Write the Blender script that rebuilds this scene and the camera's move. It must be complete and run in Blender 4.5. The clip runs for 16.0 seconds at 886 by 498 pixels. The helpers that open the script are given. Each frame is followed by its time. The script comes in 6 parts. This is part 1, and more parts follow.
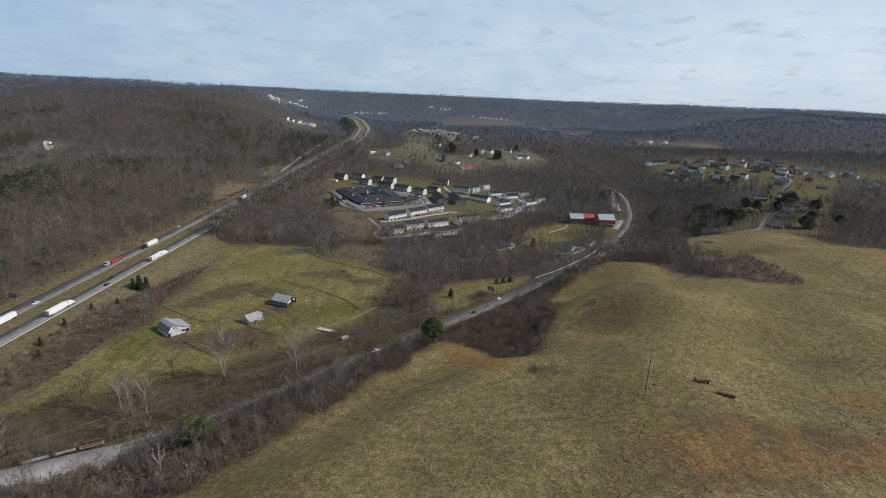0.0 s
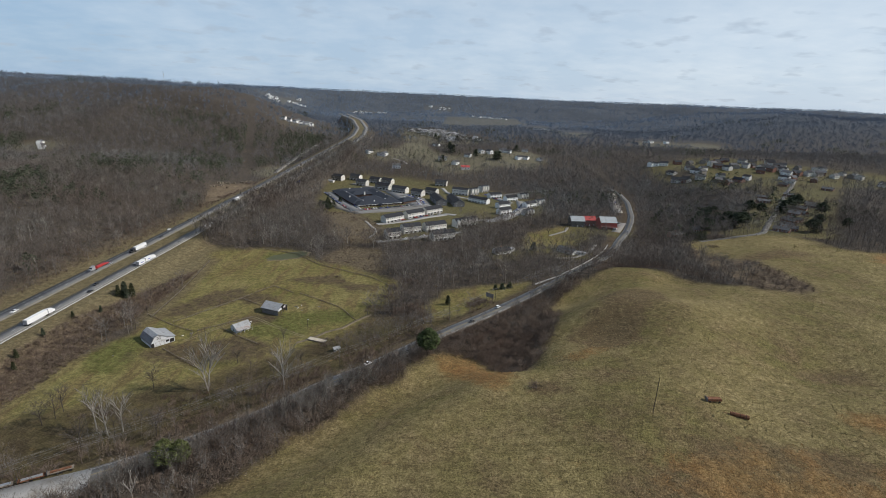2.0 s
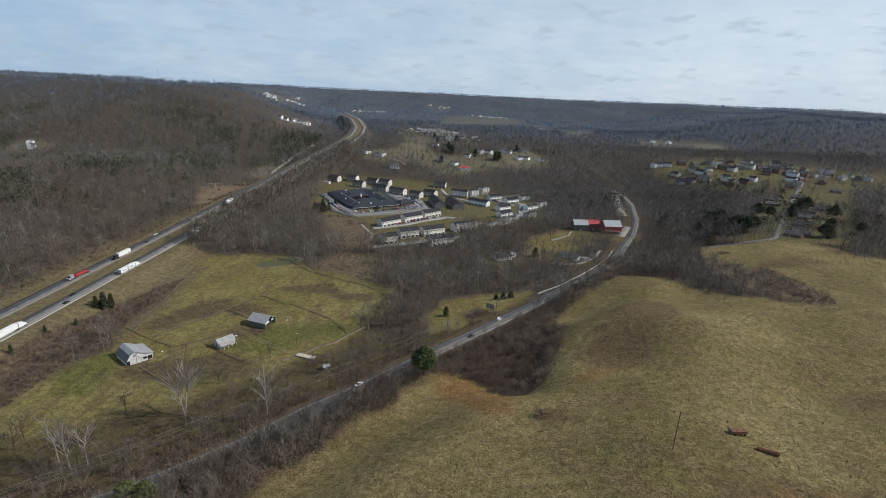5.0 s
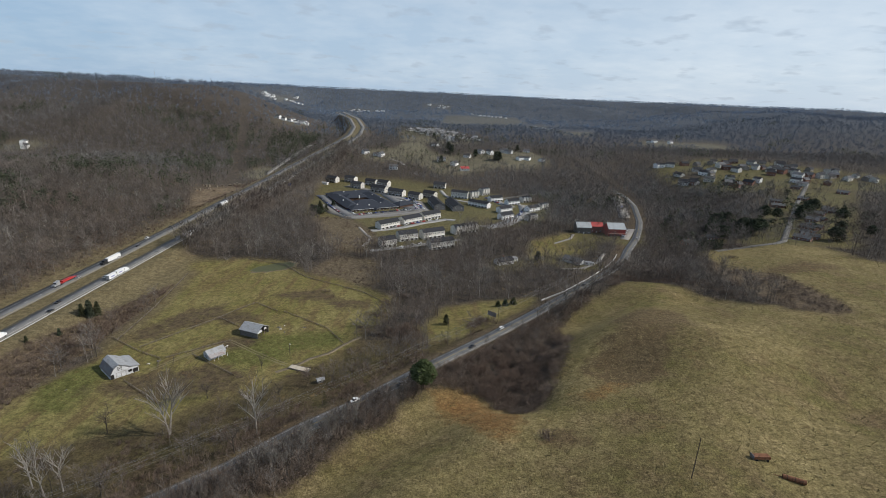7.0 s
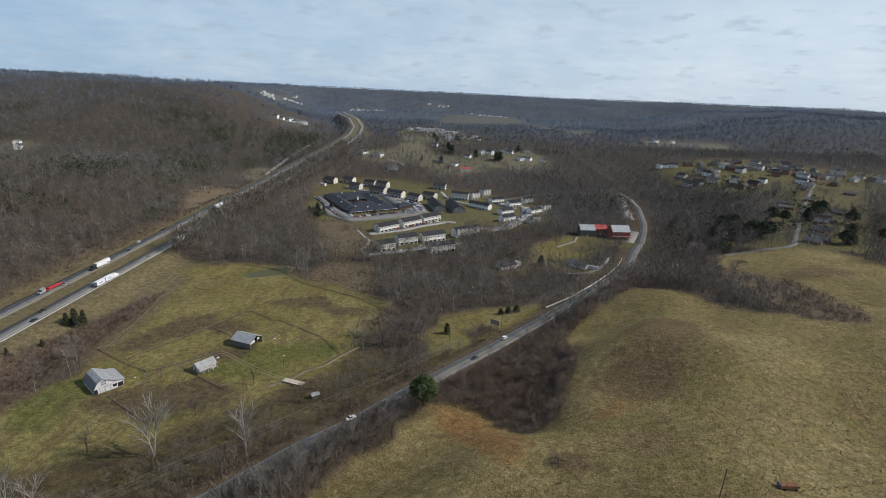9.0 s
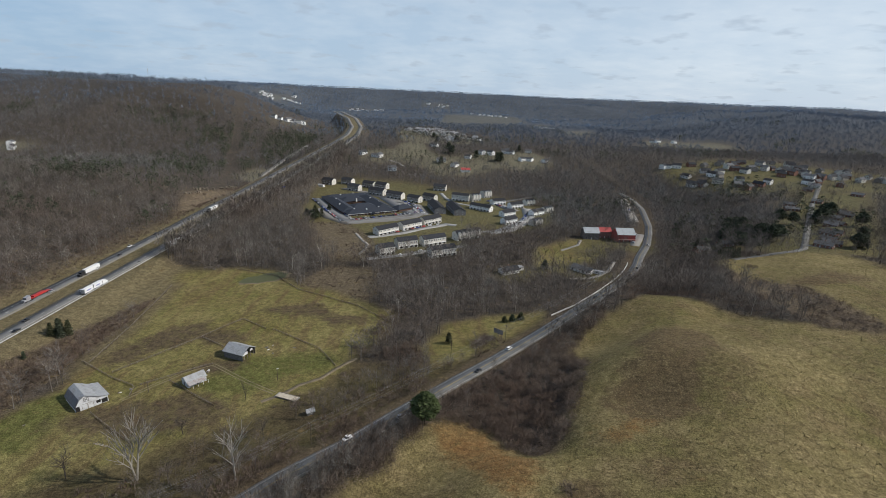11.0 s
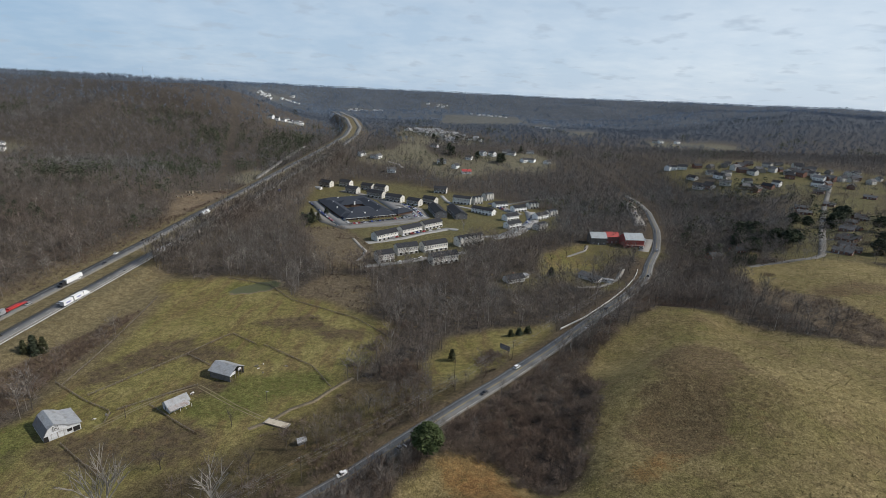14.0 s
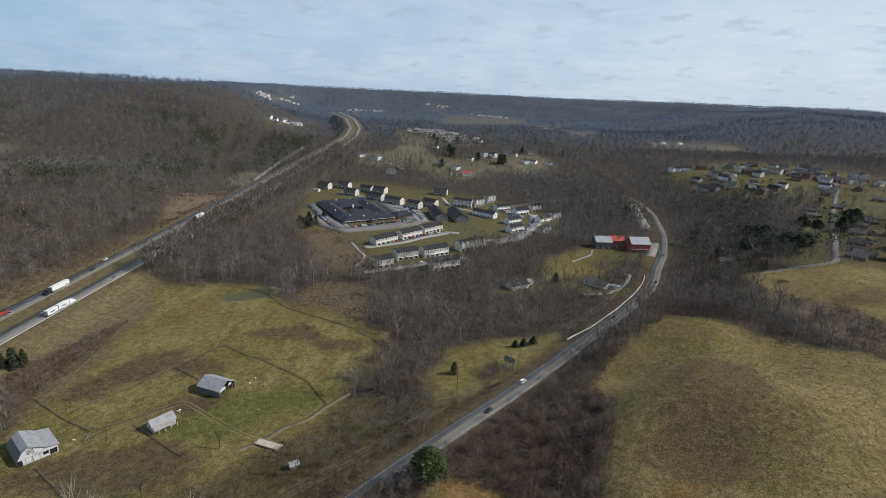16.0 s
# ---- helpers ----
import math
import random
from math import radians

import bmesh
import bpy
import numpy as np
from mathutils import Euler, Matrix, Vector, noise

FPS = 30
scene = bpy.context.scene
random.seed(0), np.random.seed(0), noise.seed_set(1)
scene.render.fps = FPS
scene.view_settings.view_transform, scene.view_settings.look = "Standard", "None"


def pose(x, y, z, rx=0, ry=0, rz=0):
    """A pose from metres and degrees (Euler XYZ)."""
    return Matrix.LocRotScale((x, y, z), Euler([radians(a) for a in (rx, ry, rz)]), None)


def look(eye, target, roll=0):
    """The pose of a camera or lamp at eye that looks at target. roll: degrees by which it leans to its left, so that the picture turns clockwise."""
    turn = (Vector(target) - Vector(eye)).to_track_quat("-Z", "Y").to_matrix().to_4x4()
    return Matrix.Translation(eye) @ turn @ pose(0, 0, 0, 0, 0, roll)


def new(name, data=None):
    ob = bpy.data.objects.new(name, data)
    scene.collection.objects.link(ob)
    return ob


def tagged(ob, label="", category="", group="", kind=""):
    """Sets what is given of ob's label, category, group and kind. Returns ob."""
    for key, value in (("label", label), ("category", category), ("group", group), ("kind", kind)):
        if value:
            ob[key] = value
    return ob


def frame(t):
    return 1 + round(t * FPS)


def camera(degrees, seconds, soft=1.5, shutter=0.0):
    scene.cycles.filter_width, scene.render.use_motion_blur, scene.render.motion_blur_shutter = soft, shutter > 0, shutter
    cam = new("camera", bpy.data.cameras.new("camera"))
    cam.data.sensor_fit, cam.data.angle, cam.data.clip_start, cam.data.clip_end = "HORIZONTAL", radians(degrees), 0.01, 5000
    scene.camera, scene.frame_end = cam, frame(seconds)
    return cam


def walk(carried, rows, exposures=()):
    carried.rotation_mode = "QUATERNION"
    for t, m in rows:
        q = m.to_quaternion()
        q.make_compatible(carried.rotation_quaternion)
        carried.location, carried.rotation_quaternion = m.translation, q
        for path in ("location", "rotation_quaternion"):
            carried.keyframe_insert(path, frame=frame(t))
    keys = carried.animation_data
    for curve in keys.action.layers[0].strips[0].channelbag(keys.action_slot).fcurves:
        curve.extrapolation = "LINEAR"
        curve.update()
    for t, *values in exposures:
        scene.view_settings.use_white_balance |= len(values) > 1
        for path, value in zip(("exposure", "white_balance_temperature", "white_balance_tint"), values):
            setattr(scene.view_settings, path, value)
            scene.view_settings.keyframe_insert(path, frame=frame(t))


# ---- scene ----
cam = camera(83.7, 16.0, soft=0.65)
# seconds, eye in metres, yaw, pitch and roll in degrees
PATH = [
    (0, -0.15, -2.09, 139.00, 0.310, -17.285, 2.374),
    (1, 0.94, 5.20, 139.22, 0.297, -17.320, 2.433),
    (2, 1.72, 12.41, 139.42, 0.279, -17.359, 2.479),
    (3, 2.21, 19.57, 139.60, 0.258, -17.400, 2.515),
    (4, 2.44, 26.68, 139.75, 0.234, -17.441, 2.540),
    (5, 2.45, 33.76, 139.87, 0.207, -17.483, 2.556),
    (6, 2.26, 40.81, 139.96, 0.179, -17.523, 2.566),
    (7, 1.90, 47.84, 140.02, 0.149, -17.560, 2.569),
    (8, 1.40, 54.87, 140.05, 0.118, -17.594, 2.567),
    (9, 0.79, 61.91, 140.05, 0.087, -17.623, 2.563),
    (10, 0.10, 68.96, 140.01, 0.057, -17.646, 2.556),
    (11, -0.64, 76.05, 139.93, 0.028, -17.662, 2.548),
    (12, -1.41, 83.17, 139.82, 0.000, -17.671, 2.542),
    (13, -2.17, 90.34, 139.66, -0.025, -17.670, 2.537),
    (14, -2.89, 97.56, 139.47, -0.048, -17.659, 2.536),
    (15, -3.56, 104.86, 139.23, -0.067, -17.636, 2.539),
    (16, -4.13, 112.24, 138.96, -0.082, -17.601, 2.549),
]
walk(cam, [(t, pose(x, y, z, 0, 0, yaw) @ pose(0, 0, 0, 90 + pitch, 0, 0) @ pose(0, 0, 0, 0, 0, roll)) for t, x, y, z, yaw, pitch, roll in PATH])

# ---- daylight: late-winter sun from the right, thin high cloud ----
SUN_HEIGHT, SUN_TURN = 39.0, 2.0
world = bpy.data.worlds.new("sky")
scene.world = world
world.use_nodes = True
wn, wl = world.node_tree.nodes, world.node_tree.links
wn.clear()
w_out, w_bg = wn.new("ShaderNodeOutputWorld"), wn.new("ShaderNodeBackground")
sky = wn.new("ShaderNodeTexSky")
sky.sky_type, sky.sun_disc = "NISHITA", False
sky.sun_elevation, sky.sun_rotation = radians(SUN_HEIGHT), radians(90 - SUN_TURN)
sky.altitude, sky.air_density, sky.dust_density, sky.ozone_density = 300, 1.0, 1.2, 1.5
way = wn.new("ShaderNodeTexCoord")
split, join = wn.new("ShaderNodeSeparateXYZ"), wn.new("ShaderNodeCombineXYZ")
wl.new(way.outputs["Generated"], split.inputs[0])


def w_math(op, a, b):
    n = wn.new("ShaderNodeMath")
    n.operation = op
    for i, v in enumerate((a, b)):
        if isinstance(v, (int, float)):
            n.inputs[i].default_value = v
        else:
            wl.new(v, n.inputs[i])
    return n.outputs[0]


# cloud sheet: the direction laid out on a flat layer high above
lift = w_math("ADD", w_math("MAXIMUM", split.outputs[2], 0.0), 0.20)
wl.new(w_math("DIVIDE", split.outputs[0], lift), join.inputs[0])
wl.new(w_math("DIVIDE", split.outputs[1], lift), join.inputs[1])
cloud_a, cloud_b = wn.new("ShaderNodeTexNoise"), wn.new("ShaderNodeTexNoise")
for n, sc, det in ((cloud_a, 0.9, 5), (cloud_b, 3.4, 7)):
    n.inputs["Scale"].default_value, n.inputs["Detail"].default_value, n.inputs["Roughness"].default_value = sc, det, 0.58
    wl.new(join.outputs[0], n.inputs["Vector"])
cover = wn.new("ShaderNodeMapRange")
cover.inputs["From Min"].default_value, cover.inputs["From Max"].default_value = 0.44, 0.64
wl.new(w_math("ADD", w_math("MULTIPLY", cloud_a.outputs["Fac"], 0.6), w_math("MULTIPLY", cloud_b.outputs["Fac"], 0.42)), cover.inputs["Value"])
side = wn.new("ShaderNodeMapRange")
side.inputs["From Min"].default_value, side.inputs["From Max"].default_value = -0.75, 0.75
wl.new(split.outputs[0], side.inputs["Value"])
# a thin veil, blue where it is thinnest, whiter in the wisps and on the sun's side
veil = wn.new("ShaderNodeMix")
veil.data_type = "RGBA"
wl.new(w_math("ADD", w_math("MULTIPLY", cover.outputs[0], 0.30), w_math("MULTIPLY", side.outputs[0], 0.66)), veil.inputs["Factor"])
veil.inputs["A"].default_value, veil.inputs["B"].default_value = (4.0, 5.9, 8.2, 1), (9.0, 10.0, 11.0, 1)
# small flat wisps, a little darker than the veil
cloud_c = wn.new("ShaderNodeTexNoise")
cloud_c.inputs["Scale"].default_value, cloud_c.inputs["Detail"].default_value, cloud_c.inputs["Roughness"].default_value = 4.6, 3, 0.5
wl.new(join.outputs[0], cloud_c.inputs["Vector"])
wisp, shade_ = wn.new("ShaderNodeMapRange"), wn.new("ShaderNodeMix")
wisp.inputs["From Min"].default_value, wisp.inputs["From Max"].default_value = 0.58, 0.70
wisp.inputs["To Max"].default_value = 0.55
wl.new(cloud_c.outputs["Fac"], wisp.inputs["Value"])
shade_.data_type = "RGBA"
wl.new(wisp.outputs[0], shade_.inputs["Factor"])
wl.new(veil.outputs["Result"], shade_.inputs["A"])
shade_.inputs["B"].default_value = (5.0, 6.0, 7.3, 1)
# it lies thick along the horizon and thins out overhead
thin = wn.new("ShaderNodeMapRange")
thin.inputs["From Min"].default_value, thin.inputs["From Max"].default_value = 0.10, 0.75
thin.inputs["To Min"].default_value, thin.inputs["To Max"].default_value = 0.88, 0.18
wl.new(split.outputs[2], thin.inputs["Value"])
w_mix = wn.new("ShaderNodeMix")
w_mix.data_type = "RGBA"
wl.new(thin.outputs[0], w_mix.inputs["Factor"])
wl.new(sky.outputs[0], w_mix.inputs["A"])
wl.new(shade_.outputs["Result"], w_mix.inputs["B"])
wl.new(w_mix.outputs["Result"], w_bg.inputs["Color"])
w_bg.inputs["Strength"].default_value = 0.085
wl.new(w_bg.outputs[0], w_out.inputs["Surface"])

sun = new("sun", bpy.data.lights.new("sun", "SUN"))
sun.data.energy, sun.data.angle, sun.data.color = 3.7, radians(0.6), (1.0, 0.94, 0.85)
sun.matrix_world = look((0, 0, 0), (-math.cos(radians(SUN_HEIGHT)) * math.cos(radians(SUN_TURN)), -math.cos(radians(SUN_HEIGHT)) * math.sin(radians(SUN_TURN)), -math.sin(radians(SUN_HEIGHT))))
scene.view_settings.exposure = 0.0

# ---- materials ----
def nodes_of(name):
    m = bpy.data.materials.new(name)
    m.use_nodes = True
    nt = m.node_tree
    return m, nt, nt.nodes["Principled BSDF"]


def noise_at(nt, scale, detail=4, rough_=0.6, vector=None):
    n = nt.nodes.new("ShaderNodeTexNoise")
    n.inputs["Scale"].default_value, n.inputs["Detail"].default_value, n.inputs["Roughness"].default_value = scale, detail, rough_
    if vector is None:
        vector = place_of(nt)
    nt.links.new(vector, n.inputs["Vector"])
    return n.outputs["Fac"]


def place_of(nt):
    """World position, so that things that share a mesh still differ."""
    for n in nt.nodes:
        if n.bl_idname == "ShaderNodeNewGeometry":
            return n.outputs["Position"]
    return nt.nodes.new("ShaderNodeNewGeometry").outputs["Position"]


def ramp_of(nt, value, lo, hi):
    n = nt.nodes.new("ShaderNodeMapRange")
    n.inputs["From Min"].default_value, n.inputs["From Max"].default_value = lo, hi
    nt.links.new(value, n.inputs["Value"])
    return n.outputs[0]


def mix_of(nt, fac, a, b, mode="MIX"):
    n = nt.nodes.new("ShaderNodeMix")
    n.data_type, n.blend_type = "RGBA", mode
    for key, v in (("Factor", fac), ("A", a), ("B", b)):
        if isinstance(v, (int, float)):
            n.inputs[key].default_value = v
        elif isinstance(v, tuple):
            n.inputs[key].default_value = (*v, 1)
        else:
            nt.links.new(v, n.inputs[key])
    return n.outputs["Result"]


def bump_of(nt, bsdf, height, strength, distance):
    n = nt.nodes.new("ShaderNodeBump")
    n.inputs["Strength"].default_value, n.inputs["Distance"].default_value = strength, distance
    nt.links.new(height, n.inputs["Height"])
    nt.links.new(n.outputs[0], bsdf.inputs["Normal"])


def surface(name, a, b, grain=3.0, stain=0.25, roughness=0.85, metal=0.0, dirt=None, random_=0.0, bump=0.0):
    """Two tones mixed by fine grain and broad stains; dirt is a third tone in patches; random_ varies whole things."""
    m, nt, bsdf = nodes_of(name)
    fine, broad = noise_at(nt, grain, 5), noise_at(nt, stain, 4)
    col = mix_of(nt, ramp_of(nt, fine, 0.3, 0.7), a, b)
    if dirt:
        col = mix_of(nt, ramp_of(nt, broad, 0.5, 0.72), col, dirt)
    if random_:
        info = nt.nodes.new("ShaderNodeObjectInfo")
        hue = nt.nodes.new("ShaderNodeHueSaturation")
        nt.links.new(ramp_of(nt, info.outputs["Random"], -0.001, 1.0), hue.inputs["Value"])
        mr = [n for n in nt.nodes if n.bl_idname == "ShaderNodeMapRange"][-1]
        mr.inputs["To Min"].default_value, mr.inputs["To Max"].default_value = 1 - random_, 1 + random_
        nt.links.new(col, hue.inputs["Color"])
        col = hue.outputs[0]
    nt.links.new(col, bsdf.inputs["Base Color"])
    bsdf.inputs["Roughness"].default_value, bsdf.inputs["Metallic"].default_value = roughness, metal
    bsdf.inputs["Specular IOR Level"].default_value = 0.25 if roughness > 0.7 else 0.5
    if bump:
        bump_of(nt, bsdf, fine, bump, 0.05)
    return m


def twigs(name, a, b, patch, deep=0.55):
    """Bark and twigs: each stem a little different, stands of trees differ too."""
    m, nt, bsdf = nodes_of(name)
    geo, tone = nt.nodes.new("ShaderNodeNewGeometry"), nt.nodes.new("ShaderNodeAttribute")
    tone.attribute_name = "tone"
    col = mix_of(nt, tone.outputs["Fac"], a, b)
    each = ramp_of(nt, geo.outputs["Random Per Island"], 0.35, 2.2)
    col = mix_of(nt, each, col, b)
    col = mix_of(nt, ramp_of(nt, noise_at(nt, 0.010, 5, 0.6), 0.38, 0.62), col, patch)
    col = mix_of(nt, ramp_of(nt, noise_at(nt, 0.11, 2), 0.55, 0.8), col, tuple(deep * v for v in a))
    nt.links.new(col, bsdf.inputs["Base Color"])
    bsdf.inputs["Roughness"].default_value = 0.95
    bsdf.inputs["Specular IOR Level"].default_value = 0.1
    return m


M_WOOD = twigs("bare_twigs", (0.086, 0.079, 0.071), (0.250, 0.231, 0.209), (0.150, 0.122, 0.104), 0.5)
M_HILLWOOD = twigs("hillside_twigs", (0.100, 0.098, 0.098), (0.232, 0.226, 0.220), (0.160, 0.140, 0.126), 0.6)
# the blue of the farthest woods is haze painted into the base colour
M_FARWOOD_HAZE = twigs("distant_twigs_hazed", (0.150, 0.200, 0.278), (0.205, 0.258, 0.338), (0.120, 0.168, 0.245), 0.8)
# a weaker blue haze tint, mixed into the ridge trees' own grey
M_RIDGEWOOD_HAZE = twigs("ridge_twigs_hazed", (0.112, 0.142, 0.190), (0.190, 0.222, 0.272), (0.134, 0.150, 0.182), 0.7)
M_BRUSH = twigs("brush_stems", (0.088, 0.069, 0.056), (0.240, 0.192, 0.155), (0.148, 0.106, 0.082))
M_PINE = twigs("needle_green", (0.046, 0.060, 0.038), (0.100, 0.112, 0.070), (0.066, 0.072, 0.050))
M_CEDAR = twigs("cedar_green", (0.050, 0.058, 0.030), (0.105, 0.108, 0.056), (0.070, 0.070, 0.040))
M_PALEBARK = twigs("pale_bark", (0.36, 0.335, 0.30), (0.55, 0.52, 0.47), (0.30, 0.275, 0.24))
M_PALETWIG = twigs("pale_twigs", (0.115, 0.102, 0.09), (0.215, 0.198, 0.178), (0.12, 0.105, 0.09))
M_DARKBARK = twigs("dark_bark", (0.085, 0.072, 0.062), (0.15, 0.128, 0.11), (0.075, 0.064, 0.054))
M_DRYGRASS = twigs("dry_grass", (0.26, 0.215, 0.115), (0.42, 0.35, 0.20), (0.25, 0.21, 0.11))
M_REED = twigs("pale_weeds", (0.20, 0.15, 0.10), (0.33, 0.26, 0.18), (0.17, 0.12, 0.08))

# ---- lie of the land ----
# centre lines, in metres
ROAD = np.array([(-441, 20), (-306.5, 80.5), (-204.4, 126.5), (-153.3, 150), (-112.4, 176.6), (-79.7, 206.2), (-59.3, 230.7), (-36.8, 252.2), (-13.3, 278.9), (9.2, 303.6), (32.8, 328.6),
                 (61.6, 361.2), (91.7, 397.2), (128.8, 441.4), (148.8, 465.6), (165.4, 487.9), (180.4, 514.1), (192.3, 540.2), (217, 586), (238, 634.9), (252, 671.9), (265, 717.9), (279, 767.9), (288, 830.9), (286, 892.9), (273, 965.9)], float)
HIGHWAY = np.array([(-264.6, -700), (-265.6, 102.6), (-265.6, 314.2), (-266.6, 441), (-258.6, 532.1), (-253.6, 610.1), (-246.7, 686.9), (-240.4, 783.2), (-233, 943), (-226, 1131.1), (-227, 1266.1),
                    (-245, 1420.1), (-300, 1640.1), (-390, 1850.1)], float)

LIE = np.concatenate([ROAD, [(250, 1060), (240, 1500)]])


def smooth(a, b, v):
    s = np.clip((v - a) / (b - a), 0, 1)
    return s * s * (3 - 2 * s)


def to_line(line, x, y):
    """Distance from a polyline, to its right positive, and the length along it at the nearest place."""
    best = np.full(np.shape(x), 1e9)
    side, along, run = np.zeros(np.shape(x)), np.zeros(np.shape(x)), 0.0
    for (ax, ay), (bx, by) in zip(line[:-1], line[1:]):
        ux, uy = bx - ax, by - ay
        n = math.hypot(ux, uy)
        ux, uy = ux / n, uy / n
        s = np.clip((x - ax) * ux + (y - ay) * uy, 0, n)
        d = np.hypot(x - ax - s * ux, y - ay - s * uy)
        near = d < best
        best = np.where(near, d, best)
        side = np.where(near, np.where((x - ax) * uy - (y - ay) * ux > 0, 1.0, -1.0), side)
        along = np.where(near, run + s, along)
        run += n
    return best * side, along


def value_noise(x, y, seed):
    """Smooth random values from -1 to 1 with a period of one metre."""
    xi, yi = np.floor(x).astype(np.int64), np.floor(y).astype(np.int64)
    fx, fy = x - xi, y - yi
    fx, fy = fx * fx * (3 - 2 * fx), fy * fy * (3 - 2 * fy)

    def at(i, j):
        h = (i * 374761393 + j * 668265263 + seed * 974634777) & 0xFFFFFFFF
        h = ((h ^ (h >> 13)) * 1274126177) & 0xFFFFFFFF
        return ((h ^ (h >> 16)) & 0xFFFF) / 32767.5 - 1
    return (at(xi, yi) * (1 - fx) + at(xi + 1, yi) * fx) * (1 - fy) + (at(xi, yi + 1) * (1 - fx) + at(xi + 1, yi + 1) * fx) * fy


def rough(x, y, size, seed, octaves=3):
    total, gain = 0.0, 1.0
    for k in range(octaves):
        total = total + gain * value_noise(x / size * 2 ** k, y / size * 2 ** k, seed + k)
        gain *= 0.5
    return total / 1.75


def mound(x, y, cx, cy, height, rx, ry, turn=0.0):
    c, s = math.cos(radians(turn)), math.sin(radians(turn))
    u, v = ((x - cx) * c + (y - cy) * s) / rx, (-(x - cx) * s + (y - cy) * c) / ry
    return height * np.exp(-u * u - v * v)


def highway_z(y):
    return -6.0 + 0.0572 * np.clip(y - 440, 0, 360) + 0.042 * np.maximum(0, y - 800)


def road_z(y):
    return -5.2 - 2.8 * smooth(250, 560, y)


def ground_z(x, y):
    x, y = np.asarray(x, float), np.asarray(y, float)
    # the valley floor, lower towards the complex, then rising to the town
    z = -5.0 - 5.0 * smooth(300, 470, y) + 33.0 * smooth(830, 1150, y) - 14 * smooth(1500, 2400, y)
    d, _ = to_line(LIE, x, y)
    # the pasture bottom lies lower than the road and is nearly level
    bottom = -8.0 + 5.0 * smooth(300, 470, y) + 3.0 * smooth(480, 570, y)
    z = z + bottom * (1 - smooth(-60, 30, d)) * smooth(-480, -330, x)
    fade = 1 - smooth(900, 1300, y)
    # the meadow hill right of the road, with a knob and a ravine
    gentle = 1 + 1.3 * smooth(540, 700, y)
    hill = 3.0 * smooth(4, 14, d) - 3.5 * smooth(14, 30, d) + 16.0 * smooth(31, 76, d / gentle) + 8.0 * smooth(76, 145, d / gentle)
    z = z + hill * fade
    z = z + mound(x, y, 118, 298, 11.0, 54, 42, 25) + mound(x, y, 142, 378, 4.0, 36, 30) + mound(x, y, 88, 185, 3.5, 40, 30) + mound(x, y, 150, 210, -3.0, 30, 22) + mound(x, y, 178, 366, -3, 50, 18, 10)
    z = z + mound(x, y, 320, 440, 4, 90, 70) + mound(x, y, 50, 262, -7.0, 22, 14, 30)
    # the crest above the road bend, a saddle before it and a swale on the far flank
    z = z + mound(x, y, 138, 402, 15, 40, 30, 45) + mound(x, y, 44, 245, -7, 16, 13) + mound(x, y, 105, 362, 4, 18, 18) + mound(x, y, 88, 272, -6.5, 26, 20) + mound(x, y, 145, 283, 3, 25, 25) + mound(x, y, 200, 240, -10, 45, 30)
    # wooded slopes left of the highway: a low rise, a hollow, the long ridge
    z = z + mound(x, y, -430, 470, 30, 120, 330) + mound(x, y, -430, 720, 18, 130, 150) + mound(x, y, -900, 500, 60, 330, 280)
    ridge = 110 * smooth(-290, -680, x) * smooth(930, 1420, y + 0.10 * (x + 500)) * (1 - 0.95 * smooth(1480, 1900, y) * smooth(-1250, -820, x))
    z = z + ridge * (1 + 0.05 * rough(x, y, 420, 11)) - 62 * ridge / 110 * (1 - smooth(1250, 1500, y)) * np.abs(rough(x, y, 300, 13, 2))
    z = z + 95 * smooth(-900, -1500, x) * smooth(300, 900, y) * (1 - smooth(930, 1420, y))
    # the plateau of houses and the long ridge right of it
    z = z + 6 * smooth(300, 520, x) * smooth(420, 620, y) * (1 - smooth(900, 1200, y))
    east = smooth(0, 900, x - 0.16 * y - 350) * smooth(1300, 2500, y + 0.35 * x)
    z = z + 100 * east * (1 + 0.22 * rough(x, y, 480, 23)) - 46 * east * np.abs(rough(x, y, 420, 27, 2))
    # rolling country and the skyline
    far = smooth(1700, 3000, np.hypot(x, y))
    open_ = 0.30 + 0.70 * smooth(250, 1000, np.abs(x + 60))
    z = z + far * open_ * (38 * rough(x, y, 620, 5) + 22 * rough(x, y, 260, 8)) * (1 - 0.35 * east)
    sky = smooth(3300, 4550, np.hypot(x, y))
    z = z * (1 - sky) + sky * (127 + 10 * rough(x, y, 500, 31) + 5 * rough(x, y, 150, 34)) + 150 * sky * (1 - sky) * rough(x, y, 460, 37)
    # small unevenness
    z = z + 0.9 * rough(x, y, 45, 41) * smooth(8, 30, np.abs(d))
    # the beds of the two roads, and the cutting beside the highway
    h, _ = to_line(HIGHWAY, x, y)
    bed = highway_z(y)
    ease = smooth(22, 42, np.abs(h) - 0.10 * np.maximum(0, z - bed))
    z = np.where(y < 1750, (bed - 0.16) * (1 - ease) + z * ease, z)
    flat = 1 - (1 - smooth(6.5, 16 + 16 * smooth(430, 560, y), np.abs(d))) * (1 - smooth(860, 960, y))
    z = (road_z(y) - 0.2) * (1 - flat) + z * flat
    return z

# ---- the ground sheet, with what grows on it and a haze tint kept as masks ----
def inside(poly, x, y):
    hit = np.zeros(np.shape(x), bool)
    p = np.asarray(poly, float)
    for (ax, ay), (bx, by) in zip(p, np.roll(p, -1, 0)):
        if ay != by:
            hit ^= ((ay > y) != (by > y)) & (x < (bx - ax) * (y - ay) / (by - ay) + ax)
    return hit


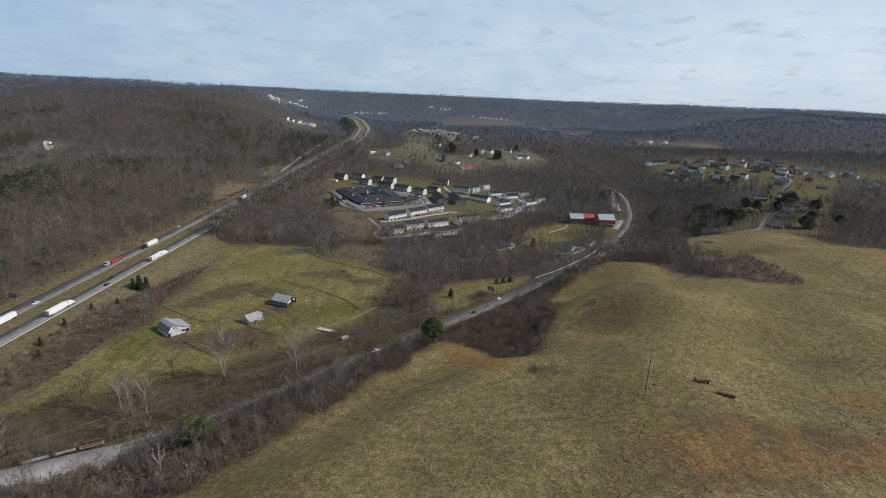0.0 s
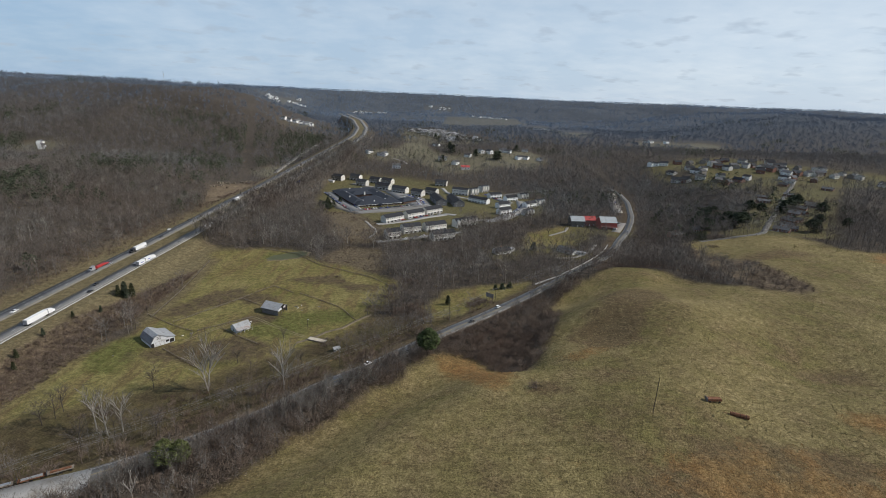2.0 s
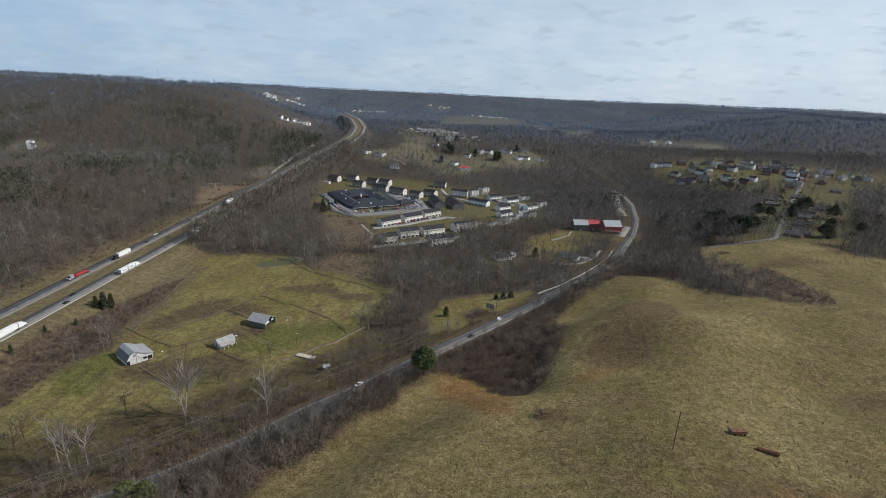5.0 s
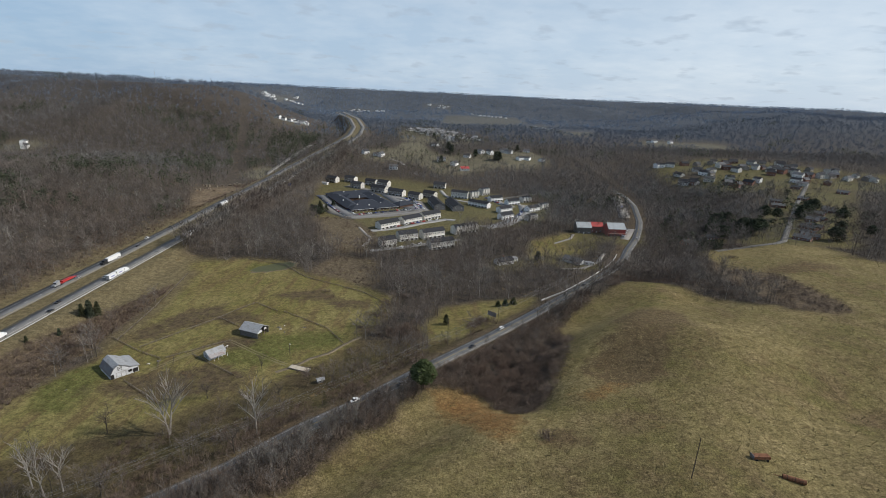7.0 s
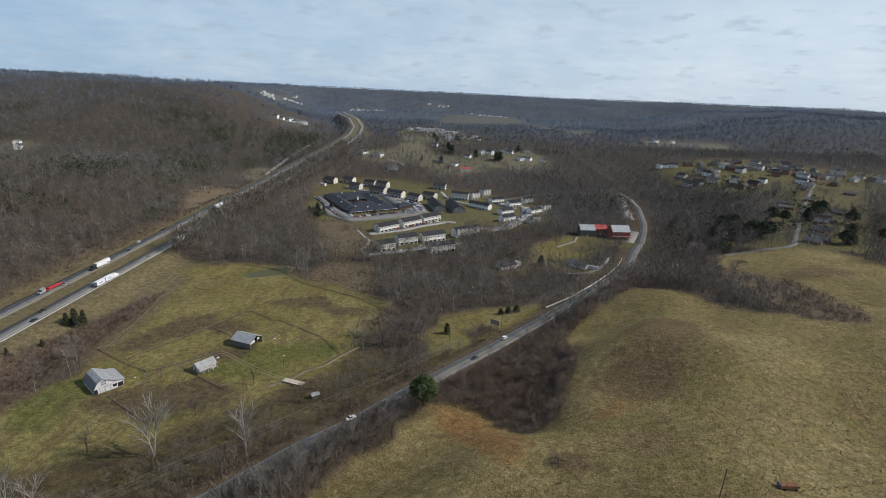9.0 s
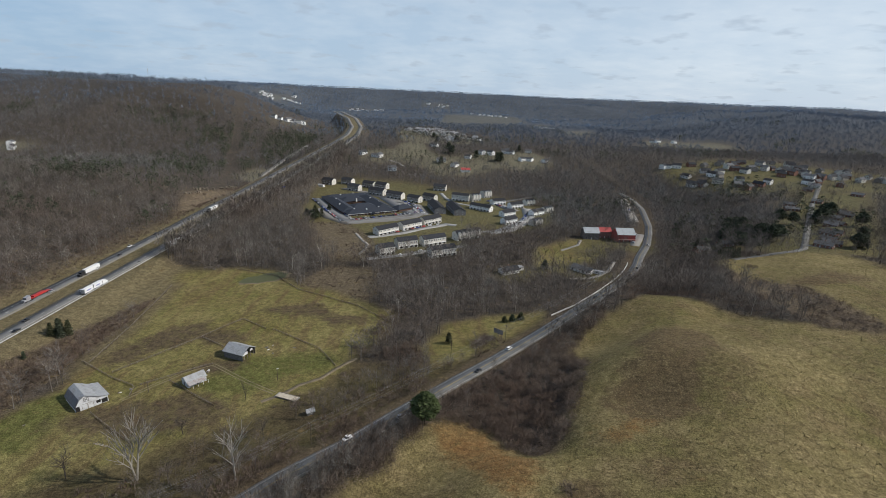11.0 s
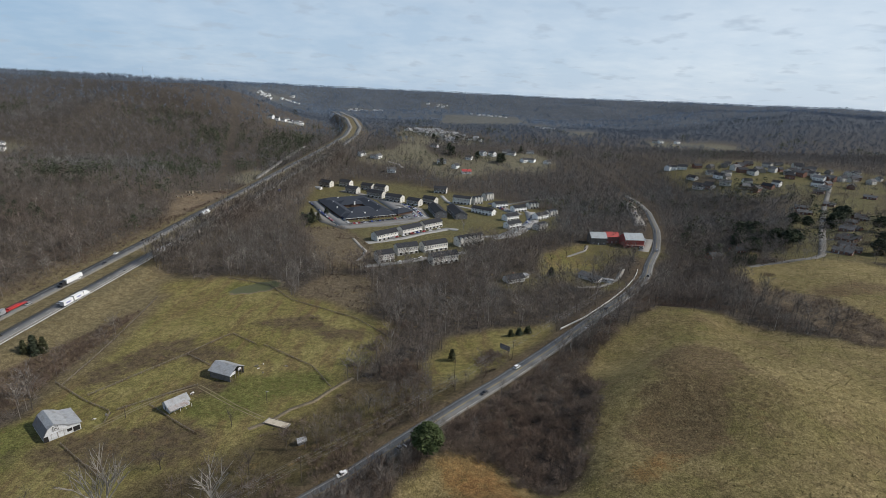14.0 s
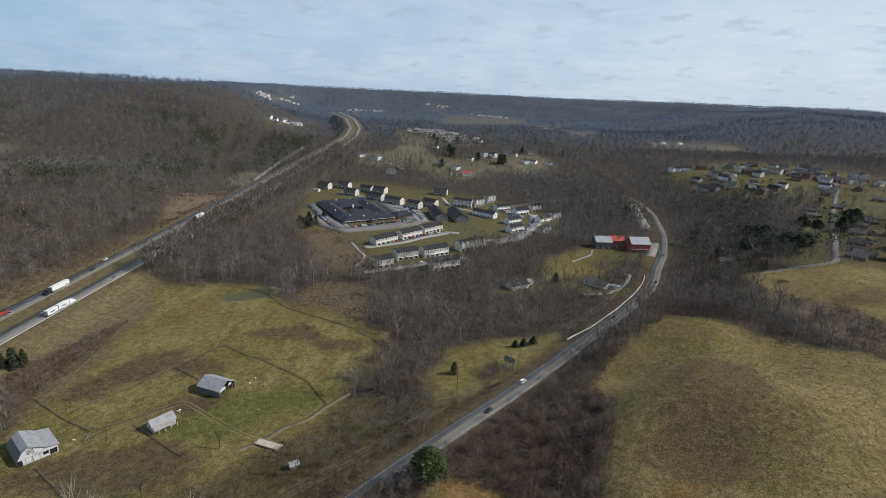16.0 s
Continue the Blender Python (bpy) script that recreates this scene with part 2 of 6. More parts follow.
PASTURE = [(-210.8, 190.9), (-201.4, 255.3), (-196.2, 273.2), (-193.3, 297.8), (-200.3, 330.1), (-201, 365.8), (-208.2, 427.2), (-216.7, 454.6), (-175.3, 475.9), (-137.7, 467.9), (-115.9, 441.4), (-86.2, 432.5), (-55.8, 413.3), (-30.1, 400),
           (-34.5, 372.6), (-48.5, 346.9), (-55, 317.8), (-67.6, 298.7), (-84.5, 284.1), (-103.3, 262.6), (-124.4, 247.8), (-143.3, 235.1), (-160.1, 224.5), (-176.9, 213.9), (-194, 201.5), (-206.8, 189)]
TRIANGLE = [(-11.6, 348.6), (4.1, 387.1), (78.2, 411.8), (67.1, 383.4), (46.1, 359.4), (28.7, 343.7), (10.3, 329.8), (-5.2, 328.3)]
LAWN = [(93, 560), (150, 610), (172, 585), (160.4, 546.3), (122.4, 517.4), (85.5, 497.8)]
SITE = [(-171.7, 639.1), (-181.4, 697.9), (-200, 842), (-165, 900), (-86, 900), (63, 830), (150, 740), (125, 655), (62, 612), (9, 590), (20, 574), (14.1, 542.2), (-20.2, 528.2), (-63, 514.8), (-80.3, 545.6), (-94, 590), (-140, 600)]
MEADOW = [(-420, -500), (-150, 40), (-107.5, 116.6), (-82, 160), (-60, 188), (-42, 210), (-27, 229), (-19, 238), (-11, 250), (0, 263), (9, 268), (21, 264), (30, 252), (40, 242), (50, 246), (60, 262), (70, 284), (76, 310),
          (80, 332), (91, 360), (108, 373), (128, 390), (150, 408), (166, 396), (184, 380), (200, 370), (212, 356), (226, 342), (242, 333), (262, 336), (270, 372), (262, 420), (242, 450), (246, 500), (272, 505), (322, 512), (360, 498),
          (376, 462), (470, 440), (700, 380), (1200, 200), (1200, -500)]
DIRT = [(-155.8, 624.4), (-117, 632), (-78, 578), (-62.8, 520.6), (-95.7, 499.6), (-126.4, 546.6)]
CLEARING = [(-114.9, 439.5), (-86.2, 433.4), (-55.8, 415.3), (-51.1, 448.2), (-67.3, 488), (-101.8, 493.8)]
HOUSES = [(272, 512), (300, 560), (345, 600), (380, 700), (450, 830), (395, 910), (385, 1000), (470, 1040), (560, 1090), (640, 1060), (690, 1000), (800, 970), (880, 860), (640, 700), (520, 560), (400, 500), (330, 512)]
TOWN = [(-170, 1010), (-165, 1085), (-110, 1120), (-108, 1240), (-60, 1280), (-40, 1110), (-10, 1060), (40, 1090), (70, 1130), (130, 1160), (180, 1150), (210, 1050), (160, 985), (100, 1000), (30, 940), (-20, 950), (-60, 1000)]
VILLAGE = [(-120, 1300), (-150, 1640), (-60, 1740), (40, 1500), (110, 1360), (60, 1280), (-40, 1240)]
STREET = np.array([(262, 504), (277, 509), (309, 513), (324, 514), (336, 521), (352, 543), (398, 606), (445, 670), (500, 745), (606, 882)], float)
YARDS = [(258, 499, 15), (-162, 145, 11), (-149, 152, 11), (-136, 158, 10), (-128, 162, 7), (-155.1, 139.7, 10), (-142.6, 145.7, 10), (-129, 150.7, 9), (168, 590, 22), (190, 592, 24), (205, 575, 20), (212, 612, 22), (60, 488, 16), (72, 500, 11), (125.8, 498.6, 15), (141.3, 490.1, 14), (109.6, 511.5, 12), (280, 548, 14), (262, 556, 12), (145, 560, 16)]
FIELDS = [[(-40, 2020), (-30, 2620), (350, 3000), (400, 2800), (280, 2240)], [(270, 2300), (440, 2520), (470, 2250), (400, 2150)], [(410, 1800), (450, 2060), (570, 2080), (520, 1820)], [(530, 1430), (590, 1620), (700, 1600), (640, 1420)],
          [(635, 1320), (715, 1540), (785, 1540), (700, 1310)], [(-840, 950), (-780, 955), (-760, 1000), (-840, 1030)], [(-330, 840), (-285, 800), (-270, 860), (-300, 930), (-330, 910)],
          [(500, 2500), (520, 2620), (700, 2700), (720, 2600)], [(-640, 3100), (-400, 3160), (-380, 3300), (-620, 3290)], [(-1120, 2940), (-980, 2960), (-960, 3420), (-1100, 3200)], [(-450, 1340), (-425, 1340), (-375, 1430), (-400, 1450)],
          [(340, 2130), (450, 2150), (460, 2260), (350, 2240)], [(-30, 2560), (420, 2700), (420, 3300), (-20, 2960)], [(380, 1720), (470, 1720), (580, 2080), (420, 2060)], [(640, 1420), (790, 1400), (800, 1580), (700, 1590)], [(-200, 3600), (0, 3640), (0, 3780), (-190, 3740)]]
ORANGE = [(9, 268), (22, 264), (30, 247), (37, 232), (36, 216), (30, 211), (21, 216), (12, 234), (1, 251), (-1, 258)]


def masks(x, y):
    """What grows where: green pasture, dry meadow, woods, rust-coloured grass, bare soil; distant weighs a haze tint.
    """
    u = x + 5 * rough(x, y, 16, 51)
    v = y + 5 * rough(x, y, 16, 57)
    road, _ = to_line(ROAD, x, y)
    high, _ = to_line(HIGHWAY, x, y)
    pasture = inside(PASTURE, u, v) | inside(TRIANGLE, u, v) | inside(LAWN, u, v)
    meadow = inside(MEADOW, u, v) & (road > 18)
    hedge = (np.abs(x - np.interp(y, [312, 364, 417, 433], [-195, -196, -205, -208])) < 4 + 2 * rough(x, y, 12, 59)) & (y > 308) & (y < 436)
    pasture = pasture & ~hedge
    street, _ = to_line(STREET, x, y)
    homes = ((street > -30) & (street < 62) & (y > 500) & (y < 820) & (x > 300)) | (inside(HOUSES, u, v) & (y > 840) & (rough(x, y, 55, 63) > -0.45))
    lawn = (inside(SITE, u, v) & ~inside(DIRT, u, v)) | homes
    field = inside(TOWN, u, v) | inside(VILLAGE, u, v)
    for f in FIELDS:
        field = field | inside(f, u, v)
    verge = (np.abs(high) < np.where(y > np.where(high > 0, 475, 620), 19.5, 29)) & (y < 1750)
    shoulder = (np.abs(road) < np.where((road > 0) & (y > 360), 7, 12)) & (y < 900)
    bank = (high > 22) & (high < 62) & (y < 470) & ~pasture
    verge = verge | hedge | (bank & (high < 31 + 0.27 * (y - 305)))
    bank = (bank & ~verge) | ((x > 228) & (x < 300) & (y > 320) & (y < 470) & ~meadow)
    cut = (high < -22) & (high > -25 - 38 * mound(x, y, -300, 680, 1, 400, 75) - 9 * rough(x, y, 40, 61)) & (y > 400) & (y < 800)
    low = (road < -10) & (road > -78) & (y < 330) & ~pasture & (high > 60)
    clear = inside(CLEARING, u, v) | inside(DIRT, u, v)
    yard = np.zeros(np.shape(x), bool)
    for cx, cy, cr in YARDS:
        yard = yard | (np.hypot(u - cx, v - cy) < cr)
    fresh = pasture & ((mound(x, y, -189.6, 268.8, 1, 16, 26, 20) + mound(x, y, -105.6, 313.5, 1, 26, 22, 30) + mound(x, y, -153.3, 454.4, 1, 20, 11, 10) + mound(x, y, -69.6, 330, 1, 12, 12)) > 0.42 - 0.3 * rough(x, y, 12, 76))
    fresh = fresh | (meadow & ((mound(x, y, 145.1, 273.5, 1, 24, 8, 62) + mound(x, y, 120, 232, 1, 24, 10, 60) + mound(x, y, 97.7, 199.5, 1, 22, 11, 58) + mound(x, y, 72, 170, 1, 22, 10, 40) + mound(x, y, 300, 455, 1, 50, 18, 10) + mound(x, y, 220.2, 268, 1, 30, 9, 12)) > 0.42 - 0.5 * rough(x, y, 9, 79)))
    bare = meadow & ((mound(x, y, 127.3, 316.5, 1, 34, 24, 60) + mound(x, y, 95.1, 269.1, 1, 26, 22, 20) + mound(x, y, 203.1, 237.7, 1, 26, 7, 10) + mound(x, y, 51.8, 211.4, 1, 10, 8) + mound(x, y, 112, 150, 1, 66, 22, 8) + mound(x, y, 300, 430, 1, 40, 14, 10)) > 0.5 - 0.3 * rough(x, y, 12, 77))
    wood = ~(pasture | meadow | lawn | field | verge | shoulder | bank | cut | low | clear | yard)
    patchy = rough(x, y, 12, 75)
    rust = inside(ORANGE, u, v) | (meadow & ((0.58 * mound(x, y, 120, 149, 1, 80, 25, 8) * (1 + 0.9 * rough(x, y, 7, 83)) + mound(x, y, 182.6, 188.5, 1, 14, 8, 0) + 0.7 * mound(x, y, 78.5, 247.3, 1, 16, 7, 20) + mound(x, y, 430, 430, 1, 60, 30)) > 0.45 - 0.35 * patchy))
    mud = pasture & ((mound(x, y, -173.6, 344.2, 1, 16, 42, -28) + mound(x, y, -124.5, 318.6, 1, 16, 9, 30) + mound(x, y, -135.2, 279.8, 1, 28, 15, 20) + mound(x, y, -160.4, 269.1, 1, 18, 9, 20) + mound(x, y, -112, 273.5, 1, 16, 10, 10) + mound(x, y, -99.5, 397, 1, 26, 12, 10) + mound(x, y, -64.5, 384.6, 1, 20, 10) + mound(x, y, -132.5, 352.3, 1, 14, 10)) > 0.5 - 0.5 * patchy)
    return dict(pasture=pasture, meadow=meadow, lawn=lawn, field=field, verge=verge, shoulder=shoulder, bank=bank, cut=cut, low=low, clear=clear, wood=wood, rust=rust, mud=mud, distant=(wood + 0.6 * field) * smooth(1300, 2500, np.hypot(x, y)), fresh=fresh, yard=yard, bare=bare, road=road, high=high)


def steps(parts):
    out = [parts[0][0]]
    for a, b, s in parts:
        out += list(np.linspace(a, b, max(1, int(round((b - a) / s))) + 1)[1:])
    return np.array(out)


gx = steps([(-4900, -2000, 90), (-2000, -1000, 35), (-1000, -420, 14), (-420, -270, 6), (-270, 300, 3.2), (300, 520, 6), (520, 1100, 14), (1100, 2200, 40), (2200, 4900, 90)])
gy = steps([(-700, 60, 40), (60, 440, 3.2), (440, 720, 5), (720, 1300, 12), (1300, 2400, 30), (2400, 4890, 60)])
GX, GY = np.meshgrid(gx, gy)
GZ = ground_z(GX, GY)


def mesh_from(name, verts, faces, material=None, smooth_=False):
    """A mesh from arrays of corners and of equal-sided faces."""
    me = bpy.data.meshes.new(name)
    verts, faces = np.asarray(verts, np.float32), np.asarray(faces, np.int32)
    k = faces.shape[1]
    me.vertices.add(len(verts))
    me.vertices.foreach_set("co", verts.ravel())
    me.loops.add(faces.size)
    me.loops.foreach_set("vertex_index", faces.ravel())
    me.polygons.add(len(faces))
    me.polygons.foreach_set("loop_start", np.arange(0, faces.size, k, dtype=np.int32))
    if smooth_:
        me.polygons.foreach_set("use_smooth", np.ones(len(faces), bool))
    me.update(calc_edges=True)
    if material:
        me.materials.append(material)
    return me


ny, nx = GX.shape
corner = np.arange(nx * ny).reshape(ny, nx)
quads = np.stack([corner[:-1, :-1], corner[:-1, 1:], corner[1:, 1:], corner[1:, :-1]], -1).reshape(-1, 4)
ground_mesh = mesh_from("ground", np.stack([GX, GY, GZ], -1).reshape(-1, 3), quads, smooth_=True)
GM = masks(GX, GY)


def blurred(a):
    a = a.astype(np.float32)
    b = a.copy()
    b[1:-1, 1:-1] = (a[1:-1, 1:-1] * 2 + a[:-2, 1:-1] + a[2:, 1:-1] + a[1:-1, :-2] + a[1:-1, 2:]) / 6
    return b


for key, chans in (("zone_a", ("pasture", "meadow", "wood")), ("zone_b", ("rust", "lawn", "field")), ("zone_c", ("verge", "cut", "low")), ("zone_d", ("mud", "clear", "bank")), ("zone_e", ("fresh", "yard", "bare")), ("zone_f", ("distant", "verge", "verge"))):
    layer = ground_mesh.color_attributes.new(key, "FLOAT_COLOR", "POINT")
    data = np.ones((nx * ny, 4), np.float32)
    for i, c in enumerate(chans):
        data[:, i] = (blurred(blurred(blurred(GM[c]))) * (0.9 if c == "mud" else 1.0)).ravel()
    layer.data.foreach_set("color", data.ravel())


def stretched(nt, along, across, turn):
    """World position turned and drawn out into long streaks."""
    n = nt.nodes.new("ShaderNodeMapping")
    n.inputs["Rotation"].default_value = (0, 0, radians(turn))
    n.inputs["Scale"].default_value = (along, across, along)
    nt.links.new(place_of(nt), n.inputs["Vector"])
    return n.outputs[0]


def ragged(nt, value, grain):
    """A mask whose border is broken up by noise."""
    n = nt.nodes.new("ShaderNodeMath")
    n.operation = "MULTIPLY_ADD"
    nt.links.new(grain, n.inputs[0])
    n.inputs[1].default_value = 2.2
    nt.links.new(value, n.inputs[2])
    return ramp_of(nt, n.outputs[0], 1.30, 2.05)


def ground_material():
    m, nt, bsdf = nodes_of("land")
    chan = {}
    for key, names in (("zone_a", ("pasture", "meadow", "wood")), ("zone_b", ("rust", "lawn", "field")), ("zone_c", ("verge", "cut", "low")), ("zone_d", ("mud", "clear", "bank")), ("zone_e", ("fresh", "yard", "bare")), ("zone_f", ("distant", "verge", "verge"))):
        at = nt.nodes.new("ShaderNodeAttribute")
        at.attribute_name = key
        sp = nt.nodes.new("ShaderNodeSeparateColor")
        nt.links.new(at.outputs["Color"], sp.inputs[0])
        for i, n in enumerate(names):
            chan[n] = sp.outputs[i]
    fine, tuft, mid, wide = noise_at(nt, 1.5, 6, 0.75), noise_at(nt, 0.8, 6, 0.75), noise_at(nt, 0.07, 5, 0.6), noise_at(nt, 0.018, 4, 0.55)
    f, t, q, w = (ramp_of(nt, fine, 0.36, 0.64), ramp_of(nt, tuft, 0.38, 0.62), ramp_of(nt, mid, 0.36, 0.66), ramp_of(nt, wide, 0.36, 0.62))

    def two(a, b, c, d):
        return mix_of(nt, q, mix_of(nt, f, a, b), mix_of(nt, t, c, d))
    brush = two((0.060, 0.045, 0.032), (0.115, 0.088, 0.062), (0.075, 0.060, 0.040), (0.14, 0.11, 0.078))
    litter = two((0.044, 0.038, 0.033), (0.088, 0.076, 0.066), (0.052, 0.044, 0.038), (0.102, 0.087, 0.075))
    green = mix_of(nt, w, two((0.122, 0.116, 0.050), (0.210, 0.194, 0.090), (0.126, 0.114, 0.052), (0.240, 0.212, 0.108)), two((0.082, 0.084, 0.031), (0.152, 0.146, 0.056), (0.104, 0.084, 0.042), (0.190, 0.164, 0.075)))
    dry = mix_of(nt, w, two((0.115, 0.095, 0.045), (0.270, 0.226, 0.122), (0.135, 0.112, 0.055), (0.310, 0.262, 0.150)), two((0.080, 0.075, 0.031), (0.185, 0.166, 0.076), (0.088, 0.066, 0.040), (0.205, 0.160, 0.094)))
    rust = two((0.150, 0.088, 0.040), (0.265, 0.160, 0.076), (0.138, 0.098, 0.046), (0.232, 0.165, 0.086))
    lawn = mix_of(nt, w, two((0.080, 0.078, 0.038), (0.128, 0.120, 0.060), (0.092, 0.086, 0.046), (0.150, 0.138, 0.078)), two((0.105, 0.090, 0.046), (0.15, 0.128, 0.068), (0.082, 0.078, 0.034), (0.135, 0.122, 0.058)))
    field = two((0.128, 0.118, 0.086), (0.190, 0.174, 0.128), (0.108, 0.103, 0.072), (0.170, 0.158, 0.112))
    verge = two((0.112, 0.092, 0.052), (0.190, 0.160, 0.096), (0.105, 0.090, 0.048), (0.18, 0.15, 0.092))
    cut = two((0.108, 0.084, 0.060), (0.19, 0.152, 0.112), (0.132, 0.102, 0.072), (0.22, 0.178, 0.132))
    low = two((0.055, 0.044, 0.026), (0.100, 0.078, 0.048), (0.075, 0.064, 0.033), (0.105, 0.090, 0.043))
    mud = two((0.062, 0.047, 0.032), (0.105, 0.082, 0.055), (0.085, 0.066, 0.040), (0.12, 0.095, 0.058))
    clear = two((0.092, 0.074, 0.052), (0.150, 0.122, 0.088), (0.110, 0.090, 0.060), (0.155, 0.128, 0.088))
    bank = two((0.075, 0.056, 0.040), (0.145, 0.112, 0.080), (0.095, 0.074, 0.050), (0.18, 0.142, 0.10))
    # bluish tone that paints distance haze over far woods and fields
    far_haze_tone = mix_of(nt, q, mix_of(nt, w, (0.062, 0.074, 0.094), (0.082, 0.096, 0.118)), mix_of(nt, w, (0.068, 0.080, 0.100), (0.096, 0.110, 0.132)))
    fresh = two((0.066, 0.076, 0.027), (0.118, 0.126, 0.047), (0.080, 0.086, 0.032), (0.140, 0.140, 0.058))
    yard = two((0.085, 0.075, 0.040), (0.14, 0.12, 0.066), (0.07, 0.068, 0.028), (0.125, 0.112, 0.05))
    bare = two((0.082, 0.060, 0.038), (0.155, 0.118, 0.072), (0.088, 0.066, 0.042), (0.165, 0.130, 0.08))
    streak = noise_at(nt, 1.0, 5, 0.62, stretched(nt, 0.13, 0.022, 33))
    green = mix_of(nt, ramp_of(nt, streak, 0.48, 0.66), green, two((0.095, 0.072, 0.040), (0.150, 0.116, 0.064), (0.105, 0.082, 0.044), (0.165, 0.134, 0.076)))
    for name in ("bare", "rust", "fresh", "mud"):
        chan[name] = ragged(nt, chan[name], noise_at(nt, 0.16, 5, 0.7))
    green, fresh = (mix_of(nt, 1.0, c, (1.11, 1.08, 0.97), "MULTIPLY") for c in (green, fresh))
    dry, rust, bare = (mix_of(nt, 1.0, c, (1.05, 1.03, 0.94), "MULTIPLY") for c in (dry, rust, bare))
    col = brush
    for name, tone in (("wood", litter), ("bank", bank), ("clear", clear), ("low", low), ("field", field), ("distant", far_haze_tone), ("lawn", lawn), ("cut", cut), ("verge", verge), ("pasture", green), ("fresh", fresh), ("mud", mud), ("yard", yard), ("meadow", dry), ("bare", bare), ("rust", rust)):
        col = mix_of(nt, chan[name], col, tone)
    clump, speck = noise_at(nt, 0.30, 4, 0.68), noise_at(nt, 1.3, 3, 0.8)
    col = mix_of(nt, 1.0, col, mix_of(nt, ramp_of(nt, clump, 0.38, 0.62), (0.76, 0.75, 0.73), (1.22, 1.21, 1.19)), "MULTIPLY")
    col = mix_of(nt, 1.0, col, mix_of(nt, ramp_of(nt, speck, 0.40, 0.60), (0.70, 0.69, 0.67), (1.30, 1.29, 1.26)), "MULTIPLY")
    nt.links.new(col, bsdf.inputs["Base Color"])
    bsdf.inputs["Roughness"].default_value, bsdf.inputs["Specular IOR Level"].default_value = 0.95, 0.1
    bump_of(nt, bsdf, fine, 0.9, 0.6)
    return m


ground_mesh.materials.append(ground_material())
tagged(new("ground", ground_mesh), "rolling late-winter land with dry grass, pasture and leaf litter", "ground", kind="structure")

# ---- woods and brush: bare stems, limbs and twigs as slim tapering slivers ----
rng = np.random.default_rng(7)


def sliver(base, tip, width, turn):
    """A slim upright-tapering triangle from base to tip."""
    d = tip - base
    side = np.cross(d, [math.cos(turn), math.sin(turn), 0.35])
    side = side / (np.linalg.norm(side) + 1e-9) * width / 2
    return [base - side, base + side, tip]


def spray(base, tip, width, out):
    """A flat spray of twigs from base to tip whose broad side faces out."""
    side = np.cross(tip - base, out)
    side = side / (np.linalg.norm(side) + 1e-9) * width / 2
    return [base - side, base + side, tip]


def bare_tree(limbs, twig_count, w_trunk, w_limb, w_twig, r):
    """Corners of a leafless tree of height 1, three for each sliver."""
    tri, lean = [], r.normal(0, 0.03, 2)
    top = np.array([lean[0], lean[1], r.uniform(0.72, 0.88)])
    for k in range(3):
        a, b = 2.1 * k, 2.1 * (k + 1)
        tri += [np.array([math.cos(a), math.sin(a), 0]) * w_trunk, np.array([math.cos(b), math.sin(b), 0]) * w_trunk, top]
    ends = []
    for k in range(limbs):
        h = r.uniform(0.30, 0.80)
        a = 2.4 * k + r.uniform(-0.5, 0.5)
        base = top * h / top[2]
        out = r.uniform(0.12, 0.26) * (1.25 - 0.6 * h)
        tip = base + np.array([math.cos(a) * out, math.sin(a) * out, r.uniform(0.16, 0.30)])
        tri += sliver(base, tip, w_limb, r.uniform(0, 6.3))
        ends.append((base, tip))
    ends.append((top * 0.6, top))
    for k in range(twig_count):
        b, t = ends[k % len(ends)]
        at = b + (t - b) * r.uniform(0.3, 1.0)
        if k % 2:
            a, u, e = r.uniform(0, 6.3), r.uniform(0, 1) ** 0.5, r.uniform(-0.9, 1.0)
            s = math.sqrt(max(0, 1 - e * e)) * u
            at = np.array([math.cos(a) * s * 0.24 + lean[0], math.sin(a) * s * 0.24 + lean[1], 0.62 + 0.27 * e * u])
            d = (at - np.array([lean[0], lean[1], 0.36])) * 2.2 + r.normal(0, 0.4, 3)
            d[2] = abs(d[2]) * 0.7 + 0.2
        else:
            d = (t - b) / np.linalg.norm(t - b) + r.normal(0, 0.5, 3)
            d[2] = abs(d[2]) + 0.25
        out = at - np.array([lean[0], lean[1], 0.45]) + np.array([0, 0, 0.12]) + r.normal(0, 0.07, 3)
        tri += spray(at, at + d / np.linalg.norm(d) * r.uniform(0.09, 0.20), w_twig, out)
    return np.array(tri)


def shrub(stems, width, r):
    tri = []
    for k in range(stems):
        a, out = r.uniform(0, 6.3), r.uniform(0.05, 0.6)
        b = np.array([math.cos(a), math.sin(a), 0]) * out * r.uniform(0.1, 0.7)
        t = np.array([math.cos(a) * out, math.sin(a) * out, r.uniform(0.45, 1.0)])
        tri += sliver(b, t, width, r.uniform(0, 6.3))
    return np.array(tri)


def bush(stems, width, r):
    """A rounded leafless bush: short twigs filling a low dome."""
    tri = []
    for k in range(stems):
        a, u, e = r.uniform(0, 6.3), r.uniform(0.05, 1) ** 0.5, r.uniform(0.0, 1.0)
        s = math.sqrt(1 - e * e) * u
        b = np.array([math.cos(a) * s * 0.5, math.sin(a) * s * 0.5, 0.78 * e * u])
        d = np.array([b[0], b[1], b[2] * 0.8 + 0.12]) + r.normal(0, 0.16, 3)
        tri += spray(b, b + d / (np.linalg.norm(d) + 1e-6) * r.uniform(0.18, 0.42), width, b + np.array([0, 0, 0.25]) + r.normal(0, 0.15, 3))
    return np.array(tri)


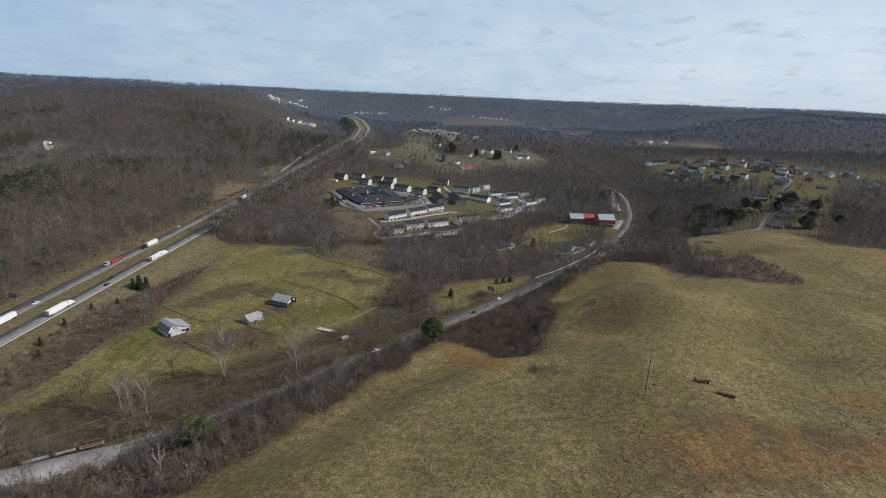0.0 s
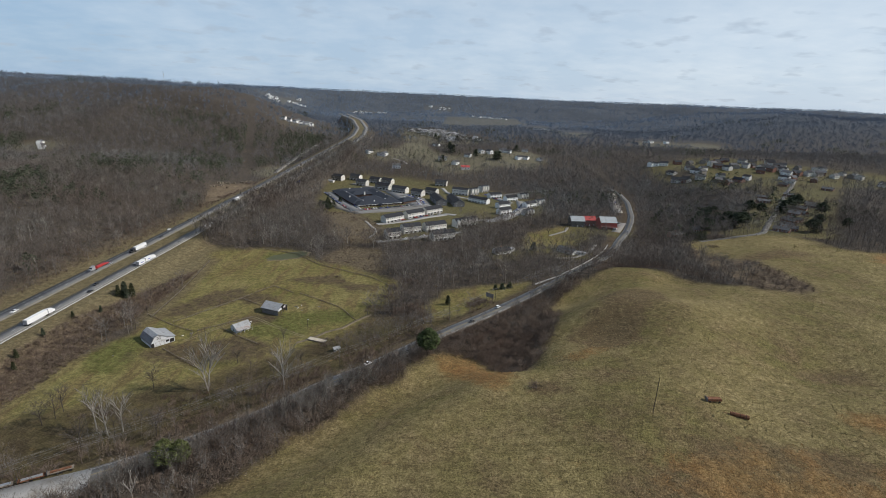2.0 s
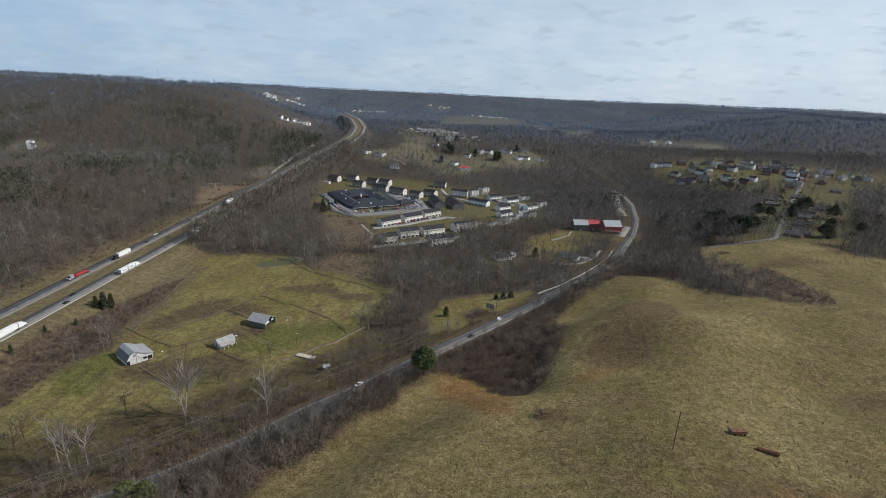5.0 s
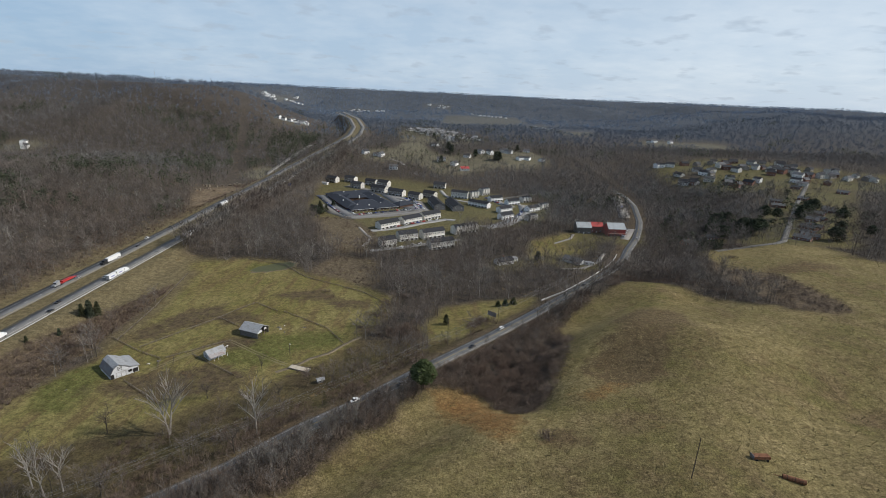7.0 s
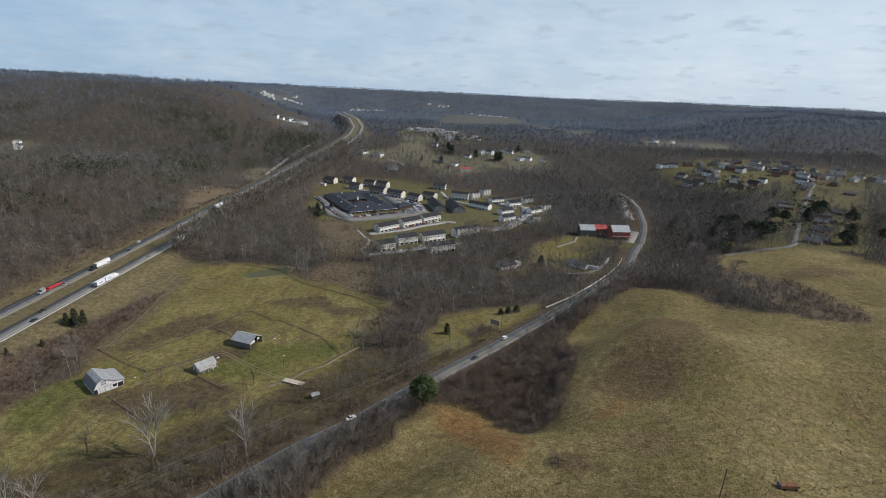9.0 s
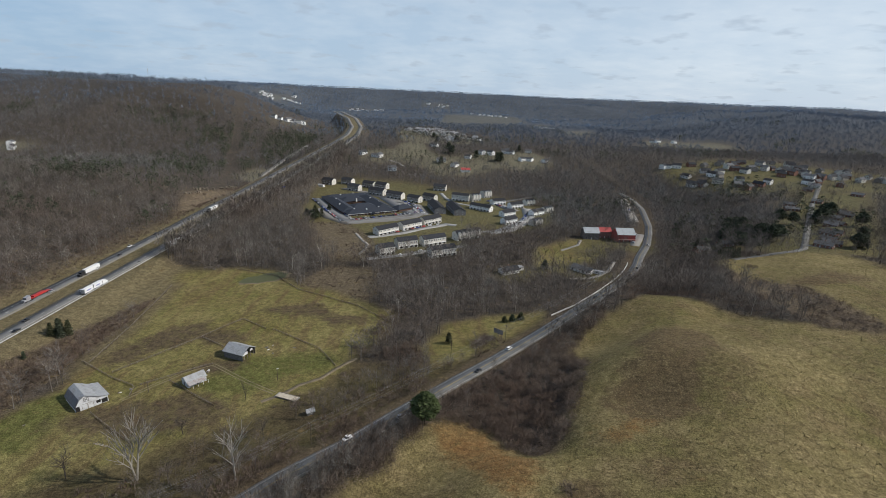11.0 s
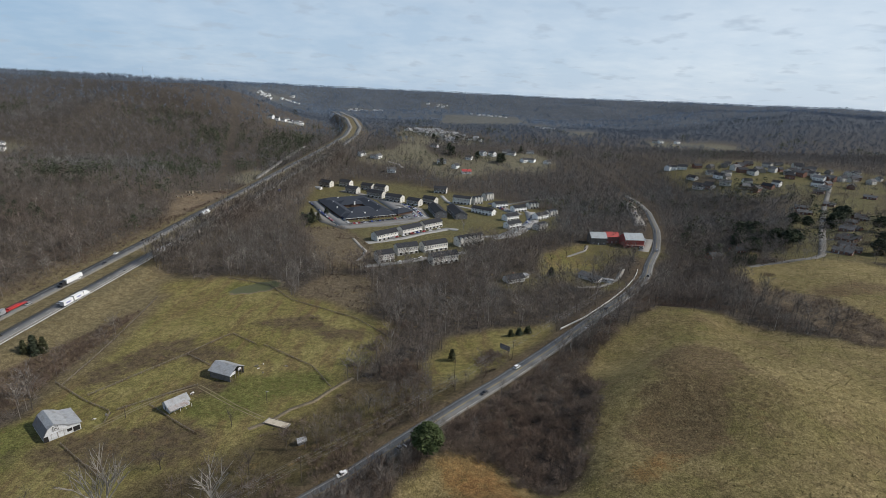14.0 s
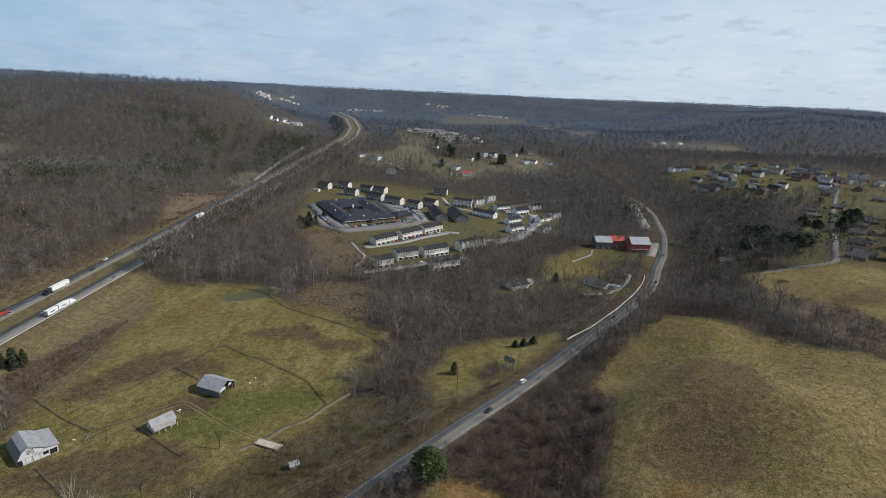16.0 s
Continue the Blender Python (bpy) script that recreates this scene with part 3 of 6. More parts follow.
def evergreen(clumps, size, taper, r):
    """A crown of small ragged needle clumps round a stem."""
    tri = []
    for k in range(3):
        a, b = 2.1 * k, 2.1 * (k + 1)
        tri += [np.array([math.cos(a), math.sin(a), 0]) * 0.02, np.array([math.cos(b), math.sin(b), 0]) * 0.02, np.array([0, 0, 0.95])]
    for k in range(clumps):
        h = r.uniform(0.0, 1.0) ** 0.8
        z = (0.28 if taper < 0.6 else 0.06) + h * (0.68 if taper < 0.6 else 0.88)
        wide = (0.30 * math.sin(math.pi * min(1, 0.18 + 0.8 * h)) if taper < 0.6 else 0.24 * (1.05 - h))
        a, out = r.uniform(0, 6.3), wide * math.sqrt(r.uniform(0.15, 1.0))
        c = np.array([math.cos(a) * out, math.sin(a) * out, z])
        p = r.normal(0, size, (3, 3))
        p[:, 2] *= 0.6
        tri += list(c + p)
    return np.array(tri)


def plant(name, kinds, xy, height, material, label, category, spread=1.0, sink=0.0):
    """One object of many plants: each of kinds set down at xy with its height, turned at random."""
    n = len(xy)
    z = ground_z(xy[:, 0], xy[:, 1]) - sink
    pick, turn = rng.integers(0, len(kinds), n), rng.uniform(0, 6.3, n)
    wide = spread * rng.uniform(0.8, 1.25, n)
    blocks = []
    for k, kind in enumerate(kinds):
        s = pick == k
        c, d, h = np.cos(turn[s])[:, None], np.sin(turn[s])[:, None], height[s][:, None]
        x, y, w = kind[:, 0], kind[:, 1], wide[s][:, None]
        blocks.append(np.stack([xy[s, 0][:, None] + h * w * (x * c - y * d), xy[s, 1][:, None] + h * w * (x * d + y * c), z[s][:, None] + h * kind[:, 2]], -1).reshape(-1, 3))
    v = np.concatenate(blocks)
    me = mesh_from(name, v, np.arange(len(v)).reshape(-1, 3), material)
    tone = np.concatenate([np.repeat(rng.uniform(0, 1, (pick == k).sum()) ** 1.4, len(kind)) for k, kind in enumerate(kinds)])
    me.attributes.new("tone", "FLOAT", "POINT").data.foreach_set("value", tone.astype(np.float32))
    return tagged(new(name, me), label, category, kind="stuff")


def scatter(x0, x1, y0, y1, gap, keep, loose=0.85):
    """Jittered places in a box at about gap metres, where keep(masks, x, y) holds and the land lies in the wedge ahead."""
    xs, ys = np.meshgrid(np.arange(x0, x1, gap), np.arange(y0, y1, gap))
    x = xs.ravel() + rng.uniform(-loose, loose, xs.size) * gap
    y = ys.ravel() + rng.uniform(-loose, loose, xs.size) * gap
    ahead = np.abs(x) < 1.02 * (y + 40) + 60
    x, y = x[ahead], y[ahead]
    s = keep(masks(x, y), x, y)
    return np.stack([x[s], y[s]], -1)


NEAR = [bare_tree(11, 76, 0.0085, 0.0065, 0.0080, rng) for _ in range(7)]
MID = [bare_tree(5, 26, 0.009, 0.012, 0.024, rng) for _ in range(6)]
FAR = [bare_tree(2, 16, 0.010, 0.02, 0.070, rng) for _ in range(6)]
VAST = [bare_tree(2, 8, 0.02, 0.05, 0.13, rng) for _ in range(5)]
PINES = [evergreen(60, 0.06, 0.4, rng) for _ in range(4)]
BUSHES = [bush(64, 0.034, rng) for _ in range(6)]
SHRUBS = [shrub(34, 0.028, rng) for _ in range(6)]


def pine_share(x, y):
    belt = 0.55 * mound(x, y, -480, 880, 1, 190, 55) + 0.5 * mound(x, y, -341.1, 657.9, 1, 40, 75) + 0.35 * mound(x, y, -330, 1180, 1, 60, 160)
    return rough(x, y, 110, 91) + 0.5 * rough(x, y, 30, 95) + belt


def gap_in_wood(m, x, y):
    return m["wood"] & (rough(x, y, 40, 101) > -0.62)


def slot(x, y):
    """The cleared strip for the power line up the ridge."""
    return np.abs(x + 395 + 0.36 * (y - 1000)) < 9


near = scatter(-620, 520, 120, 640, 6.2, lambda m, x, y: gap_in_wood(m, x, y) & ((m["road"] > 9) | (m["road"] < -13)) & ~((x > 236) & (x < 300) & (y < 450) & (y > 320)) & ~((m["road"] > 0) & (m["road"] < 66) & (x < 92) & (y < 345)))
flank = scatter(-320, -150, 470, 1050, 3.6, lambda m, x, y: m["wood"] & (m["high"] > 19.5) & (m["high"] < 38))
plant("bare_woods", MID, flank, 14 + 9 * rng.uniform(0, 1, len(flank)), M_WOOD, "tall bare trees crowding the highway edge", "woods", 1.15)
p = pine_share(near[:, 0], near[:, 1])
west = near[:, 0] < -290
green = west & (p + rng.uniform(-0.25, 0.25, len(p)) > 0.16)
under = scatter(-420, 400, 140, 620, 6.6, lambda m, x, y: m["wood"] & (np.abs(m["road"]) > 10) & (rough(x, y, 24, 177) > -0.45))
plant("undergrowth", BUSHES, under, rng.uniform(1.6, 4.2, len(under)), M_WOOD, "leafless undergrowth beneath the near woods", "brush", 1.3)
pale = ~green & (rng.uniform(0, 1, len(near)) < 0.05)
STEM = [bare_tree(7, 14, 0.012, 0.010, 0.007, rng) for _ in range(4)]
plant("pale_trees", STEM, near[pale], rng.uniform(13, 21, pale.sum()), M_PALEBARK, "pale-barked bare trees among the woods", "woods", 0.8)
plant("bare_woods", NEAR, near[~green], 9 + 12 * rng.uniform(0, 1, (~green).sum()) ** 0.8, M_WOOD, "leafless grey-brown winter trees on the near slopes", "woods", 1.25)
plant("pine_stand", PINES, near[green], rng.uniform(10, 16, green.sum()), M_PINE, "dark green pines among bare trees", "woods")
mid = scatter(-1300, 1250, 640, 1250, 9.0, lambda m, x, y: gap_in_wood(m, x, y) & ~slot(x, y))
p = pine_share(mid[:, 0], mid[:, 1])
green = ((mid[:, 0] < -280) & (p + rng.uniform(-0.25, 0.25, len(p)) > 0.18)) | (p + rng.uniform(-0.2, 0.2, len(p)) > 0.62)
plant("bare_woods", MID, mid[~green], 10 + 11 * rng.uniform(0, 1, (~green).sum()), M_HILLWOOD, "leafless winter woods on the hillside", "woods", 1.2)
plant("pine_stand", [k[:99] for k in PINES], mid[green], rng.uniform(11, 17, green.sum()), M_PINE, "dark pines on the wooded hillside", "woods", spread=1.2)
dark = scatter(110, 420, 610, 960, 7.5, lambda m, x, y: m["wood"] & (np.abs(m["road"]) > 12))
plant("bare_woods", MID, dark, 9 + 11 * rng.uniform(0, 1, len(dark)), M_HILLWOOD, "dense leafless woods behind the shop", "woods")
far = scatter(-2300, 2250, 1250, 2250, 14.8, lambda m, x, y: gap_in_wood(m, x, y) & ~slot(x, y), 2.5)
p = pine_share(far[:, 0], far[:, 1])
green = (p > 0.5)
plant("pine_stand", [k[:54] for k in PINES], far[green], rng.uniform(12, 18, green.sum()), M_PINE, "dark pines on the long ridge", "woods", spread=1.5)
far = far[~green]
plant("bare_woods", FAR, far, rng.uniform(11, 18, len(far)), M_RIDGEWOOD_HAZE, "leafless woods on the long ridge, tinted blue for haze", "woods", 1.12)
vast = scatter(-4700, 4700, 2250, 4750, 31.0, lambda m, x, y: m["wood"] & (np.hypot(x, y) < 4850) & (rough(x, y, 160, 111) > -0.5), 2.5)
plant("distant_woods", VAST, vast, rng.uniform(9, 15, len(vast)), M_FARWOOD_HAZE, "distant wooded hills, haze blue put into the twig colour", "woods", spread=2.6)

# ---- kit of parts ----
def thing(name, x, y, rz=0.0, z=None, label="", category="", group="", kind=""):
    ob = new(name)
    ob.matrix_world = pose(x, y, float(ground_z(x, y)) if z is None else z, 0, 0, rz)
    ob.empty_display_size = 0.5
    return tagged(ob, label, category, group, kind)


def part(name, bm, material, parent, label="", at=None):
    me = bpy.data.meshes.new(name)
    bm.to_mesh(me)
    bm.free()
    return part_of(name, me, material, parent, label, at)


def part_of(name, me, material, parent, label="", at=None):
    if material and not me.materials:
        me.materials.append(material)
    ob = new(name, me)
    ob.parent = parent
    if at is not None:
        ob.matrix_basis = at
    return tagged(ob, label)


def box(bm, x0, x1, y0, y1, z0, z1, taper=0.0):
    """A box; taper draws its top in by that much on every side."""
    v = [bm.verts.new(p) for p in ((x0, y0, z0), (x1, y0, z0), (x1, y1, z0), (x0, y1, z0),
                                  (x0 + taper, y0 + taper, z1), (x1 - taper, y0 + taper, z1), (x1 - taper, y1 - taper, z1), (x0 + taper, y1 - taper, z1))]
    for f in ((3, 2, 1, 0), (4, 5, 6, 7), (0, 1, 5, 4), (1, 2, 6, 5), (2, 3, 7, 6), (3, 0, 4, 7)):
        bm.faces.new([v[i] for i in f])
    return bm


def boxes(*rows):
    bm = bmesh.new()
    for r in rows:
        box(bm, *r)
    return bm


def prism(profile, y0, y1, bm=None):
    """A profile in x and z drawn out along y."""
    bm = bm or bmesh.new()
    a, b = [bm.verts.new((x, y0, z)) for x, z in profile], [bm.verts.new((x, y1, z)) for x, z in profile]
    n = len(profile)
    bm.faces.new(a)
    bm.faces.new(b[::-1])
    for i in range(n):
        bm.faces.new((a[(i + 1) % n], a[i], b[i], b[(i + 1) % n]))
    bmesh.ops.recalc_face_normals(bm, faces=bm.faces)
    return bm


def tube(bm, a, b, ra, rb, sides=6):
    a, b = Vector(a), Vector(b)
    q = (b - a).to_track_quat("Z", "Y").to_matrix()
    ring = [[bm.verts.new(c + q @ Vector((r * math.cos(6.2832 * k / sides), r * math.sin(6.2832 * k / sides), 0))) for k in range(sides)] for c, r in ((a, ra), (b, rb))]
    for k in range(sides):
        bm.faces.new((ring[0][k], ring[0][(k + 1) % sides], ring[1][(k + 1) % sides], ring[1][k]))
    bm.faces.new(ring[0][::-1])
    bm.faces.new(ring[1])
    return bm


def ribbon(name, line, lo, hi, z, material, lift=0.0, start=0.0, end=None, step=6.0, thick=0.25):
    """A strip that follows a line between two offsets (right positive), with its own thickness."""
    seg = np.diff(line, axis=0)
    run = np.concatenate([[0], np.cumsum(np.hypot(*seg.T))])
    end = run[-1] if end is None else min(end, run[-1])
    s = np.arange(start, end + 0.01, step) if end - start > step else np.array([start, end])
    x, y = np.interp(s, run, line[:, 0]), np.interp(s, run, line[:, 1])
    e = 3.0
    tx, ty = np.interp(s + e, run, line[:, 0]) - np.interp(s - e, run, line[:, 0]), np.interp(s + e, run, line[:, 1]) - np.interp(s - e, run, line[:, 1])
    n = np.hypot(tx, ty)
    rx, ry = ty / n, -tx / n
    v = []
    for o, dz in ((lo, 0), (hi, 0), (hi, -thick), (lo, -thick)):
        px, py = x + rx * o, y + ry * o
        v.append(np.stack([px, py, z(px, py) + lift + dz], -1))
    v, k = np.concatenate(v), len(s)
    faces = []
    for a, b in ((0, 1), (1, 2), (2, 3), (3, 0)):
        i = np.arange(k - 1)
        faces.append(np.stack([a * k + i, b * k + i, b * k + i + 1, a * k + i + 1], -1))
    return mesh_from(name, v, np.concatenate(faces), material)


def strip(name, parent, label="", kind="", category="", **kw):
    ob = new(name, ribbon(name, **kw))
    ob.parent = parent
    return tagged(ob, label, category, kind=kind)


M_ASPHALT = surface("worn_asphalt", (0.122, 0.123, 0.124), (0.170, 0.170, 0.169), 1.5, 0.06, 0.9, dirt=(0.105, 0.105, 0.105))
M_SHOULDER = surface("shoulder_asphalt", (0.145, 0.140, 0.130), (0.205, 0.198, 0.182), 1.2, 0.08, 0.92, dirt=(0.130, 0.118, 0.098))
M_PAINT = surface("road_paint", (0.40, 0.40, 0.385), (0.54, 0.54, 0.52), 4, 0.5, 0.95, dirt=(0.24, 0.24, 0.235))
M_YELLOW = surface("yellow_paint", (0.28, 0.22, 0.10), (0.36, 0.29, 0.13), 4, 0.5, 0.95, dirt=(0.2, 0.17, 0.10))
M_GRAVEL = surface("gravel", (0.20, 0.19, 0.175), (0.31, 0.295, 0.275), 2.5, 0.12, 0.95, dirt=(0.25, 0.22, 0.18))
M_CONCRETE = surface("concrete", (0.26, 0.257, 0.247), (0.36, 0.355, 0.343), 1.6, 0.2, 0.85, dirt=(0.17, 0.165, 0.155))
M_STEEL = surface("galvanised_steel", (0.42, 0.43, 0.44), (0.58, 0.59, 0.60), 2.0, 0.3, 0.5, 0.6, dirt=(0.36, 0.33, 0.30))
M_TIN = surface("weathered_tin", (0.27, 0.28, 0.29), (0.38, 0.39, 0.40), 1.1, 0.35, 0.6, 0.1, dirt=(0.22, 0.21, 0.20), bump=0.2)
M_TINDARK = surface("dark_tin_and_shade", (0.14, 0.145, 0.16), (0.22, 0.22, 0.24), 1.1, 0.4, 0.5, 0.2, dirt=(0.17, 0.14, 0.13))
M_WHITEBOARD = surface("white_boards", (0.52, 0.53, 0.55), (0.66, 0.67, 0.69), 2.0, 0.4, 0.8, dirt=(0.38, 0.38, 0.38), bump=0.15)
M_GREYBOARD = surface("grey_boards", (0.12, 0.115, 0.11), (0.20, 0.19, 0.18), 2.4, 0.5, 0.9, dirt=(0.09, 0.085, 0.08), bump=0.3)
M_TIMBER = surface("old_timber", (0.17, 0.145, 0.115), (0.27, 0.235, 0.195), 3, 0.6, 0.9, dirt=(0.13, 0.11, 0.09))
M_POLE = surface("pole_wood", (0.085, 0.068, 0.055), (0.14, 0.115, 0.09), 4, 0.7, 0.9)
M_PLANK = surface("pale_planks", (0.42, 0.37, 0.29), (0.56, 0.50, 0.41), 3, 0.5, 0.9, dirt=(0.34, 0.29, 0.22))
# near-black for doors and bands, and for the painted shade of openings
M_DARK = surface("dark_parts_and_shade", (0.018, 0.017, 0.016), (0.03, 0.028, 0.026), 2, 0.4, 0.9)
M_SHINGLE = surface("charcoal_shingles", (0.022, 0.023, 0.027), (0.042, 0.044, 0.050), 2.5, 0.2, 0.9, dirt=(0.032, 0.032, 0.036), random_=0.2, bump=0.3)
M_SHINGLEBLUE = surface("slate_blue_shingles", (0.024, 0.029, 0.040), (0.044, 0.051, 0.066), 2.5, 0.15, 0.9, dirt=(0.034, 0.039, 0.050), bump=0.3)
M_SHINGLEGREY = surface("grey_shingles", (0.075, 0.076, 0.080), (0.13, 0.131, 0.135), 2.5, 0.2, 0.9, random_=0.45, bump=0.3)
M_SIDING = surface("beige_siding", (0.56, 0.545, 0.50), (0.66, 0.64, 0.595), 1.4, 0.25, 0.75, dirt=(0.48, 0.46, 0.42), random_=0.14)
M_SIDINGWHITE = surface("white_siding", (0.72, 0.72, 0.71), (0.80, 0.80, 0.79), 1.4, 0.25, 0.7, random_=0.08)
M_SIDINGGREY = surface("grey_siding", (0.13, 0.13, 0.135), (0.19, 0.19, 0.195), 1.4, 0.3, 0.8, random_=0.2)
M_BRICK = surface("red_brick_wall", (0.15, 0.075, 0.055), (0.24, 0.125, 0.09), 3.2, 0.3, 0.9, random_=0.2)
M_REDTIN = surface("red_tin", (0.42, 0.06, 0.055), (0.52, 0.085, 0.075), 1.3, 0.4, 0.6, dirt=(0.33, 0.06, 0.05))
M_REDFADE = surface("faded_red_boards", (0.19, 0.095, 0.085), (0.27, 0.14, 0.125), 1.3, 0.4, 0.8, dirt=(0.17, 0.10, 0.085))
M_RUST = surface("rust", (0.13, 0.055, 0.03), (0.25, 0.12, 0.065), 2.6, 0.8, 0.9, dirt=(0.075, 0.04, 0.028), bump=0.3)
M_RUBBER = surface("rubber", (0.018, 0.018, 0.018), (0.03, 0.03, 0.03), 5, 0.5, 0.8)
M_WHITEPAINT = surface("white_vehicle_paint", (0.74, 0.75, 0.76), (0.80, 0.80, 0.81), 1.0, 0.3, 0.35)
M_BLACKPAINT = surface("black_vehicle_paint", (0.020, 0.021, 0.024), (0.035, 0.036, 0.04), 1.0, 0.3, 0.3)
M_BLUEPAINT = surface("blue_vehicle_paint", (0.02, 0.05, 0.30), (0.03, 0.07, 0.36), 1.0, 0.3, 0.3)
M_REDPAINT = surface("red_vehicle_paint", (0.38, 0.03, 0.03), (0.46, 0.05, 0.045), 1.0, 0.3, 0.35)
M_SILVER = surface("silver_vehicle_paint", (0.36, 0.37, 0.39), (0.46, 0.47, 0.49), 1.0, 0.3, 0.3, 0.4)
M_SCREEN = surface("dark_glass", (0.018, 0.022, 0.028), (0.03, 0.035, 0.042), 1.0, 0.3, 0.08)
M_WINDOW = surface("window_glass", (0.035, 0.045, 0.06), (0.06, 0.07, 0.09), 1.0, 0.4, 0.06)
M_TRIM = surface("white_trim", (0.70, 0.70, 0.69), (0.78, 0.78, 0.77), 2.0, 0.5, 0.6)
M_WIRE = surface("weathered_cable", (0.20, 0.20, 0.20), (0.27, 0.27, 0.27), 2.0, 0.5, 0.6)

# ---- highway, road, streets ----
h_z = lambda x, y: highway_z(y)
r_z = lambda x, y: road_z(y)
g_z = lambda x, y: ground_z(x, y)

highway = thing("highway", -251, 300, z=0.0, label="divided four-lane highway of worn grey asphalt", category="road", kind="structure")
highway.matrix_world = Matrix.Identity(4)
run_end = 2590.0
for lo, hi, name in ((6.2, 17.6, "carriageway"), (-17.6, -6.2, "carriageway")):
    strip(name, highway, line=HIGHWAY, lo=lo, hi=hi, z=h_z, material=M_SHOULDER, start=700, end=run_end, step=8)
    inner, outer = (lo + 1.2, hi - 2.9) if lo > 0 else (lo + 2.9, hi - 1.2)
    strip("lanes", highway, line=HIGHWAY, lo=inner, hi=outer, z=h_z, material=M_ASPHALT, lift=0.05, start=700, end=run_end, step=8, thick=0.04)
    strip("edge_line", highway, line=HIGHWAY, lo=(outer if lo > 0 else inner) - 0.12, hi=(outer if lo > 0 else inner) + 0.12, z=h_z, material=M_PAINT, lift=0.06, start=700, end=run_end, step=8, thick=0.04)
    strip("edge_line", highway, line=HIGHWAY, lo=(inner if lo > 0 else outer) - 0.12, hi=(inner if lo > 0 else outer) + 0.12, z=h_z, material=M_YELLOW, lift=0.06, start=700, end=run_end, step=8, thick=0.04)
    for k in range(62):
        s = 950 + 12.19 * k
        strip("lane_dash", highway, line=HIGHWAY, lo=(inner + outer) / 2 - 0.14, hi=(inner + outer) / 2 + 0.14, z=h_z, material=M_PAINT, lift=0.065, start=s, end=s + 3.05, step=50, thick=0.03)

guardrail = thing("guardrail", -231, 300, z=0.0, label="galvanised steel guardrail beside the highway", category="guardrail")
guardrail.matrix_world = Matrix.Identity(4)
strip("rail", guardrail, line=HIGHWAY, lo=18.4, hi=18.52, z=h_z, material=surface("dull_zinc", (0.50, 0.51, 0.52), (0.62, 0.63, 0.64), 2.0, 0.3, 0.8), lift=0.82, start=850, end=1480, step=8, thick=0.42)
post_mesh = None
for k in range(150):
    if post_mesh is None:
        bm = boxes((-0.09, 0.09, -0.09, 0.09, -0.5, 0.75))
        post_mesh = bpy.data.meshes.new("post")
        bm.to_mesh(post_mesh)
        bm.free()
    y = 160 + 3.81 * k * 1.0
    x = float(np.interp(y, HIGHWAY[:, 1], HIGHWAY[:, 0])) + 18.68
    part_of("post", post_mesh, M_TIMBER, guardrail, at=pose(x, y, float(highway_z(y)), 0, 0, 0))

road = new("road")
tagged(road, "two-lane country road of patched grey asphalt", "road", kind="structure")
strip("pavement", road, line=ROAD, lo=-4.3, hi=4.3, z=r_z, material=M_SHOULDER, step=5)
strip("lanes", road, line=ROAD, lo=-3.4, hi=3.4, z=r_z, material=M_ASPHALT, lift=0.05, step=5, thick=0.04)
for o, m in ((-3.2, M_PAINT), (3.2, M_PAINT), (-0.16, M_YELLOW), (0.16, M_YELLOW)):
    strip("line", road, line=ROAD, lo=o - 0.09, hi=o + 0.09, z=r_z, material=m, lift=0.06, start=250, step=5, thick=0.04)

barrier = new("concrete_barrier")
tagged(barrier, "long low white concrete barrier along the road bend", "barrier")
BARRIER = np.array([(77, 393.1), (98, 413), (124.6, 444.4), (146.5, 473.1), (162.9, 497.9), (172.2, 515.9), (175.8, 524.8)], float)
strip("wall", barrier, line=BARRIER, lo=-0.2, hi=0.2, z=r_z, material=surface("pale_concrete", (0.50, 0.50, 0.49), (0.62, 0.62, 0.60), 1.6, 0.2, 0.8), lift=0.85, step=4, thick=1.2)

street = new("side_street")
tagged(street, "narrow pale residential street", "road", kind="structure")
strip("pavement", street, line=STREET, lo=-3.0, hi=3.0, z=g_z, material=M_SHOULDER, lift=0.12, step=4)
strip("edge_line", street, line=STREET, lo=2.6, hi=2.9, z=g_z, material=M_CONCRETE, lift=0.14, end=90, step=4, thick=0.04)
M_LOT = surface("lot_asphalt", (0.165, 0.165, 0.167), (0.230, 0.230, 0.228), 1.4, 0.1, 0.9, dirt=(0.20, 0.195, 0.185))
OLDROAD = np.array([(-300, 868), (-304, 929), (-300, 985), (-295, 1039), (-288, 1112)], float)
old_road = new("frontage_road")
tagged(old_road, "pale gravel frontage road beside the highway", "road", kind="structure")
strip("pavement", old_road, line=OLDROAD, lo=-3.5, hi=3.5, z=g_z, material=M_GRAVEL, lift=0.6, step=8, thick=0.8)
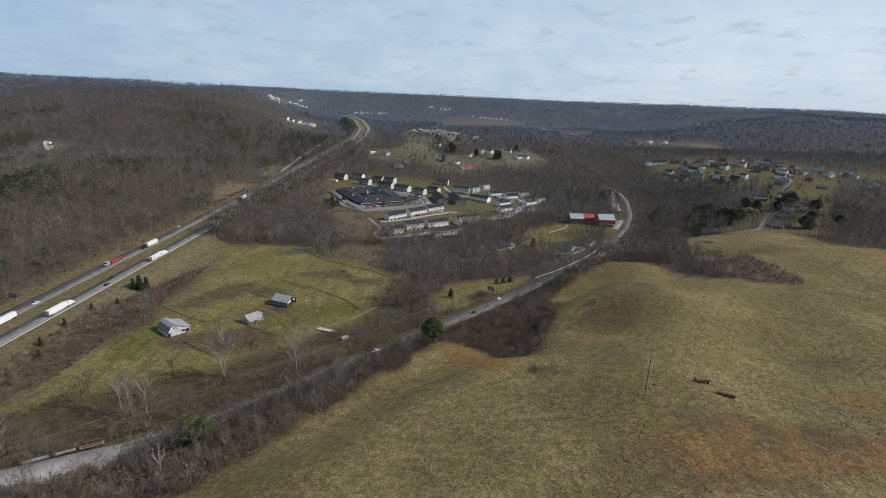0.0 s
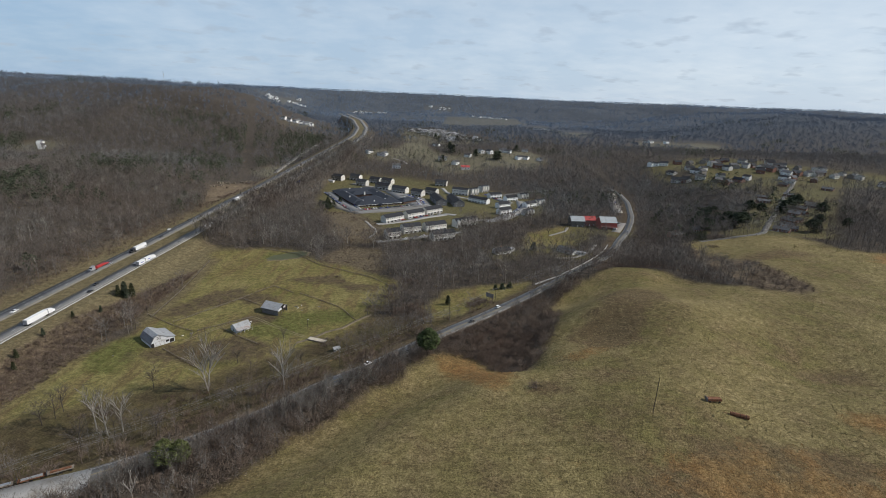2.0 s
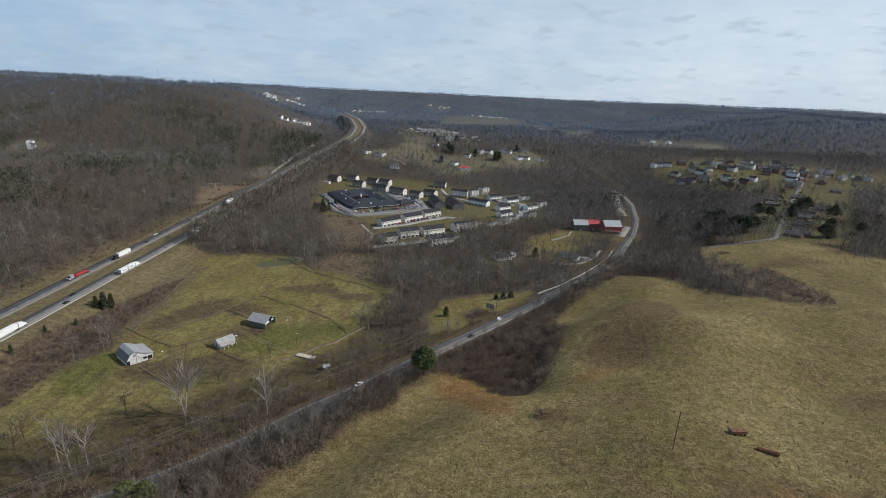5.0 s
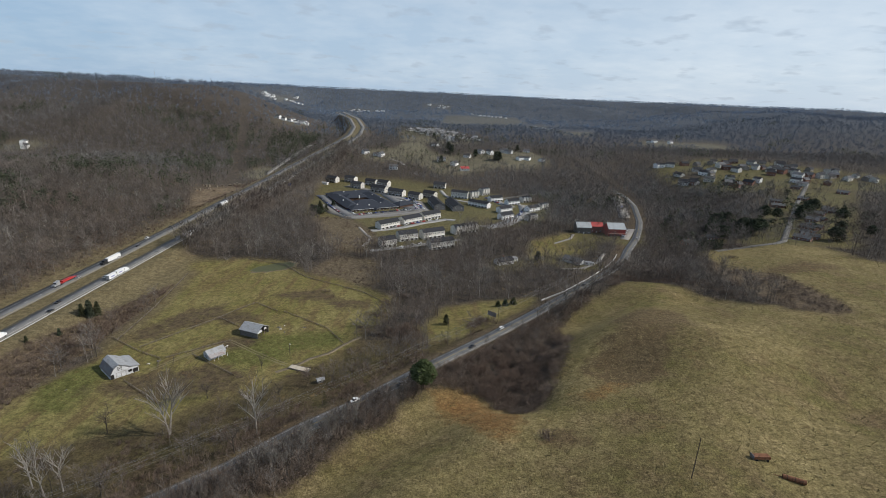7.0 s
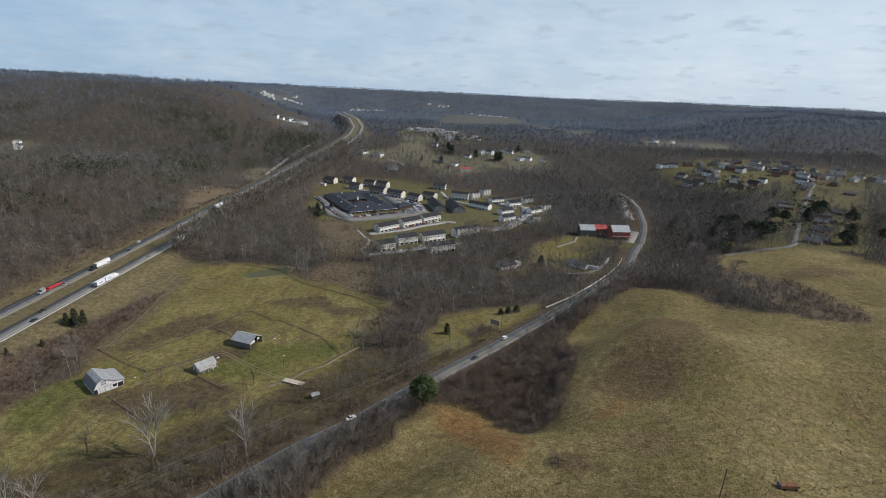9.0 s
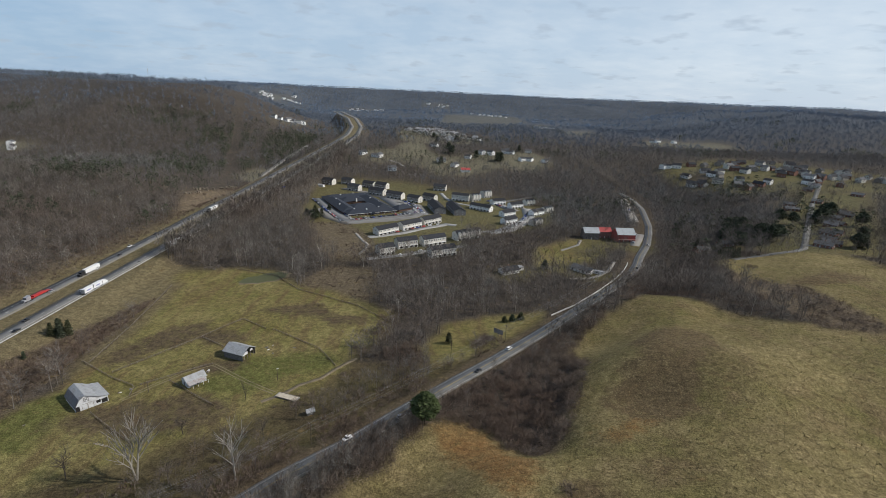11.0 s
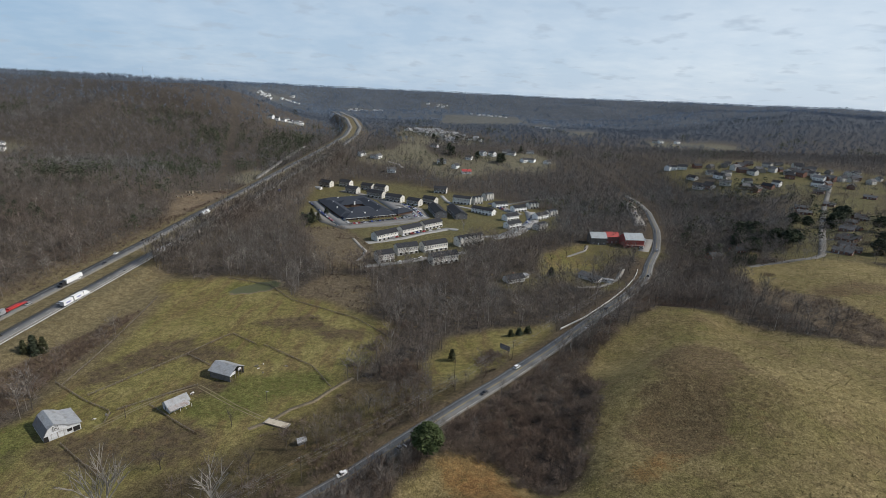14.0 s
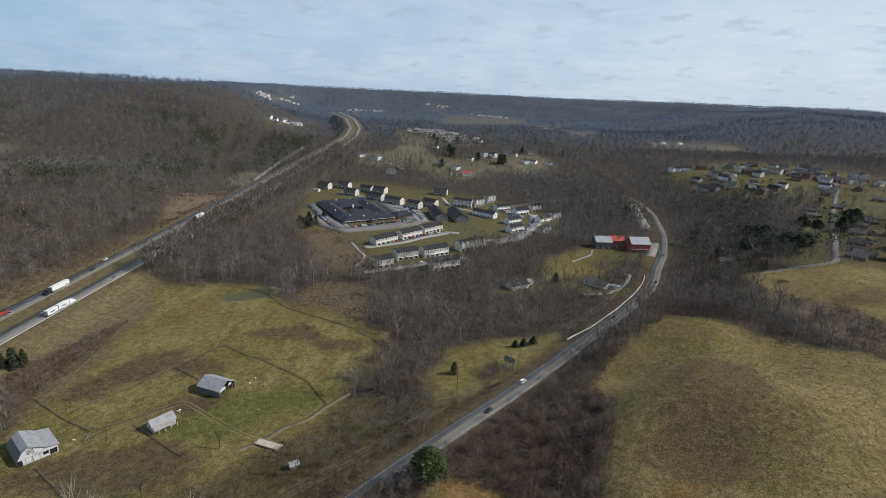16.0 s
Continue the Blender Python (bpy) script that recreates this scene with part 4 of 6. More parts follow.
for name, pts, half, mat_ in (("complex_drive", [(-80, 575), (-48, 594), (-22, 622), (2, 644), (16, 640)], 4.5, M_CONCRETE), ("complex_drive", [(30, 612), (62, 628), (92, 668), (104, 700), (112, 740), (96, 775)], 3.5, M_CONCRETE),
                              ("complex_drive", [(-164.7, 688.9), (-140, 652), (-112, 628), (-60, 655), (-40, 672), (-28, 700), (-40, 740), (-70, 760), (-110, 800), (-160, 835)], 7.0, M_SHOULDER),
                              ("car_park", [(-178, 754), (-147.8, 691.3), (-113, 638)], 9.0, M_LOT), ("car_park", [(-116, 634), (-74, 660), (-40, 682), (-24, 700)], 9.5, M_LOT), ("car_park", [(-84, 778), (-62, 734), (-38, 690)], 13.0, M_LOT), ("court", [(66, 792), (84, 748), (96, 728)], 7.0, M_LOT), ("court", [(112, 748), (108, 692), (90, 656), (74, 630), (48, 612)], 7.0, M_CONCRETE), ("footpath", [(-96, 588), (-84, 563), (-77.1, 551.9), (-77.4, 539.6), (-80.8, 523.7)], 1.6, M_GRAVEL),
                              ("complex_drive", [(-71.2, 512.3), (-40.5, 525.2), (-12.1, 542.2), (20, 560)], 3.5, M_CONCRETE), ("complex_drive", [(-8, 830), (-2, 800), (10, 770), (36, 748), (70, 740)], 3.0, M_CONCRETE),
                              ("complex_drive", [(60, 760), (90, 790), (130, 830), (175, 850)], 3.0, M_SHOULDER),
                              ("gravel_yard", [(276.0, 845.0), (265.0, 794.0), (252.0, 739.0), (240.0, 691.0)], 7.0, M_GRAVEL), ("store_lot", [(203, 583), (215, 607), (228, 634)], 5.0, M_GRAVEL), ("store_lot", [(120, 560), (142, 580), (150, 600)], 1.6, M_GRAVEL), ("house_drive", [(112.1, 486.1), (131.7, 487.7), (151.4, 504.2), (165.9, 532.6)], 2.0, M_GRAVEL),
                              ("roadside_lot", [(-178, 134), (-162, 145), (-148, 152.5), (-136, 158), (-126, 163)], 7.5, surface("pale_gravel", (0.30, 0.29, 0.27), (0.44, 0.43, 0.41), 2.5, 0.12, 0.95, dirt=(0.24, 0.22, 0.19))), ("town_drive", [(-112, 1022), (-90, 1005), (-80, 985)], 2.5, M_GRAVEL),
                              ("house_drive", [(345, 536), (352, 528), (362, 524)], 2.0, M_GRAVEL), ("house_drive", [(378, 580), (396, 574)], 2.0, M_GRAVEL),
                              ("far_road", [(-250, 1700), (-180, 1720), (-60, 1745), (60, 1720)], 4.0, M_SHOULDER)):
    line = np.array(pts, float)
    d = new(name, ribbon(name, line, -half, half, g_z, mat_, lift=0.14 + (0.09 if name in ("car_park", "court") else 0.22 if name == "roadside_lot" else 0.0), step=3, thick=0.4))
    tagged(d, "pale paved drive with worn edges", "drive", kind="structure")

# farm track: two wheel ruts across the pasture to the bridge
TRACK = np.array([(-157, 284.5), (-148.6, 298), (-139.1, 311.5), (-127.7, 320.8), (-116.2, 314), (-101.3, 305), (-84, 296.5)], float)
track = new("farm_track")
tagged(track, "two pale wheel ruts across the pasture", "track", kind="structure")
for o in (-0.95, 0.95):
    strip("rut", track, line=TRACK, lo=o - 0.28, hi=o + 0.28, z=g_z, material=surface("rut_soil", (0.17, 0.14, 0.085), (0.24, 0.20, 0.125), 2, 0.12, 0.95, dirt=(0.12, 0.105, 0.05)), lift=0.05, step=2, thick=0.2)
CREEK = np.array([(-88.9, 288.7), (-80.4, 296), (-74, 305.3), (-64.4, 312.4), (-59.1, 321.8), (-53.8, 329.1), (-47.5, 336.5)], float)
creek = new("creek_bank")
tagged(creek, "eroded pale bank of a small creek", "creek", kind="structure")
M_BANK = surface("creek_soil", (0.13, 0.105, 0.07), (0.24, 0.195, 0.135), 1.2, 0.12, 0.95, dirt=(0.10, 0.085, 0.05))
strip("bank", creek, line=CREEK, lo=-1.3, hi=1.0, z=g_z, material=M_BANK, lift=0.10, step=2, thick=0.5)

POND = [(-168, 444), (-159, 442), (-149, 444), (-137, 451), (-131, 461), (-132, 468), (-139, 471), (-153, 463), (-162, 455)]


def pond():
    ob = tagged(new("pond"), "small still green farm pond with a bare earth rim", "pond", kind="structure")
    c = np.mean(POND, axis=0)
    level = float(min(ground_z(x, y) for x, y in POND)) + 0.25
    for name, grow_, lift, mat_ in (("rim", 1.16, 0.0, M_BANK), ("water", 1.0, 0.12, M_WATER)):
        pts = []
        for (ax, ay), (bx, by) in zip(POND, POND[1:] + POND[:1]):
            for k in range(4):
                x, y = ax + (bx - ax) * k / 4, ay + (by - ay) * k / 4
                w = grow_ * (1 + 0.05 * math.sin(1.7 * len(pts)))
                pts.append((c[0] + (x - c[0]) * w, c[1] + (y - c[1]) * w))
        bm = bmesh.new()
        top = [bm.verts.new((x, y, level + lift)) for x, y in pts]
        low = [bm.verts.new((x, y, level - 1.2)) for x, y in pts]
        bm.faces.new(top)
        for k in range(len(pts)):
            bm.faces.new((low[k], low[(k + 1) % len(pts)], top[(k + 1) % len(pts)], top[k]))
        bmesh.ops.recalc_face_normals(bm, faces=bm.faces)
        part(name, bm, mat_, ob)


M_WATER = surface("pond_water", (0.075, 0.080, 0.036), (0.098, 0.100, 0.048), 0.4, 0.1, 0.45)
M_WATER.node_tree.nodes["Principled BSDF"].inputs["Specular IOR Level"].default_value = 0.2
pond()


def outcrop(x, y, size, seed):
    """A broken sandstone ledge: a few tilted, chipped blocks sunk in the slope."""
    r = random.Random(seed)
    ob = thing("rock_outcrop", x, y, r.uniform(0, 60), label="tan and grey sandstone ledge in the road cutting", category="rock", group="ledges of the cutting")
    for k in range(5):
        bm = boxes((-size * r.uniform(0.4, 0.9), size * r.uniform(0.4, 0.9), -size * 0.5, size * 0.5, -1.5, size * r.uniform(0.5, 1.2), 0.16 * size))
        for v in bm.verts:
            v.co += Vector((r.uniform(-0.2, 0.2), r.uniform(-0.2, 0.2), r.uniform(-0.2, 0.2))) * size
        part("block", bm, M_LEDGE, ob, at=pose(r.uniform(-2, 2) * size, r.uniform(-0.6, 0.6) * size, 0, r.uniform(-8, 8), r.uniform(-8, 8), r.uniform(0, 50)))


M_LEDGE = surface("ledge_stone", (0.15, 0.125, 0.095), (0.27, 0.23, 0.18), 0.9, 0.3, 0.95, dirt=(0.085, 0.075, 0.062), bump=0.4)
for k, (x, y) in enumerate(((-320, 654), (-316, 668), (-316, 693), (-306, 713), (-301, 727), (-295, 748), (-325, 634), (-310, 684), (-312, 702), (-300, 740))):
    outcrop(x, y, 1.5 + 0.5 * (k % 3), 300 + k)

# ---- buildings ----
def gable_walls(length, depth, height, rise):
    """Walls with gable ends, the ridge along x."""
    bm = bmesh.new()
    prism([(-depth / 2, -1.2), (-depth / 2, height), (0, height + rise), (depth / 2, height), (depth / 2, -1.2)], -length / 2, length / 2, bm)
    bmesh.ops.rotate(bm, verts=bm.verts, cent=(0, 0, 0), matrix=Matrix.Rotation(radians(-90), 3, "Z"))
    return bm


def gable_roof(length, depth, height, rise, over=0.45, thick=0.22):
    bm = bmesh.new()
    s = rise / (depth / 2)
    for side in (-1, 1):
        e = depth / 2 + over
        prism([(side * e, height - over * s + 0.02), (0, height + rise + 0.02), (0, height + rise + thick), (side * e, height - over * s + thick)], -length / 2 - over, length / 2 + over, bm)
    bmesh.ops.rotate(bm, verts=bm.verts, cent=(0, 0, 0), matrix=Matrix.Rotation(radians(-90), 3, "Z"))
    return bm


def hip_roof(length, depth, height, rise, over=0.5):
    bm = bmesh.new()
    a, b, r = length / 2 + over, depth / 2 + over, max(0.1, length / 2 - depth / 2)
    low = [bm.verts.new((sx * a, sy * b, height)) for sx, sy in ((-1, -1), (1, -1), (1, 1), (-1, 1))]
    lip = [bm.verts.new((v.co.x, v.co.y, height - 0.2)) for v in low]
    top = [bm.verts.new((-r, 0, height + rise)), bm.verts.new((r, 0, height + rise))]
    for f in ((low[0], low[1], top[1], top[0]), (low[1], low[2], top[1]), (low[2], low[3], top[0], top[1]), (low[3], low[0], top[0]), tuple(lip[::-1])):
        bm.faces.new(f)
    for k in range(4):
        bm.faces.new((low[k], lip[k], lip[(k + 1) % 4], low[(k + 1) % 4]))
    bmesh.ops.recalc_face_normals(bm, faces=bm.faces)
    return bm


shared = {}


def shared_mesh(key, build):
    if key not in shared:
        me = bpy.data.meshes.new(key[0])
        bm = build()
        bm.to_mesh(me)
        bm.free()
        shared[key] = me
    return shared[key]


def window(parent, x, y, z, turn, w=1.1, h=1.4):
    """A framed pane, set a little proud of a wall that faces turn degrees from -y."""
    frame_ = shared_mesh(("window", w, h), lambda: boxes((-w / 2 - 0.12, w / 2 + 0.12, -0.07, 0.02, -0.12, 0), (-w / 2 - 0.12, w / 2 + 0.12, -0.07, 0.02, h, h + 0.12),
                                                        (-w / 2 - 0.12, -w / 2, -0.07, 0.02, 0, h), (w / 2, w / 2 + 0.12, -0.07, 0.02, 0, h), (-w / 2, w / 2, -0.05, 0.02, h / 2 - 0.04, h / 2 + 0.04)))
    pane = shared_mesh(("pane", w, h), lambda: boxes((-w / 2, w / 2, -0.03, 0.02, 0, h)))
    ob = part_of("window", frame_, M_TRIM, parent, at=pose(x, y, z, 0, 0, turn))
    part_of("pane", pane, M_WINDOW, ob)


def door(parent, x, y, z, turn, w=1.0, h=2.1, material=None, name="door"):
    leaf = shared_mesh((name, w, h, material.name if material else ""), lambda: boxes((-w / 2, w / 2, -0.06, 0.02, 0, h)))
    return part_of(name, leaf, material or M_DARK, parent, at=pose(x, y, z, 0, 0, turn))


def house(name, x, y, rz, length, depth, height, rise, wall, roof, label, category="house", group="", floors=1, cols=3, ends=True, hip=False, chimney=False, far=False):
    ob = thing(name, x, y, rz, label=label, category=category, group=group)
    if hip:
        part("wall", boxes((-length / 2, length / 2, -depth / 2, depth / 2, -1.2, height)), wall, ob)
        part("roof", hip_roof(length, depth, height, rise), roof, ob)
    else:
        part("wall", gable_walls(length, depth, height, rise), wall, ob)
        part("roof", gable_roof(length, depth, height, rise), roof, ob)
    storey = height / floors
    for f in range(floors):
        for c in range(cols):
            px = (c + 0.5) / cols * length - length / 2
            if f == 0 and c % 3 == 1 and not far:
                door(ob, px, -depth / 2, 0.1, 0, material=M_TRIM if c % 2 else M_DARK)
            else:
                window(ob, px, -depth / 2, f * storey + 0.9, 0, 1.2 if not far else 1.5, 1.35)
        if ends:
            for px in (-depth / 4, depth / 4):
                window(ob, length / 2, px, f * storey + 0.9, 90, 1.0, 1.3)
    if chimney:
        part("chimney", boxes((-0.5, 0.5, 0.6, 1.5, height, height + rise + 1.2)), M_BRICK, ob)
    return ob


def enlarged(ob, f):
    ob.scale = (f, f, f)
    return ob


# the farm: white gambrel barn with a lean-to, small porch shed, grey open barn
def white_barn(x, y, rz):
    ob = thing("barn", x, y, rz, label="white gambrel barn with a grey tin roof and lean-to", category="barn")
    w, l, e, k, r = 4.2, 6.3, 2.3, 5.0, 6.3
    prof = [(-w, -0.8), (-w, e), (-2.6, k), (-0.4, r), (2.4, 4.9), (4.2, 3.7), (7.6, 2.9), (7.6, -0.8)]
    part("wall", prism(prof, -l, l), M_WHITEBOARD, ob, "white painted board wall")
    bm = bmesh.new()
    prism([(-w - 0.3, e - 0.45), (-2.6, k + 0.03), (-2.6, k + 0.25), (-w - 0.3, e - 0.2)], -l - 0.4, l + 0.4, bm)
    # darker tin paints the shade on the slope that faces away from the sun
    part("lower_roof", bm, M_TINDARK, ob, "weathered steep roof slope with shade in its darker colour")
    bm = bmesh.new()
    prism([(-2.6, k + 0.04), (-0.4, r + 0.04), (-0.4, r + 0.26), (-2.6, k + 0.26)], -l - 0.4, l + 0.4, bm)
    prism([(-0.4, r + 0.04), (2.4, 4.94), (2.4, 5.16), (-0.4, r + 0.26)], -l - 0.4, l + 0.4, bm)
    part("upper_roof", bm, M_TIN, ob)
    part("lean_to_roof", prism([(2.4, 4.94), (4.2, 3.74), (8.2, 2.8), (8.2, 3.0), (4.2, 3.96), (2.4, 5.16)], -l - 0.4, l + 0.4), M_TIN, ob)
    door(ob, -3.5, -l, 0, 0, 1.5, 2.3, M_DARK, "side_door")
    for px in (-0.9, 1.2):
        d = door(ob, px, -l - 0.02, 0, 0, 2.0, 2.6, M_WHITEBOARD, "barn_door")
        bm = bmesh.new()
        box(bm, -1.0, -0.9, -0.1, -0.05, 0, 2.6)
        box(bm, 0.9, 1.0, -0.1, -0.05, 0, 2.6)
        box(bm, -1.0, 1.0, -0.1, -0.05, 2.5, 2.6)
        part("board_edge", bm, M_TIMBER, d)
    loft = door(ob, -0.1, -l - 0.03, 3.6, 0, 1.7, 1.7, M_WHITEBOARD, "loft_door")
    for p0, p1 in (((-0.8, 0.05), (0.8, 1.65)), ((-0.8, 1.65), (0.8, 0.05))):
        part("cross_brace", tube(bmesh.new(), (p0[0], -0.1, p0[1]), (p1[0], -0.1, p1[1]), 0.09, 0.09, 4), M_GREYBOARD, loft, "dark crossed board")
    for x0, x1, z0, z1 in ((-0.9, 0.9, -0.06, 0.06), (-0.9, 0.9, 1.64, 1.76), (-0.9, -0.78, 0.06, 1.64), (0.78, 0.9, 0.06, 1.64)):
        part("frame_board", boxes((x0, x1, -0.14, -0.06, z0, z1)), M_GREYBOARD, loft, "dark frame board")
    # dark sheets on the closed wall paint the shade of open bays
    door(ob, 4.0, -l - 0.02, 0.9, 0, 1.6, 1.2, M_DARK, "opening_shade")
    door(ob, 6.2, -l - 0.02, 0, 0, 2.2, 2.0, M_DARK, "opening_shade")
    return ob


def porch_shed(x, y, rz):
    ob = thing("shed", x, y, rz, label="small white tin-roofed shed with a cluttered porch", category="shed")
    l, d, h, r = 4.4, 2.9, 2.7, 1.9
    part("wall", gable_walls(2 * l, 2 * d, h, r), M_WHITEBOARD, ob)
    part("roof", gable_roof(2 * l, 2 * d, h, r, 0.4, 0.14), M_TIN, ob, "pale tin roof with seams")
    bm = bmesh.new()
    prism([(-d - 2.3, h - 0.75), (-d + 0.1, h + 0.10), (-d + 0.1, h + 0.24), (-d - 2.3, h - 0.6)], -l + 1.0, l + 0.2, bm)
    bmesh.ops.rotate(bm, verts=bm.verts, cent=(0, 0, 0), matrix=Matrix.Rotation(radians(90), 3, "Z"))
    part("porch_roof", bm, surface("stained_tin", (0.30, 0.28, 0.27), (0.44, 0.42, 0.41), 1.2, 0.7, 0.6, 0.2, dirt=(0.24, 0.13, 0.085)), ob, "rust-stained porch roof")
    for px in (-2.8, -0.5, 1.8, 4.2):
        part_of("porch_post", shared_mesh(("porch_post",), lambda: boxes((-0.07, 0.07, -0.07, 0.07, -0.4, 1.75))), M_TRIM, ob, at=pose(px, -d - 2.0, 0))
    door(ob, 0.3, -d, 0, 0, 1.0, 2.0, M_DARK)
    for px in (-1.6, 2.2):
        window(ob, px, -d, 0.9, 0, 0.8, 1.0)
    door(ob, -l, 0.3, 0.2, -90, 0.9, 1.8, M_GREYBOARD)
    return ob


def grey_barn(x, y, rz):
    ob = thing("barn", x, y, rz, label="weathered grey board barn with open end and tin roof", category="barn")
    l, d, h, r = 5.6, 4.4, 3.4, 2.4
    bm = boxes((-l, l, -d, -d + 0.2, -0.8, h), (-l, l, d - 0.2, d, -0.8, h), (-l, -l + 0.2, -d + 0.2, d - 0.2, -0.8, h))
    prism([(-d + 0.2, h), (0, h + r - 0.1), (d - 0.2, h)], -0.1, 0.1, bm)
    new_v = [v for v in bm.verts][-6:]
    bmesh.ops.rotate(bm, verts=new_v, cent=(0, 0, 0), matrix=Matrix.Rotation(radians(90), 3, "Z"))
    bmesh.ops.translate(bm, verts=new_v, vec=(-l + 0.1, 0, 0))
    part("wall", bm, M_GREYBOARD, ob)
    part("roof", gable_roof(2 * l, 2 * d, h, r, 0.5, 0.16), M_TIN, ob, "grey ribbed tin roof")
    for py in (-3.0, -0.9, 1.2, 3.2):
        part_of("post", shared_mesh(("post_g",), lambda: boxes((-0.12, 0.12, -0.12, 0.12, -0.4, 3.3))), M_TIMBER, ob, at=pose(l - 0.3, py, 0))
    for y0, y1, z0, z1 in ((-d + 0.2, -0.8, h - 0.9, h + 0.3), (1.0, 2.6, h - 0.6, h + 0.5)):
        part("gable_board", boxes((l - 0.2, l, y0, y1, z0, z1)), M_WHITEBOARD, ob, "pale loose gable board")
    # near-black sheet added to paint the shade inside the open end
    part("inner_shade_sheet", boxes((1.0, 1.2, -d + 0.2, d - 0.2, -0.4, h)), M_DARK, ob)
    return ob


enlarged(white_barn(-173.5, 281.5, 52), 1.15)
enlarged(porch_shed(-129.4, 303.0, 52), 1.12)
enlarged(grey_barn(-117.2, 332.4, -19), 1.2)
house("hut", -61.5, 279.5, 30, 3.4, 2.6, 1.9, 0.8, M_GREYBOARD, M_TIN, "small grey hut with a pale tin roof", "hut", cols=1, ends=False)

# the care home: dark hipped wings round a court
M_DARKBRICK = surface("dark_brick_wall", (0.070, 0.045, 0.038), (0.12, 0.078, 0.062), 3.2, 0.3, 0.9)


def care_home(x, y, rz):
    ob = thing("care_home", x, y, rz, label="long low brick care home with dark hipped roofs", category="building")
    for px, py, lx, ly, turn in ((0, -45, 64, 19, 0), (-24, 0, 84, 20, 90), (24, 2, 80, 20, 90), (0, 45, 66, 20, 0), (45, -41, 26, 16, 20), (0, -17, 34, 22, 0), (0, 24, 34, 20, 0)):
        part("wall", boxes((-lx / 2, lx / 2, -ly / 2, ly / 2, -1, 3.4)), M_DARKBRICK, ob).matrix_basis = pose(px, py, 0, 0, 0, turn)
        part("roof", hip_roof(lx, ly, 3.4, 4.2, 0.9), M_SHINGLEBLUE, ob).matrix_basis = pose(px, py, 0.01 * (px + py) / 30, 0, 0, turn)
    for k in range(14):
        window(ob, -30 + 4.6 * k, -54.5, 0.9, 0, 1.4, 1.6)
    for vx, vy in ((-20, -42), (-6, -48), (12, -43), (24, -14), (22, 12), (-24, 18), (-28, -10), (-10, 43), (10, 47), (2, 11), (44, -39)):
        part_of("roof_vent", shared_mesh(("roof_vent",), lambda: boxes((-0.9, 0.9, -0.7, 0.7, 3.5, 8.0, 0.15))), M_TRIM, ob, at=pose(vx, vy, -0.4))
    part("portico", prism([(-3.4, 2.7), (0, 4.6), (3.4, 2.7)], -60.5, -54.5), M_SHINGLEBLUE, ob)
    part("gutter", boxes((-32.5, 32.5, -55.7, -55.45, 3.15, 3.45)), M_TRIM, ob)
    return ob


care_home(-117, 721, 30)


# rows of townhouses
def townhouse_row(x, y, rz, units, unit, depth, height, rise, wall, roof, label, floors=2, gables=False, ends=None):
    length = units * unit
    ob = thing("townhouse_row", x, y, rz, label=label, category="townhouses", group="townhouses of the complex")
    part("wall", gable_walls(length, depth, height, rise), wall, ob)
    part("roof", gable_roof(length, depth, height, rise), roof, ob)
    for u in range(units):
        px = (u + 0.5) * unit - length / 2
        for f in range(floors):
            z = f * height / floors
            if f == 0:
                door(ob, px - unit * 0.28, -depth / 2, 0.1, 0, 1.0, 2.1, M_TRIM)
                door(ob, px + unit * 0.12, -depth / 2, 0.1, 0, 2.4, 2.1, M_DARK, "bay")
            else:
                window(ob, px - unit * 0.22, -depth / 2, z + 0.9, 0)
                window(ob, px + unit * 0.2, -depth / 2, z + 0.9, 0)
        if gables:
            bm = prism([(-unit * 0.36, height * 0.4), (-unit * 0.36, height), (0, height + 2.0), (unit * 0.36, height), (unit * 0.36, height * 0.4)], -1.2, 1.2)
            part("gable_bay", bm, wall, ob).matrix_basis = pose(px, -depth / 2, 0)
        else:
            part_of("porch", shared_mesh(("porch", unit), lambda: boxes((-unit * 0.40, unit * 0.40, -1.3, 0.05, 2.5, 2.68), (-unit * 0.4, -unit * 0.4 + 0.15, -1.3, -1.15, 0, 2.5), (unit * 0.4 - 0.15, unit * 0.4, -1.3, -1.15, 0, 2.5))), M_TRIM, ob, at=pose(px, -depth / 2, 0))
    for end in (-1, 1):
        if ends:
            # thin paler face that paints sunlight onto the gable end
            face = prism([(-depth / 2, -1.0), (-depth / 2, height), (0, height + rise - 0.05), (depth / 2, height), (depth / 2, -1.0)], -0.03, 0.03)
            part("gable_end", face, ends, ob, "gable end face with sunlight in its pale colour", at=pose(end * (length / 2 + 0.04), 0, 0, 0, 0, 90))
        for f in range(floors):
            window(ob, end * (length / 2 + 0.08), 0, f * height / floors + 1.0, 90 * end, 0.9, 1.2)
    return ob


FRONT = "two-storey beige townhouses with dark shingle roof"
for x, y in ((-64, 595), (-40, 620), (-18, 646)):
    townhouse_row(x, y, 46, 5, 5.6, 10.5, 6.4, 3.0, M_SIDING, M_SHINGLE, FRONT)
for x, y, rz, u, g in ((-56.5, 529.4, 34, 3, False), (-38.1, 551.1, 30, 4, False), (-12, 564, 34, 5, False), (-2, 532.6, 30, 5, False), (24, 590, 36, 6, True)):
    townhouse_row(x, y, rz, u, 5.4, 10, 7.6, 2.8, M_SIDING, M_SHINGLE, "beige hillside townhouses seen through bare trees", gables=g)
# on these rows the darker walls hold shade, the pale ends hold sunlight
M_TAUPE_AND_SHADE = surface("taupe_siding_and_shade", (0.23, 0.205, 0.18), (0.31, 0.28, 0.245), 1.4, 0.25, 0.8, dirt=(0.19, 0.17, 0.15), random_=0.14)
